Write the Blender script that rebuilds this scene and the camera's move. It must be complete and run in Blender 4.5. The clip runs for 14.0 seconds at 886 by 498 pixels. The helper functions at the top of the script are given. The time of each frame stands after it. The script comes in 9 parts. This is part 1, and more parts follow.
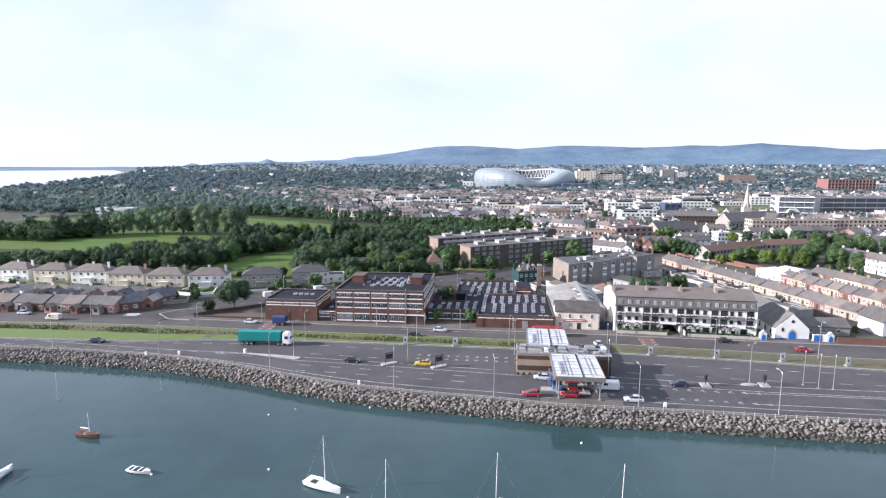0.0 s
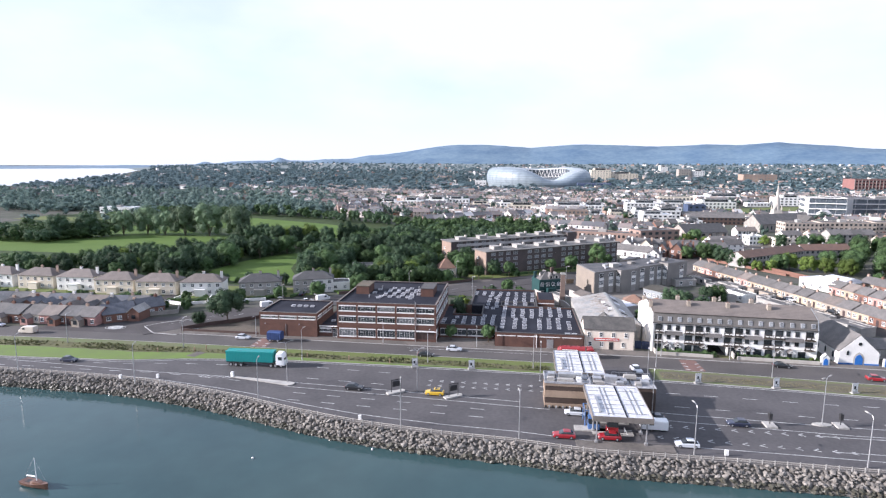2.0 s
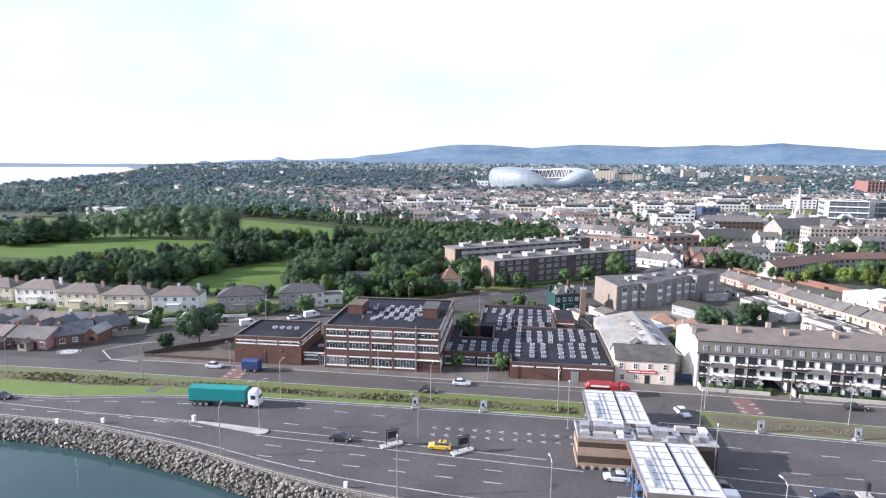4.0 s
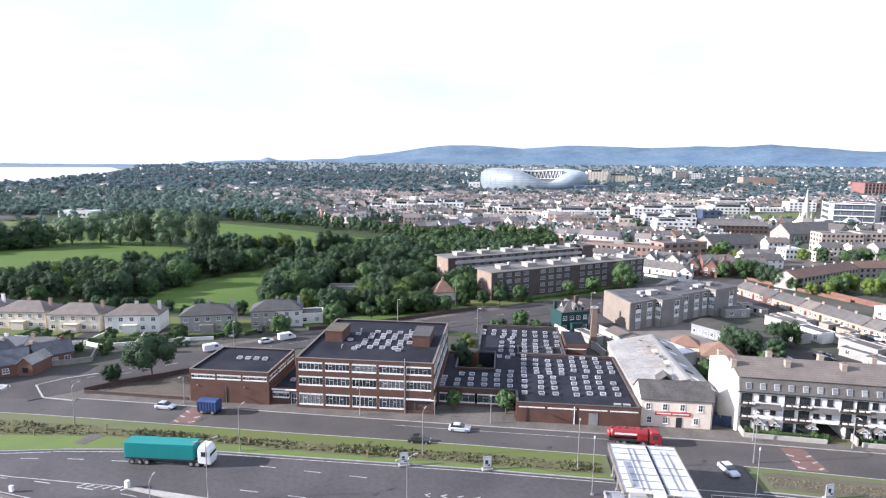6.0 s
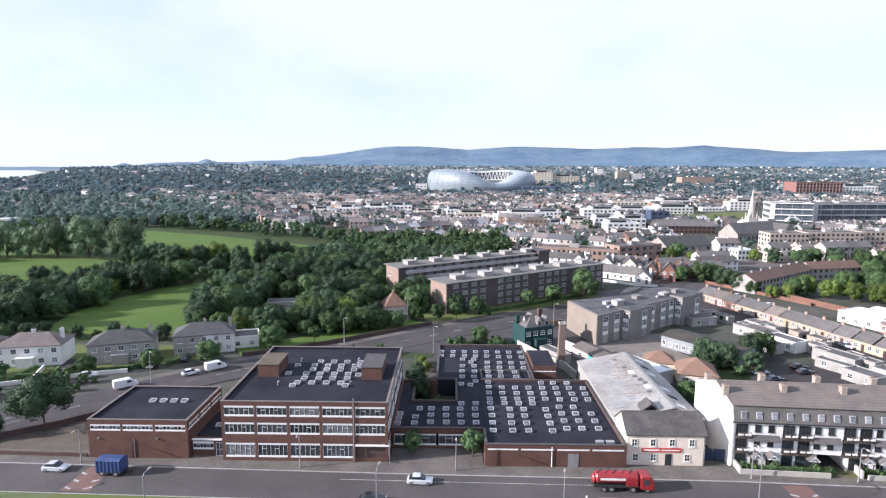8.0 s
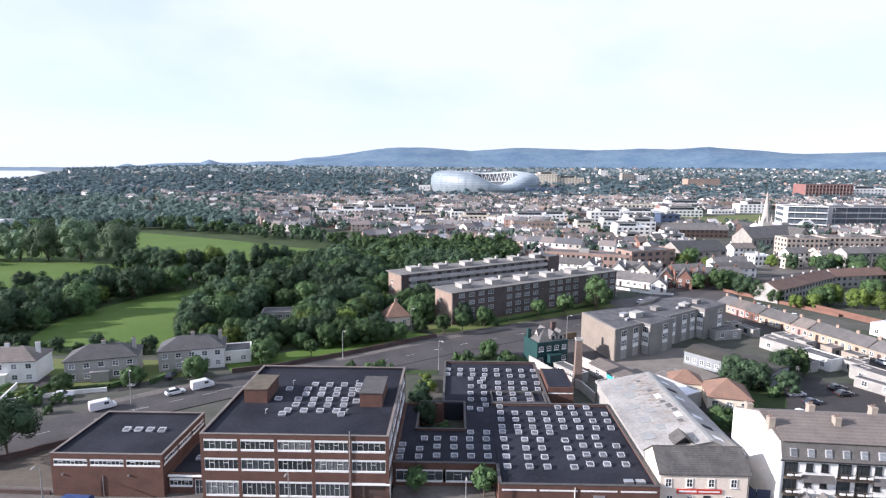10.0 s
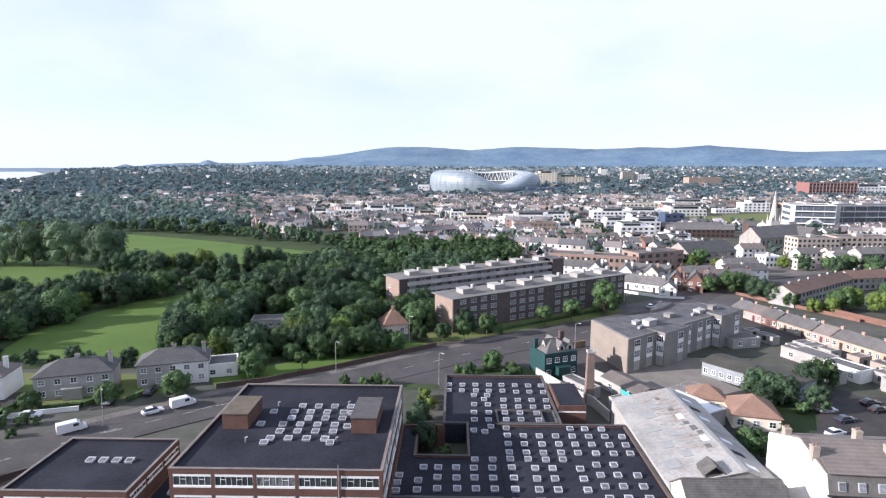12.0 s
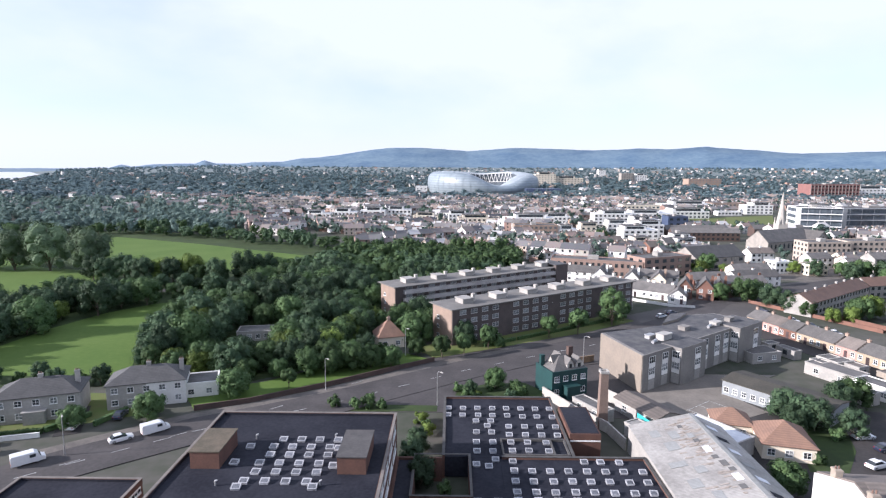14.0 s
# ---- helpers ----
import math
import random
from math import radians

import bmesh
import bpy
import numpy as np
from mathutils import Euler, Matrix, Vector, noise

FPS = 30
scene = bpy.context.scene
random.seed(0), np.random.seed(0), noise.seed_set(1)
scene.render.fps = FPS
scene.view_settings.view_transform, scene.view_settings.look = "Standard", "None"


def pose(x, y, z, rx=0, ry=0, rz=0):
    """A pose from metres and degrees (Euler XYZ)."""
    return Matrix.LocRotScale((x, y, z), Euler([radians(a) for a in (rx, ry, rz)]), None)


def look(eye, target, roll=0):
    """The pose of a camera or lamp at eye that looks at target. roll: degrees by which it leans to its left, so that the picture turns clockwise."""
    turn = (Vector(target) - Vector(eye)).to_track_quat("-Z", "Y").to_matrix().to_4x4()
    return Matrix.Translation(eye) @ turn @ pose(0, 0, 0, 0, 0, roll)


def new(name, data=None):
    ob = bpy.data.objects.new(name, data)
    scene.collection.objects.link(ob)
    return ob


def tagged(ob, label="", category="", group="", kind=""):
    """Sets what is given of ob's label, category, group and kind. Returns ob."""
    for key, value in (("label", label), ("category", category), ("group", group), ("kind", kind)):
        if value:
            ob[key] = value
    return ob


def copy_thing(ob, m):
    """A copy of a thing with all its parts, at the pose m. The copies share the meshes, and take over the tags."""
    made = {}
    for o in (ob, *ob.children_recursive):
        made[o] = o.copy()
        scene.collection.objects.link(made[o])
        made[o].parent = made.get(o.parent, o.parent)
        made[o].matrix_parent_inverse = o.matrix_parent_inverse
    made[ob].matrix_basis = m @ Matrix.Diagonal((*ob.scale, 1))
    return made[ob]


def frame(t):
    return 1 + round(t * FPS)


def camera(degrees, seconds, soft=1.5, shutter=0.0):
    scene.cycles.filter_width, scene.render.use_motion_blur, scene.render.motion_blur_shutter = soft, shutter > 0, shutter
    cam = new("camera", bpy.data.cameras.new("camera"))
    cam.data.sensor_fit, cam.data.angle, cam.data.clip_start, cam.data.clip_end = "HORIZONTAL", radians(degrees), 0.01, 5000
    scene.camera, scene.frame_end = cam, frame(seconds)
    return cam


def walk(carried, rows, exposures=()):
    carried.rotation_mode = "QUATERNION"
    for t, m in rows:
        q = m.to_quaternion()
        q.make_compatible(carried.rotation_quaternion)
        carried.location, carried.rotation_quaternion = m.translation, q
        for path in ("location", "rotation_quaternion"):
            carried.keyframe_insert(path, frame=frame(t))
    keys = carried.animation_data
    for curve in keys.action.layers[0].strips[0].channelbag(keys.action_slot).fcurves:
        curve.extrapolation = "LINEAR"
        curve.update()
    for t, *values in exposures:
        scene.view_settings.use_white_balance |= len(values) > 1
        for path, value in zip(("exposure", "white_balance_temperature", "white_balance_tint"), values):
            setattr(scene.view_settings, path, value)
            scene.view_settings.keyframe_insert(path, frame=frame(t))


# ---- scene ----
cam = camera(74.4, 14.0, 1.25)
PATH = [
    (0, (-2.174, 2.254, 51.8), (-2.375, 4.222, 51.504), 0.1),
    (0.5, (-2.724, 6.583, 51.706), (-2.962, 8.546, 51.409), 0.2),
    (1, (-3.412, 11.506, 51.675), (-3.646, 13.469, 51.377), 0.2),
    (1.5, (-4.246, 16.785, 51.633), (-4.476, 18.749, 51.334), 0.2),
    (2, (-5.175, 22.566, 51.526), (-5.415, 24.529, 51.226), 0.2),
    (2.5, (-6.182, 28.445, 51.485), (-6.43, 30.407, 51.183), 0.2),
    (3, (-7.384, 34.723, 51.383), (-7.633, 36.685, 51.081), 0.3),
    (5.5, (-12.182, 64.029, 51.527), (-12.397, 65.995, 51.229), 0.5),
    (6, (-12.979, 69.129, 51.723), (-13.187, 71.095, 51.425), 0.5),
    (6.5, (-13.833, 73.879, 51.886), (-14.042, 75.846, 51.587), 0.5),
    (7, (-14.325, 78.42, 52.025), (-14.497, 80.39, 51.726), 0.5),
    (7.5, (-15.314, 82.737, 51.904), (-15.348, 84.715, 51.609), 0.2),
    (8, (-15.918, 86.662, 51.98), (-15.945, 88.64, 51.687), 0.3),
    (10.5, (-17.132, 101.053, 52.117), (-17.171, 103.031, 51.828), 0.4),
    (11, (-17.221, 103.529, 52.038), (-17.26, 105.508, 51.748), 0.3),
    (11.5, (-17.215, 106.067, 52.009), (-17.254, 108.046, 51.717), 0.2),
    (12, (-17.334, 109.158, 51.827), (-17.369, 111.136, 51.536), 0.2),
    (12.5, (-17.477, 112.05, 51.904), (-17.51, 114.028, 51.613), 0.2),
    (13, (-17.688, 115.003, 52.025), (-17.718, 116.981, 51.734), 0.3),
    (13.5, (-17.808, 117.879, 51.881), (-17.836, 119.858, 51.593), 0.3),
    (14, (-17.818, 120.593, 51.967), (-17.845, 122.572, 51.679), 0.3),
]
walk(cam, [(t, look(e, g, r)) for t, e, g, r in PATH], [(0, 0.98, 5800, 19), (3, 1.06, 5800, 19), (6.5, 1.15, 5800, 19), (7, 1.15, 5800, 19), (8, 0.95, 5800, 19), (10.5, 0.96, 5800, 19), (14, 0.905, 5800, 19)])

# ---- world and sun ----
SUN_AZ = math.atan2(-0.21, -0.977)
SUN_EL = radians(20.5)
world = bpy.data.worlds.new("sky")
scene.world = world
world.use_nodes = True
wn, wl = world.node_tree.nodes, world.node_tree.links
wn.clear()
sky = wn.new("ShaderNodeTexSky")
sky.sky_type, sky.sun_disc = "NISHITA", False
sky.sun_elevation, sky.sun_rotation = SUN_EL, math.pi / 2 - SUN_AZ
sky.air_density, sky.dust_density, sky.ozone_density = 1.0, 0.5, 2.0
coords = wn.new("ShaderNodeTexCoord")
stretch = wn.new("ShaderNodeMapping")
stretch.inputs["Scale"].default_value = (1.0, 1.0, 2.2)
veil = wn.new("ShaderNodeTexNoise")
veil.inputs["Scale"].default_value, veil.inputs["Detail"].default_value = 1.6, 6
wisps = wn.new("ShaderNodeMapRange")
wisps.inputs["From Min"].default_value, wisps.inputs["From Max"].default_value = 0.36, 0.62
wisps.inputs["To Min"].default_value, wisps.inputs["To Max"].default_value = 0.3, 0.97
cirrus = wn.new("ShaderNodeMix")
cirrus.data_type = "RGBA"
cirrus.inputs[7].default_value = (5.15, 5.45, 5.75, 1)
back = wn.new("ShaderNodeBackground")
back.inputs["Strength"].default_value = 0.1
wout = wn.new("ShaderNodeOutputWorld")
wl.new(coords.outputs["Generated"], stretch.inputs["Vector"])
wl.new(stretch.outputs[0], veil.inputs["Vector"])
wl.new(veil.outputs["Fac"], wisps.inputs["Value"])
split = wn.new("ShaderNodeSeparateXYZ")
low_haze = wn.new("ShaderNodeMapRange")
low_haze.inputs["From Min"].default_value, low_haze.inputs["From Max"].default_value = 0.0, 0.2
low_haze.inputs["To Min"].default_value, low_haze.inputs["To Max"].default_value = 0.92, 0.0
thicker = wn.new("ShaderNodeMath")
thicker.operation = "MAXIMUM"
wl.new(coords.outputs["Generated"], split.inputs[0])
wl.new(split.outputs[2], low_haze.inputs["Value"])
wl.new(low_haze.outputs[0], thicker.inputs[0])
wl.new(wisps.outputs[0], thicker.inputs[1])
wl.new(thicker.outputs[0], cirrus.inputs[0])
wl.new(sky.outputs[0], cirrus.inputs[6])
wl.new(cirrus.outputs[2], back.inputs["Color"])
wl.new(back.outputs[0], wout.inputs[0])
sun_data = bpy.data.lights.new("sun", "SUN")
sun_data.energy, sun_data.angle, sun_data.color = 5.0, radians(0.6), (1.0, 0.92, 0.8)
sun = new("sun", sun_data)
sun_to = Vector((math.cos(SUN_AZ) * math.cos(SUN_EL), math.sin(SUN_AZ) * math.cos(SUN_EL), math.sin(SUN_EL)))
sun.matrix_world = look(sun_to * 300, (0, 0, 0))

# ---- materials ----


def surface(name, a, b=None, rough=0.8, metal=0.0, size=4.0, grain=0.4, bump=0.15, vary=0.0, island=0.0, lines=None, clear=0.0):
    """A worn surface: two colours mixed by coarse and fine noise, with relief. lines: (axis, metres) of fine courses."""
    mat = bpy.data.materials.new(name)
    mat.use_nodes = True
    n, k = mat.node_tree.nodes, mat.node_tree.links
    p = n["Principled BSDF"]
    b = b or tuple(c * 0.68 for c in a)
    co = n.new("ShaderNodeTexCoord")
    big, fine = n.new("ShaderNodeTexNoise"), n.new("ShaderNodeTexNoise")
    big.inputs["Scale"].default_value, big.inputs["Detail"].default_value = 1 / size, 5
    fine.inputs["Scale"].default_value, fine.inputs["Detail"].default_value = 1 / grain, 3
    k.new(co.outputs["Object"], big.inputs["Vector"])
    k.new(co.outputs["Object"], fine.inputs["Vector"])
    mean = n.new("ShaderNodeMix")
    mean.inputs[0].default_value = 0.38
    k.new(big.outputs["Fac"], mean.inputs[2])
    k.new(fine.outputs["Fac"], mean.inputs[3])
    spread = n.new("ShaderNodeMapRange")
    spread.inputs["From Min"].default_value, spread.inputs["From Max"].default_value = 0.36, 0.62
    k.new(mean.outputs[0], spread.inputs["Value"])
    tint = n.new("ShaderNodeMix")
    tint.data_type = "RGBA"
    tint.inputs[6].default_value, tint.inputs[7].default_value = (*a, 1), (*b, 1)
    k.new(spread.outputs[0], tint.inputs[0])
    colour, height = tint.outputs[2], fine.outputs["Fac"]
    if lines:
        wave = n.new("ShaderNodeTexWave")
        wave.bands_direction = lines[0]
        wave.inputs["Scale"].default_value = 0.314 / lines[1]
        wave.inputs["Distortion"].default_value = 0.6
        k.new(co.outputs["Object"], wave.inputs["Vector"])
        dark = n.new("ShaderNodeMix")
        dark.data_type, dark.blend_type = "RGBA", "MULTIPLY"
        dark.inputs[7].default_value = (0.82, 0.82, 0.82, 1)
        k.new(wave.outputs["Fac"], dark.inputs[0])
        k.new(colour, dark.inputs[6])
        colour, height = dark.outputs[2], wave.outputs["Fac"]
    for amount, source in ((vary, "ShaderNodeObjectInfo"), (island, "ShaderNodeNewGeometry")):
        if amount:
            rnd = n.new(source)
            rng = n.new("ShaderNodeMapRange")
            rng.inputs["To Min"].default_value, rng.inputs["To Max"].default_value = 1 - amount, 1 + amount
            k.new(rnd.outputs["Random" if source.endswith("ObjectInfo") else "Random Per Island"], rng.inputs["Value"])
            hsv = n.new("ShaderNodeHueSaturation")
            k.new(rng.outputs[0], hsv.inputs["Value"])
            k.new(colour, hsv.inputs["Color"])
            colour = hsv.outputs[0]
    k.new(colour, p.inputs["Base Color"])
    p.inputs["Roughness"].default_value, p.inputs["Metallic"].default_value = rough, metal
    p.inputs["Coat Weight"].default_value = clear
    if bump:
        bp = n.new("ShaderNodeBump")
        bp.inputs["Strength"].default_value, bp.inputs["Distance"].default_value = bump, 0.05
        k.new(height, bp.inputs["Height"])
        k.new(bp.outputs[0], p.inputs["Normal"])
    return mat


def leafy(name, a, b, through_light=0.16):
    mat = surface(name, a, b, rough=0.6, size=2.5, grain=0.5, bump=0, vary=0.38, island=0.24)
    n, k = mat.node_tree.nodes, mat.node_tree.links
    p = n["Principled BSDF"]
    p.inputs["Specular IOR Level"].default_value = 0.1
    glow = n.new("ShaderNodeBsdfTranslucent")
    k.new(p.inputs["Base Color"].links[0].from_socket, glow.inputs["Color"])
    mixed = n.new("ShaderNodeMixShader")
    mixed.inputs[0].default_value = through_light
    k.new(p.outputs[0], mixed.inputs[1])
    k.new(glow.outputs[0], mixed.inputs[2])
    k.new(mixed.outputs[0], n["Material Output"].inputs["Surface"])
    return mat


SERVICE = surface("brownish asphalt", (0.088, 0.079, 0.075), (0.058, 0.053, 0.051), 0.85, size=9, grain=0.5, bump=0.1)
ASPHALT = surface("asphalt", (0.086, 0.08, 0.081), (0.05, 0.047, 0.049), 0.85, size=13, grain=0.8, bump=0.1)
ASPHALT_OLD = surface("old asphalt", (0.062, 0.057, 0.056), (0.042, 0.04, 0.04), 0.88, size=6, grain=0.6)
CONCRETE = surface("concrete", (0.42, 0.4, 0.37), (0.28, 0.27, 0.25), 0.85, size=3)
PAVING = surface("paving", (0.165, 0.148, 0.132), (0.105, 0.096, 0.088), 0.85, size=5, grain=0.7)
KERB = surface("kerb stone", (0.4, 0.39, 0.37), rough=0.8, size=2)
GRASS = surface("grass", (0.105, 0.148, 0.04), (0.125, 0.13, 0.054), 0.9, size=6, grain=0.8, bump=0.4)
LAWN = surface("mown lawn", (0.07, 0.122, 0.024), (0.094, 0.145, 0.033), 0.9, size=25, grain=1.5, bump=0.3)
ROUGH_GRASS = surface("rough grass", (0.13, 0.13, 0.06), (0.09, 0.085, 0.05), 0.95, size=2.5, grain=0.5, bump=0.5)
# grass with shade put into its darker green
PARK_FLOOR = surface("grass darkened for shade", (0.05, 0.075, 0.026), (0.034, 0.05, 0.022), 0.95, size=8, grain=1.5)
TOWN = surface("town ground", (0.1, 0.095, 0.085), (0.05, 0.06, 0.04), 0.95, size=22, grain=4)
PAINT = surface("road paint", (0.5, 0.5, 0.49), (0.22, 0.22, 0.215), 0.7, size=1.2, grain=0.3, bump=0)
RED_ROAD = surface("red road surface", (0.19, 0.105, 0.085), (0.14, 0.085, 0.075), 0.9, size=2)
BRICK = surface("brown brick", (0.134, 0.072, 0.055), (0.094, 0.054, 0.044), 0.85, size=2.2, grain=0.25, bump=0.2)
RED_BRICK = surface("red brick", (0.205, 0.108, 0.08), (0.15, 0.085, 0.066), 0.85, size=2.5, grain=0.25, vary=0.15)
DARK_BRICK = surface("dark brick", (0.11, 0.075, 0.064), (0.078, 0.056, 0.05), 0.85, size=2.5, grain=0.3)
TAN_BRICK = surface("tan brick", (0.34, 0.25, 0.19), (0.27, 0.2, 0.16), 0.85, size=3, grain=0.3)
PALE_BRICK = surface("pale buff brick", (0.46, 0.38, 0.31), (0.37, 0.31, 0.26), 0.85, size=3, grain=0.3)
WHITE = surface("white paint", (0.8, 0.79, 0.77), (0.7, 0.69, 0.66), 0.65, size=4, grain=0.5, bump=0.05)
RENDERED = surface("white render", (0.8, 0.785, 0.75), (0.66, 0.645, 0.61), 0.8, size=3.5, grain=0.4, vary=0.08)
CREAM = surface("cream render", (0.7, 0.62, 0.5), (0.58, 0.52, 0.42), 0.8, size=3, grain=0.4, vary=0.14)
GREY_RENDER = surface("grey render", (0.36, 0.34, 0.31), (0.26, 0.25, 0.235), 0.85, size=3, grain=0.5, vary=0.1)
BEIGE = surface("beige render", (0.33, 0.28, 0.225), (0.27, 0.23, 0.19), 0.85, size=4, grain=0.5)
TEAL_PAINT = surface("teal painted render", (0.009, 0.05, 0.049), (0.007, 0.036, 0.037), 0.6, size=2)
PINK = surface("pink render", (0.5, 0.27, 0.23), rough=0.8, size=2, vary=0.2)
FELT = surface("roof felt", (0.0275, 0.029, 0.039), (0.0115, 0.0125, 0.0195), 0.85, size=7, grain=0.5, bump=0.2)
FELT_GREY = surface("grey roof felt", (0.14, 0.137, 0.135), (0.085, 0.083, 0.082), 0.85, size=4, grain=0.8)
FELT_WHITE = surface("white roof coating", (0.75, 0.76, 0.78), (0.55, 0.56, 0.6), 0.6, size=3, grain=0.8)
SLATE = surface("slate", (0.15, 0.139, 0.13), (0.095, 0.09, 0.086), 0.75, size=2.5, grain=0.4, lines=("Z", 0.22), vary=0.2)
BLUE_SLATE = surface("blue slate", (0.105, 0.11, 0.125), (0.062, 0.066, 0.078), 0.65, size=2.0, grain=0.4, lines=("Z", 0.22), vary=0.25)
DARK_SLATE = surface("dark slate", (0.085, 0.083, 0.082), (0.055, 0.054, 0.054), 0.75, size=2.5, grain=0.4, lines=("Z", 0.22), vary=0.15)
BROWN_SLATE = surface("weathered tiles", (0.198, 0.166, 0.144), (0.136, 0.117, 0.104), 0.8, size=3, grain=0.4, lines=("Z", 0.25), vary=0.22)
RED_TILE = surface("red clay tiles", (0.22, 0.13, 0.095), (0.155, 0.098, 0.076), 0.8, size=2.5, grain=0.35, lines=("Z", 0.25), vary=0.2)
SHEETING = surface("corrugated roofing", (0.39, 0.372, 0.345), (0.235, 0.222, 0.205), 0.6, size=4, grain=0.6, lines=("Y", 0.35))
RUST = surface("rusted sheeting", (0.265, 0.215, 0.175), (0.36, 0.325, 0.29), 0.85, size=1.0, grain=0.3, lines=("Y", 0.35))
STONE = surface("grey stone", (0.34, 0.31, 0.27), (0.24, 0.22, 0.2), 0.9, size=2, grain=0.4)
PALE_STONE = surface("pale stone", (0.45, 0.42, 0.375), (0.35, 0.325, 0.29), 0.9, size=2, grain=0.4)
ROCK = surface("boulder", (0.255, 0.232, 0.205), (0.115, 0.104, 0.092), 0.9, size=0.8, grain=0.15, bump=0.5, vary=0.3)
ROCKS = surface("boulders", (0.255, 0.232, 0.205), (0.115, 0.104, 0.092), 0.9, size=0.8, grain=0.15, bump=0.5, island=0.3)
WET_ROCK = surface("wet weedy rock", (0.09, 0.08, 0.06), (0.05, 0.05, 0.035), 0.5, size=0.7, grain=0.15, bump=0.5)
METAL = surface("galvanised steel", (0.5, 0.5, 0.5), (0.38, 0.38, 0.39), 0.45, metal=0.7, size=1, bump=0.05)
DARK_METAL = surface("dark metal", (0.05, 0.05, 0.052), rough=0.5, metal=0.3, size=1, bump=0.05)
BARK = surface("bark", (0.13, 0.1, 0.075), (0.08, 0.065, 0.05), 0.95, size=0.6, grain=0.1, bump=0.6)
WOOD = surface("weathered timber", (0.3, 0.21, 0.13), (0.2, 0.145, 0.1), 0.8, size=0.8, grain=0.15)
RUBBER = surface("tyre rubber", (0.025, 0.025, 0.026), rough=0.85, size=0.5, bump=0)
BLUE_DOOR = surface("blue gloss paint", (0.03, 0.16, 0.5), rough=0.4, size=1, bump=0)
GLASS = surface("window glass", (0.028, 0.034, 0.04), (0.05, 0.058, 0.062), 0.06, size=1.5, grain=0.5, bump=0, vary=0.5)
CURTAIN_GLASS = surface("curtained glass", (0.3, 0.31, 0.31), (0.12, 0.13, 0.14), 0.08, size=0.8, grain=0.4, bump=0, vary=0.4)
DOME = surface("skylight glass", (0.17, 0.175, 0.19), (0.07, 0.073, 0.085), 0.22, size=0.7, bump=0, vary=0.35)
LEAF = leafy("leaves", (0.047, 0.085, 0.036), (0.083, 0.13, 0.052))
LEAF_DARK = leafy("dark leaves", (0.036, 0.065, 0.037), (0.066, 0.102, 0.054))
# haze over the town trees is put into this paler, greyer leaf colour
LEAF_HAZED = leafy("leaves greyed for haze", (0.075, 0.115, 0.095), (0.115, 0.162, 0.132), 0.25)
LEAF_LIGHT = leafy("light leaves", (0.085, 0.13, 0.027), (0.125, 0.17, 0.045))
LEAF_WILLOW = leafy("willow leaves", (0.09, 0.136, 0.077), (0.132, 0.183, 0.105))
# suburb foliage, lightened and blued in its colour to suggest haze
LEAF_SUBURB_HAZED = leafy("suburb leaves paled for haze", (0.1, 0.148, 0.134), (0.148, 0.198, 0.174), 0.4)
LEAF_COPPER = leafy("copper leaves", (0.07, 0.045, 0.025), (0.1, 0.07, 0.03))
# aerial haze of the far belts is put into colour and translucency
FAR_HAZE_LEAF = leafy("leaves tinted for haze", (0.135, 0.2, 0.22), (0.185, 0.25, 0.262), 0.45)

# ---- mesh helpers ----
for mat in (ASPHALT_OLD, PAVING, GRASS, LAWN, ROUGH_GRASS, PARK_FLOOR, TOWN, FELT, FELT_GREY, BRICK, RED_BRICK, DARK_BRICK):
    mat.node_tree.nodes["Principled BSDF"].inputs["Specular IOR Level"].default_value = 0.18
MESHES = {}


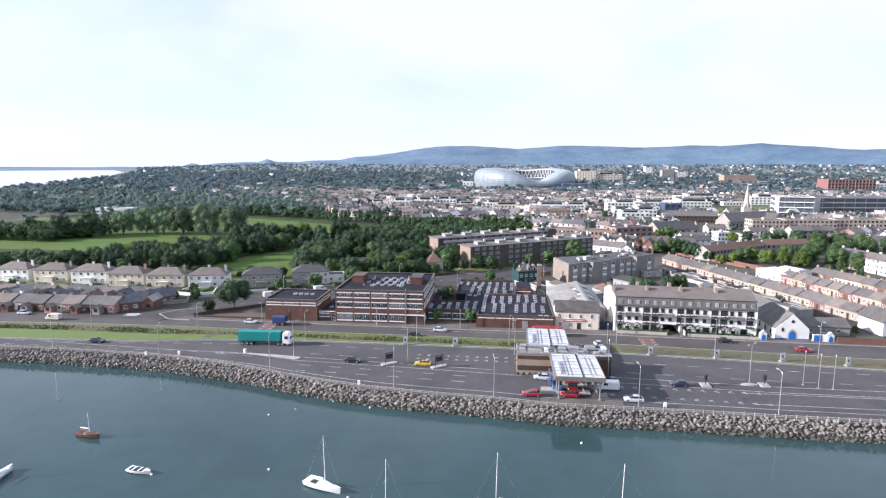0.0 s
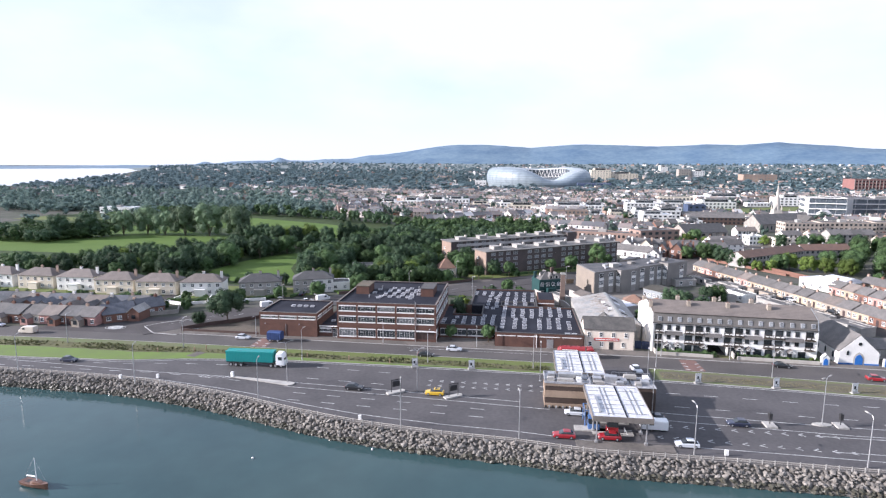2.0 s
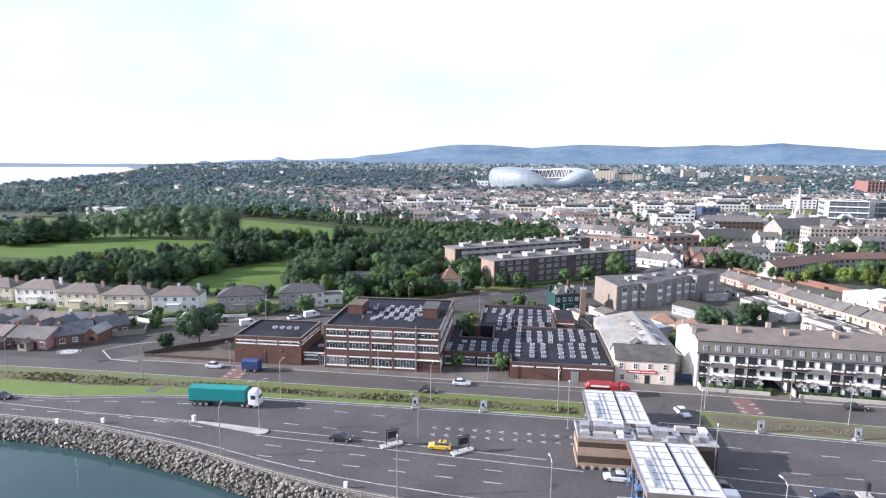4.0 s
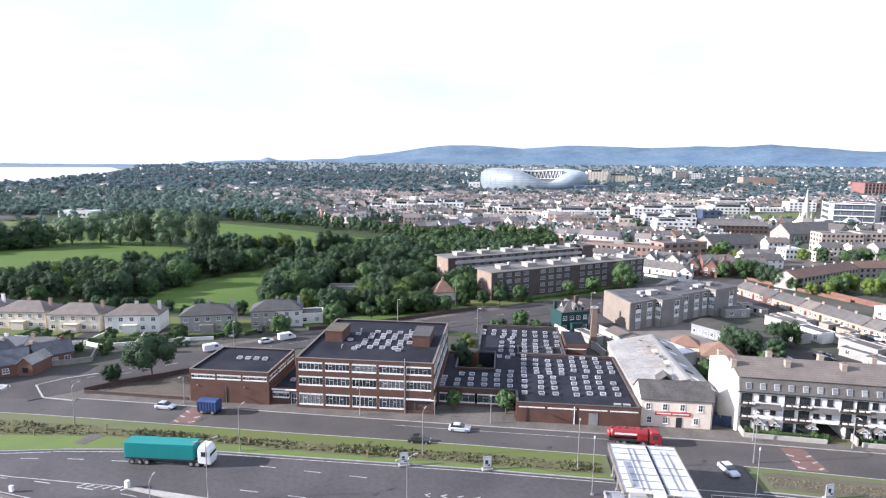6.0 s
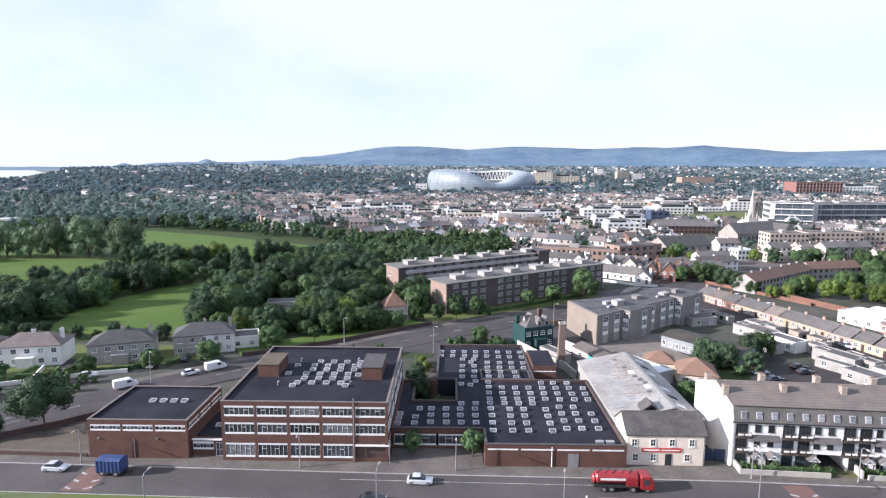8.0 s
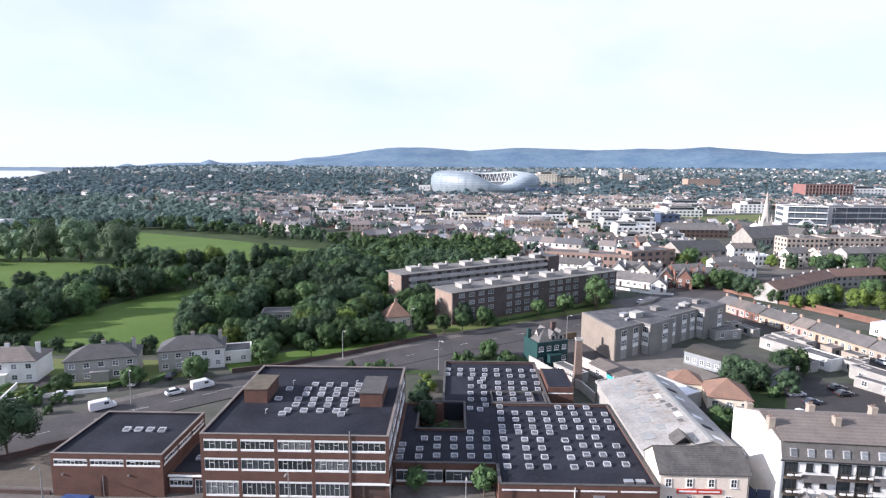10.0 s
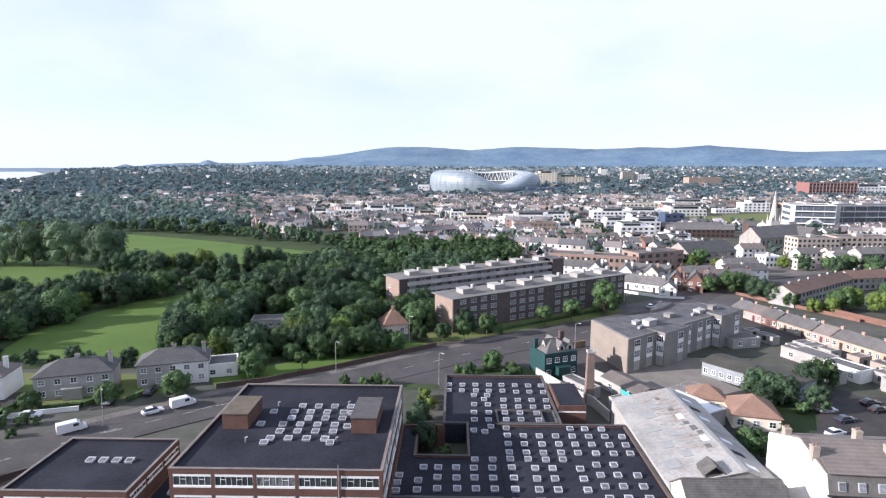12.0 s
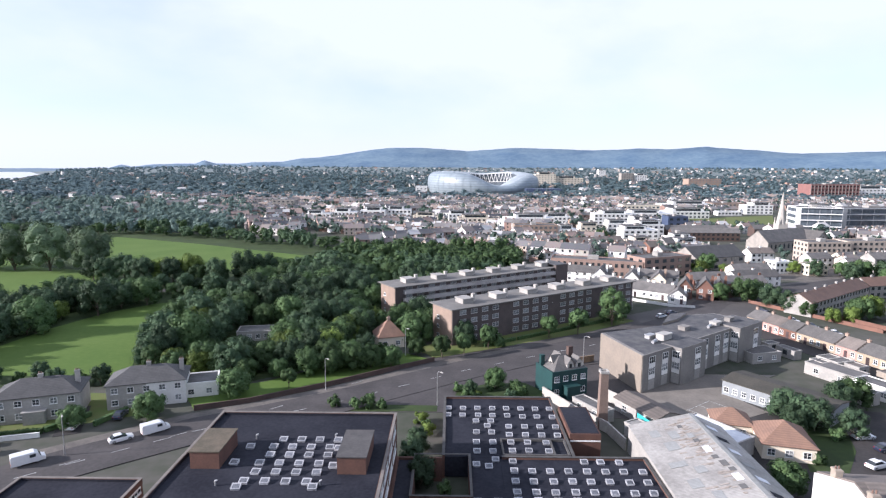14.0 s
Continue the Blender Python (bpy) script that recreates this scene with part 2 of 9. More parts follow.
class Shape:
    """Collects solids and becomes one mesh object."""

    def __init__(self):
        self.v, self.f = [], []

    def add(self, pts, faces):
        n = len(self.v)
        self.v.extend(tuple(p) for p in pts)
        self.f.extend(tuple(n + i for i in f) for f in faces)
        return self

    def box(self, x0, y0, z0, x1, y1, z1):
        return self.add([(x0, y0, z0), (x1, y0, z0), (x1, y1, z0), (x0, y1, z0), (x0, y0, z1), (x1, y0, z1), (x1, y1, z1), (x0, y1, z1)],
                        [(3, 2, 1, 0), (4, 5, 6, 7), (0, 1, 5, 4), (1, 2, 6, 5), (2, 3, 7, 6), (3, 0, 4, 7)])

    def prism(self, outline, z0, z1):
        n = len(outline)
        return self.add([(*p, z0) for p in outline] + [(*p, z1) for p in outline],
                        [tuple(range(n - 1, -1, -1)), tuple(range(n, 2 * n))] + [(i, (i + 1) % n, n + (i + 1) % n, n + i) for i in range(n)])

    def slab(self, profile, x0, x1):
        """A profile in y and z, drawn out along x."""
        n = len(profile)
        return self.add([(x0, *p) for p in profile] + [(x1, *p) for p in profile],
                        [tuple(range(n)), tuple(range(2 * n - 1, n - 1, -1))] + [(i, n + i, n + (i + 1) % n, (i + 1) % n) for i in range(n)])

    def tube(self, p, q, r0, r1=None, n=8):
        p, q, r1 = Vector(p), Vector(q), r0 if r1 is None else r1
        d = (q - p).normalized()
        u = d.orthogonal().normalized()
        w = d.cross(u)
        ring = [(math.cos(a) * u + math.sin(a) * w) for a in (2 * math.pi * i / n for i in range(n))]
        return self.add([p + r * r0 for r in ring] + [q + r * r1 for r in ring],
                        [tuple(range(n - 1, -1, -1)), tuple(range(n, 2 * n))] + [(i, (i + 1) % n, n + (i + 1) % n, n + i) for i in range(n)])

    def gable(self, x0, y0, x1, y1, z0, rise, axis="x", over=0.3, thick=0.18, ridge=0.5):
        """A pitched roof, two thick slopes, the ridge along the axis at that share of the width."""
        if axis == "x":
            m = y0 + (y1 - y0) * ridge
            d0, d1 = over * rise / (m - y0), over * rise / (y1 - m)
            prof = [(y0 - over, z0 - d0), (m, z0 + rise), (y1 + over, z0 - d1), (y1 + over, z0 - d1 + thick), (m, z0 + rise + thick), (y0 - over, z0 - d0 + thick)]
            self.slab(prof, x0 - over, x1 + over)
        else:
            m = x0 + (x1 - x0) * ridge
            d0, d1 = over * rise / (m - x0), over * rise / (x1 - m)
            prof = [(x0 - over, z0 - d0), (m, z0 + rise), (x1 + over, z0 - d1), (x1 + over, z0 - d1 + thick), (m, z0 + rise + thick), (x0 - over, z0 - d0 + thick)]
            n = 6
            self.add([(a, y0 - over, b) for a, b in prof] + [(a, y1 + over, b) for a, b in prof],
                     [tuple(range(n - 1, -1, -1)), tuple(range(n, 2 * n))] + [(i, (i + 1) % n, n + (i + 1) % n, n + i) for i in range(n)])
        return self

    def hip(self, x0, y0, x1, y1, z0, rise, over=0.35):
        a, b, c, d = x0 - over, y0 - over, x1 + over, y1 + over
        h = min(c - a, d - b) / 2
        if c - a >= d - b:
            r = [(a + h, (b + d) / 2, z0 + rise), (c - h, (b + d) / 2, z0 + rise)]
            faces = [(0, 1, 5, 4), (1, 2, 5), (2, 3, 4, 5), (3, 0, 4)]
        else:
            r = [((a + c) / 2, b + h, z0 + rise), ((a + c) / 2, d - h, z0 + rise)]
            faces = [(0, 1, 4), (1, 2, 5, 4), (2, 3, 5), (3, 0, 4, 5)]
        low = [(a, b, z0), (c, b, z0), (c, d, z0), (a, d, z0)]
        self.add(low + r, faces)
        return self.box(a, b, z0 - 0.15, c, d, z0 - 0.003)

    def walls(self, x0, y0, x1, y1, z0, z1, t=0.3):
        """Four walls round a rectangle."""
        self.box(x0, y0, z0, x1, y0 + t, z1).box(x0, y1 - t, z0, x1, y1, z1)
        return self.box(x0, y0 + t, z0, x0 + t, y1 - t, z1).box(x1 - t, y0 + t, z0, x1, y1 - t, z1)

    def gable_walls(self, x0, y0, x1, y1, z1, rise, axis="x", ridge=0.5):
        """A house body, its two ends carried up to the ridge."""
        if axis == "x":
            m = y0 + (y1 - y0) * ridge
            return self.slab([(y0, 0), (y1, 0), (y1, z1), (m, z1 + rise), (y0, z1)], x0, x1)
        m = x0 + (x1 - x0) * ridge
        prof = [(x0, 0), (x1, 0), (x1, z1), (m, z1 + rise), (x0, z1)]
        return self.add([(a, y0, b) for a, b in prof] + [(a, y1, b) for a, b in prof],
                        [(0, 1, 2, 3, 4), (9, 8, 7, 6, 5)] + [(i, 5 + i, 5 + (i + 1) % 5, (i + 1) % 5) for i in range(5)])

    def mesh(self, name, mat, smooth=False):
        me = bpy.data.meshes.new(name)
        me.from_pydata(self.v, [], self.f)
        me.materials.append(mat)
        if smooth:
            me.polygons.foreach_set("use_smooth", [True] * len(me.polygons))
        me.update()
        return me

    def make(self, name, mat, parent=None, label="", m=None, smooth=False):
        ob = new(name, self.mesh(name, mat, smooth))
        ob.parent = parent
        if m:
            ob.matrix_basis = m
        return tagged(ob, label)


def part(name, mesh, parent, m=None, label=""):
    """A part that shares a mesh."""
    ob = new(name, mesh)
    ob.parent = parent
    if m:
        ob.matrix_basis = m
    return tagged(ob, label)


def thing(name, m, label, category, group="", kind=""):
    ob = new(name)
    ob.empty_display_size = 0.5
    ob.matrix_basis = m
    return tagged(ob, label, category, group, kind)


def shared(key, build):
    if key not in MESHES:
        MESHES[key] = build()
    return MESHES[key]


def window(parent, x, y, z, w, h, turn=0, cols=2, rows=2, glass=GLASS, frame_mat=WHITE, sill=True):
    """A framed window with bars, sill and panes, its lower left corner at x, y, z; it faces -y, turned about z."""
    def frame_mesh():
        s, b = Shape(), 0.08
        s.box(0, -0.06, 0, b, 0.05, h).box(w - b, -0.06, 0, w, 0.05, h).box(b, -0.06, 0, w - b, 0.05, b).box(b, -0.06, h - b, w - b, 0.05, h)
        for i in range(1, cols):
            s.box(w * i / cols - 0.03, -0.05, b, w * i / cols + 0.03, 0.02, h - b)
        for j in range(1, rows):
            s.box(b, -0.045, h * j / rows - 0.025, w - b, 0.02, h * j / rows + 0.025)
        if sill:
            s.box(-0.08, -0.14, -0.1, w + 0.08, 0.05, -0.003)
        return s.mesh("window", frame_mat)

    def pane_mesh():
        return Shape().box(0.08, -0.015, 0.08, w - 0.08, 0.015, h - 0.08).mesh("pane", glass)
    m = pose(x, y, z, 0, 0, turn)
    win = part("window", shared(("w", w, h, cols, rows, frame_mat.name, sill), frame_mesh), parent, m)
    part("pane", shared(("p", w, h, glass.name), pane_mesh), win)
    return win


def door(parent, x, y, w=0.95, h=2.05, turn=0, mat=BLUE_DOOR):
    def leaf():
        s = Shape().box(0, -0.05, 0.02, w, 0.03, h)
        return s.box(0.12, -0.07, 0.3, w - 0.12, -0.045, h * 0.45).box(0.12, -0.07, h * 0.52, w - 0.12, -0.045, h - 0.2).mesh("door", mat)
    return part("door", shared(("d", w, h, mat.name), leaf), parent, pose(x, y, 0, 0, 0, turn))


def chimney(parent, x, y, z0, z1, w=0.9, d=0.6, mat=BRICK, pots=2):
    s = Shape().box(x - w / 2, y - d / 2, z0, x + w / 2, y + d / 2, z1).box(x - w / 2 - 0.06, y - d / 2 - 0.06, z1 - 0.25, x + w / 2 + 0.06, y + d / 2 + 0.06, z1 - 0.08)
    c = s.make("chimney", mat, parent)
    for i in range(pots):
        px = x + (i - (pots - 1) / 2) * w / max(pots, 1) * 0.9
        Shape().tube((px, y, z1 - 0.02), (px, y, z1 + 0.4), 0.13, 0.1, 8).make("chimney_pot", RED_TILE, c)
    return c


def line(pts):
    xs, ys = zip(*pts)
    return lambda x: float(np.interp(x, xs, ys))


# ---- ground, water and roads ----
shore = line([(-700, 178), (-300, 156), (-140, 146.2), (-122, 145.7), (-107, 144.8), (-99, 144.4), (-90, 143.3), (-79, 140.9), (-71, 139.0), (-63.5, 136.9), (-55.5, 134.1), (-48, 131.7),
              (-39, 129.2), (-32, 127.7), (-26, 126.8), (-17, 125.5), (-4, 124.4), (3, 123.2), (10, 122.1), (35, 121.8), (46, 121.4), (57, 120.9), (74, 120.7), (160, 121.5), (700, 125)])
verge_near = line([(-700, 184), (-300, 162), (-160, 155), (-131, 155.5), (-105, 156.5), (-89, 159.6), (-67, 162), (-18, 161.6), (31, 160), (60, 157.6), (86, 154.4), (160, 148), (700, 140)])
verge_far = line([(-700, 196), (-300, 180), (-163, 171), (-135, 172), (-106, 172), (-51, 170.5), (-19, 170), (32, 168), (62, 165.4), (90, 162.7), (160, 157), (700, 150)])
kerb_far = line([(-700, 206), (-300, 192), (-175, 182), (-131, 180.5), (-100, 180.6), (-60, 179.4), (-20, 178.2), (14, 177.6), (32, 177.2), (50, 176.2), (105, 174), (160, 169), (700, 160)])


def stations(x0, x1, step=4.0):
    n = max(2, int((x1 - x0) / step) + 1)
    return [x0 + (x1 - x0) * i / (n - 1) for i in range(n)]


def band(name, low, high, x0, x1, z0, z1, mat, label="", category="", step=4.0, kind="structure"):
    """A strip of ground between two lines, from z0 up to z1, with sides."""
    xs = stations(x0, x1, step)
    s, n = Shape(), len(xs)
    s.add([(x, low(x), z1) for x in xs] + [(x, high(x), z1) for x in xs] + [(x, low(x), z0) for x in xs] + [(x, high(x), z0) for x in xs],
          [(i, i + 1, n + i + 1, n + i) for i in range(n - 1)] + [(2 * n + i, 2 * n + i + 1, i + 1, i) for i in range(n - 1)]
          + [(n + i, n + i + 1, 3 * n + i + 1, 3 * n + i) for i in range(n - 1)] + [(0, n, 3 * n, 2 * n), (n - 1, 3 * n - 1, 4 * n - 1, 2 * n - 1)])
    return tagged(s.make(name, mat), label, category, kind=kind)


def sheet(name, outline, z, mat, label="", category="", depth=0.3, kind="structure"):
    return tagged(Shape().prism(outline, z - depth, z).make(name, mat), label, category, kind=kind)


def ribbon(pts, width):
    """The outline of a road of that width along a line of points."""
    left, right = [], []
    for i, p in enumerate(pts):
        a, b = Vector(pts[max(i - 1, 0)]), Vector(pts[min(i + 1, len(pts) - 1)])
        d = (b - a).normalized()
        n = Vector((-d.y, d.x)) * width / 2
        left.append(tuple(Vector(p) + n))
        right.append(tuple(Vector(p) - n))
    return right + left[::-1]


xs = [-4800, -2000, -700] + stations(-690, 690, 10) + [700, 2000, 4800]
gv = [(x, shore(x) + 0.2, 0.0) for x in xs] + [(x * (1.0 if abs(x) > 1900 else 1.0), 4850, 0.0) for x in xs] + [(x, shore(x) + 0.2, -4.0) for x in xs]
gn = len(xs)
ground = Shape().add(gv, [(i, i + 1, gn + i + 1, gn + i) for i in range(gn - 1)] + [(2 * gn + i, 2 * gn + i + 1, i + 1, i) for i in range(gn - 1)]).make("ground", TOWN)
tagged(ground, "grey and green town ground reaching to the hills", "ground", kind="structure")

WATER = surface("harbour water", (0.037, 0.073, 0.075), (0.028, 0.056, 0.059), 0.05, size=40, grain=6, bump=0)
wnodes, wlinks = WATER.node_tree.nodes, WATER.node_tree.links
ripple = wnodes.new("ShaderNodeTexNoise")
ripple.inputs["Scale"].default_value, ripple.inputs["Detail"].default_value = 1.1, 4
wco = wnodes.new("ShaderNodeTexCoord")
wlinks.new(wco.outputs["Object"], ripple.inputs["Vector"])
wb = wnodes.new("ShaderNodeBump")
wb.inputs["Strength"].default_value, wb.inputs["Distance"].default_value = 0.1, 0.08
wlinks.new(ripple.outputs["Fac"], wb.inputs["Height"])
wlinks.new(wb.outputs[0], wnodes["Principled BSDF"].inputs["Normal"])
wnodes["Principled BSDF"].inputs["IOR"].default_value = 1.33
WATER_Z = -2.8
tagged(Shape().box(-4800, -3000, WATER_Z - 1, 4800, 230, WATER_Z).make("water", WATER), "calm grey-green harbour water", "water", kind="structure")
# sun glint is put into the pale water colour, along with the sand
BAY = surface("bay water and sand with glint", (0.5, 0.52, 0.52), (0.62, 0.6, 0.55), 0.3, size=300, grain=60, bump=0)
sheet("water_bay", [(-4700, 1010), (-1010, 1010), (-930, 1120), (-1260, 1740), (-1830, 2700), (-2420, 3600), (-4700, 3700)], 0.35, BAY, "bay with sand flats, sun glint painted in, beyond the trees", "bay")

band("road", lambda x: shore(x) + 0.6, verge_near, -690, 690, -0.2, 0.03, ASPHALT, "wide grey asphalt road along the harbour", "road")
band("road_service", verge_far, kerb_far, -690, 690, -0.2, 0.034, SERVICE, "worn asphalt side road before the buildings", "road")
band("road_slip", verge_near, verge_far, 6, 29, -0.2, 0.038, ASPHALT, "asphalt opening between the two roads", "road")
band("pavement", kerb_far, lambda x: kerb_far(x) + (4.6 if x > -104 else 2.2), -104, 120, -0.2, 0.15, PAVING, "grey concrete pavement with a raised kerb", "pavement")
band("kerb", lambda x: kerb_far(x) - 0.16, lambda x: kerb_far(x) - 0.004, -104, 120, -0.2, 0.16, KERB, "pale kerb stones", "kerb")
band("quay_path", lambda x: shore(x) + 0.1, lambda x: shore(x) + 2.0, -690, 690, -0.2, 0.14, PAVING, "narrow path along the sea wall", "pavement")
BARE = surface("bare brown verge", (0.12, 0.103, 0.072), (0.085, 0.08, 0.053), 0.95, size=2.2, grain=0.4, bump=0.5)
DULL_GRASS = surface("worn verge grass", (0.096, 0.13, 0.042), (0.112, 0.112, 0.056), 0.95, size=3.5, grain=0.6, bump=0.5)
BRIGHT_GRASS = surface("fresh verge grass", (0.108, 0.168, 0.028), (0.1, 0.14, 0.036), 0.95, size=4, grain=0.6, bump=0.4)
mown = line([(-700, 9), (-131, 7.8), (-100, 5.6), (-80, 3.4), (-60, 1.6), (-30, 0.9), (6, 0.7)])
for x0, x1 in ((-690, 6), (29, 690)):
    band("verge", lambda x: verge_near(x) + 0.2, lambda x: verge_far(x) - 0.2, x0, x1, -0.2, 0.16, DULL_GRASS, "raised grass verge between the roads", "verge")
    band("verge_kerb", verge_near, lambda x: verge_near(x) + 0.19, x0, x1, -0.2, 0.17, KERB, "pale kerb along the verge", "kerb")
    band("verge_kerb", lambda x: verge_far(x) - 0.19, verge_far, x0, x1, -0.2, 0.17, KERB, "pale kerb along the verge", "kerb")
band("verge_lawn", lambda x: verge_near(x) + 0.35, lambda x: verge_near(x) + 0.4 + mown(x) + 0.35 * math.sin(x * 0.6), -690, 5, 0, 0.18, BRIGHT_GRASS, "bright mown edge of the verge", "verge")
band("verge_lawn", lambda x: verge_far(x) - 3.0 + 0.4 * math.sin(x * 0.31), lambda x: verge_far(x) - 0.35, -78, 5, 0, 0.185, GRASS, "green grass along the side road", "verge")
band("verge_scrub", lambda x: verge_near(x) + 0.8 + mown(x) + 0.4 * math.sin(x * 0.5), lambda x: max(verge_near(x) + 1.6 + mown(x), verge_far(x) - 3.3 + 0.4 * math.sin(x * 0.31)), -170, 4, 0, 0.19, ROUGH_GRASS, "dry rough grass strip", "verge")
band("verge_scrub", lambda x: verge_near(x) + 1.2 + 0.4 * math.sin(x * 0.9), lambda x: verge_far(x) - 1.6 + 0.45 * math.sin(x * 0.7 + 1), 31, 150, 0, 0.19, BARE, "bare brown weedy strip", "verge")
rear = [(-118, 182), (-104, 196), (-89, 211), (-78, 220), (-67, 228.5), (-57, 234), (-43, 242.5), (-29, 252.8), (-14, 263.6), (3.7, 274.4), (23, 285.5), (45, 301), (66, 318), (83, 341), (130, 368), (200, 400)]
REAR = surface("grey worn asphalt", (0.082, 0.075, 0.074), (0.054, 0.05, 0.05), 0.88, size=7, grain=0.6)
REAR.node_tree.nodes["Principled BSDF"].inputs["Specular IOR Level"].default_value = 0.25
sheet("pavement_rear", ribbon([(x - 1.6, y + 1.6) for x, y in rear[2:]], 13), 0.13, PAVING, "pavement along the curving back road", "pavement")
sheet("road_rear", ribbon(rear, 12), 0.16, REAR, "curving back road of worn asphalt", "road")
sheet("road_junction", [(-150, 179), (-104, 179), (-98, 190), (-94, 206), (-104, 212), (-112, 200), (-124, 196), (-150, 184)], 0.045, REAR, "wide road junction with a painted roundabout", "road")
sheet("road_terrace", ribbon([(84, 340), (74, 318), (92, 262), (106, 214), (118, 176)], 9), 0.05, ASPHALT_OLD, "narrow terrace street", "road")
sheet("yard", [(31, 200), (76, 200), (74, 240), (44, 246), (30, 246)], 0.05, ASPHALT_OLD, "asphalt yard behind the apartments", "yard")
YARD = surface("brown tarmac", (0.205, 0.183, 0.158), (0.145, 0.13, 0.114), 0.9, size=5, grain=0.7)
sheet("yard_flats", [(24, 238), (37, 233), (50, 239.5), (45, 250.5), (64, 262), (40, 262), (26, 250)], 0.065, YARD, "brown tarmac yard with faded court lines", "yard")
sheet("pavement_corner", [(-118.7, 186.1), (-112, 180.2), (-104, 179.6), (-104, 183.4), (-105.4, 183.8), (-99.5, 189.9), (-93.5, 194.5), (-84, 203), (-86, 205), (-97, 198), (-109, 195.6), (-115.7, 190.5)], 0.12, PAVING, "worn paving round the road corner", "pavement")
sheet("kerb_corner", ribbon([(-108.7, 195.8), (-115.7, 190.7), (-118.9, 186.2), (-112, 180), (-104, 179.3)], 0.4), 0.17, KERB, "pale kerb round the corner", "kerb")
sheet("yard_corner", [(-105.2, 183.9), (-80, 183), (-80, 205), (-84, 202.6), (-93.5, 194.2), (-99.5, 189.6)], 0.05, surface("bare earth", (0.12, 0.097, 0.075), (0.075, 0.065, 0.05), 0.95, size=3, grain=0.5), "bare brown earth under the corner trees", "ground")
sheet("yard_front", [(-26.3, 181.6), (-10, 181.6), (-10, 187), (-26.3, 187)], 0.2, PAVING, "paved front yard", "yard")
sheet("park_ground", [(-420, 247), (-150, 247), (-100, 250), (-72, 250), (-55, 262), (-42, 280), (-46, 318), (-20, 345), (10, 372), (0, 398), (-60, 420), (-80, 470), (-150, 520), (-240, 560), (-420, 560)], 0.03, PARK_FLOOR, "grassy ground darkened for shade under the park trees", "ground")
sheet("lawn", [(-98, 258), (-140, 255), (-146, 278), (-144, 296), (-138, 316), (-128, 330), (-112, 341), (-104, 332), (-116, 309), (-111, 287), (-101, 268)], 0.06, LAWN, "bright mown playing field", "lawn")
sheet("lawn", [(-350, 345), (-300, 318), (-225, 314), (-182, 340), (-169, 352), (-155, 362), (-172, 376), (-192, 396), (-222, 404), (-270, 446), (-320, 446), (-350, 420)], 0.06, LAWN, "bright mown playing field", "lawn")
sheet("lawn", [(-255, 526), (-180, 492), (-122, 459), (-94, 444), (-84, 425), (-104, 398), (-128, 398), (-180, 420), (-245, 450), (-268, 490)], 0.06, LAWN, "bright mown playing field", "lawn")
sheet("lawn", [(-440, 480), (-352, 470), (-338, 488), (-430, 505)], 0.06, GRASS, "pale dry field beyond the park", "field")
sheet("road_lane", [(-46, 244), (-30, 237.6), (4, 237.6), (8, 246), (11, 262), (14, 286), (2, 292), (-18, 277), (-32, 263), (-46, 247)], 0.07, REAR, "worn asphalt between the factory and the back road", "lane")
sheet("yard_pub", [(8, 246), (5, 238), (26, 234), (26, 262), (42, 276), (66, 284), (76, 300), (78, 330), (40, 312), (14, 286), (11, 262)], 0.055, REAR, "worn asphalt round the pub and the flats", "yard")
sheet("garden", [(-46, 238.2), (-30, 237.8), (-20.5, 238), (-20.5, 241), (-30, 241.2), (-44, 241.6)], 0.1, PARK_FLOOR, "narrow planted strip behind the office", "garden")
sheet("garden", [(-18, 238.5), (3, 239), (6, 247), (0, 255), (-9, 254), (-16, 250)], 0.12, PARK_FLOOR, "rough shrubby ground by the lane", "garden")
sheet("path", ribbon([(-150, 352), (-132, 354), (-112, 362), (-100, 378)], 5), 0.08, ASPHALT_OLD, "asphalt path between the playing fields", "path")
sheet("garden", [(-226, 215), (-170, 213), (-136, 211), (-122, 216), (-112, 220), (-98, 227), (-82, 235), (-84, 246), (-226, 246)], 0.05, GRASS, "front gardens of rough grass", "garden")
for x, y, turn in ((-93.6, 224.5, 24), (-114, 219.5, 18), (-135, 213.5, 10), (-152, 214, 6), (-171, 214.5, 4)):
    c, d = math.cos(radians(turn)), math.sin(radians(turn))
    sheet("driveway", [(x + u * c - v * d, y + u * d + v * c) for u, v in ((0, 0), (4.6, 0), (4.6, 14), (0, 14))], 0.075, ASPHALT_OLD, "tarmac driveway between the houses", "driveway")
sheet("road_crossroads", [(18, 268), (44, 278), (70, 290), (88, 318), (104, 347), (88, 350), (60, 330), (20, 304), (0, 286)], 0.145, SERVICE, "wide asphalt road junction by the flats", "road")
sheet("car_park", [(50, 213), (82, 218), (82, 236), (64, 236), (57, 222)], 0.07, ASPHALT_OLD, "small tarmac car park behind the apartments", "car park")
sheet("lawn", [(44, 215), (50, 214), (57, 222.5), (63, 236), (52, 233)], 0.085, PARK_FLOOR, "small lawn beside the car park", "lawn")
sheet("lawn", [(175, 605), (258, 618), (318, 734), (210, 695)], 0.3, GRASS, "pale grass of a track field", "lawn")
sheet("lawn", [(-72, 237.5), (-61, 242), (-47, 251.6), (-22, 270.4), (-30, 276), (-48, 266), (-62, 254), (-78, 246)], 0.16, LAWN, "grass bank beside the back road", "lawn")
sheet("lawn", [(-22, 272.5), (-10, 278.5), (6, 287.5), (24, 297.5), (44, 312), (37, 322), (-2, 297), (-18, 288), (-28, 281)], 0.17, GRASS, "grass strip before the flats", "lawn")

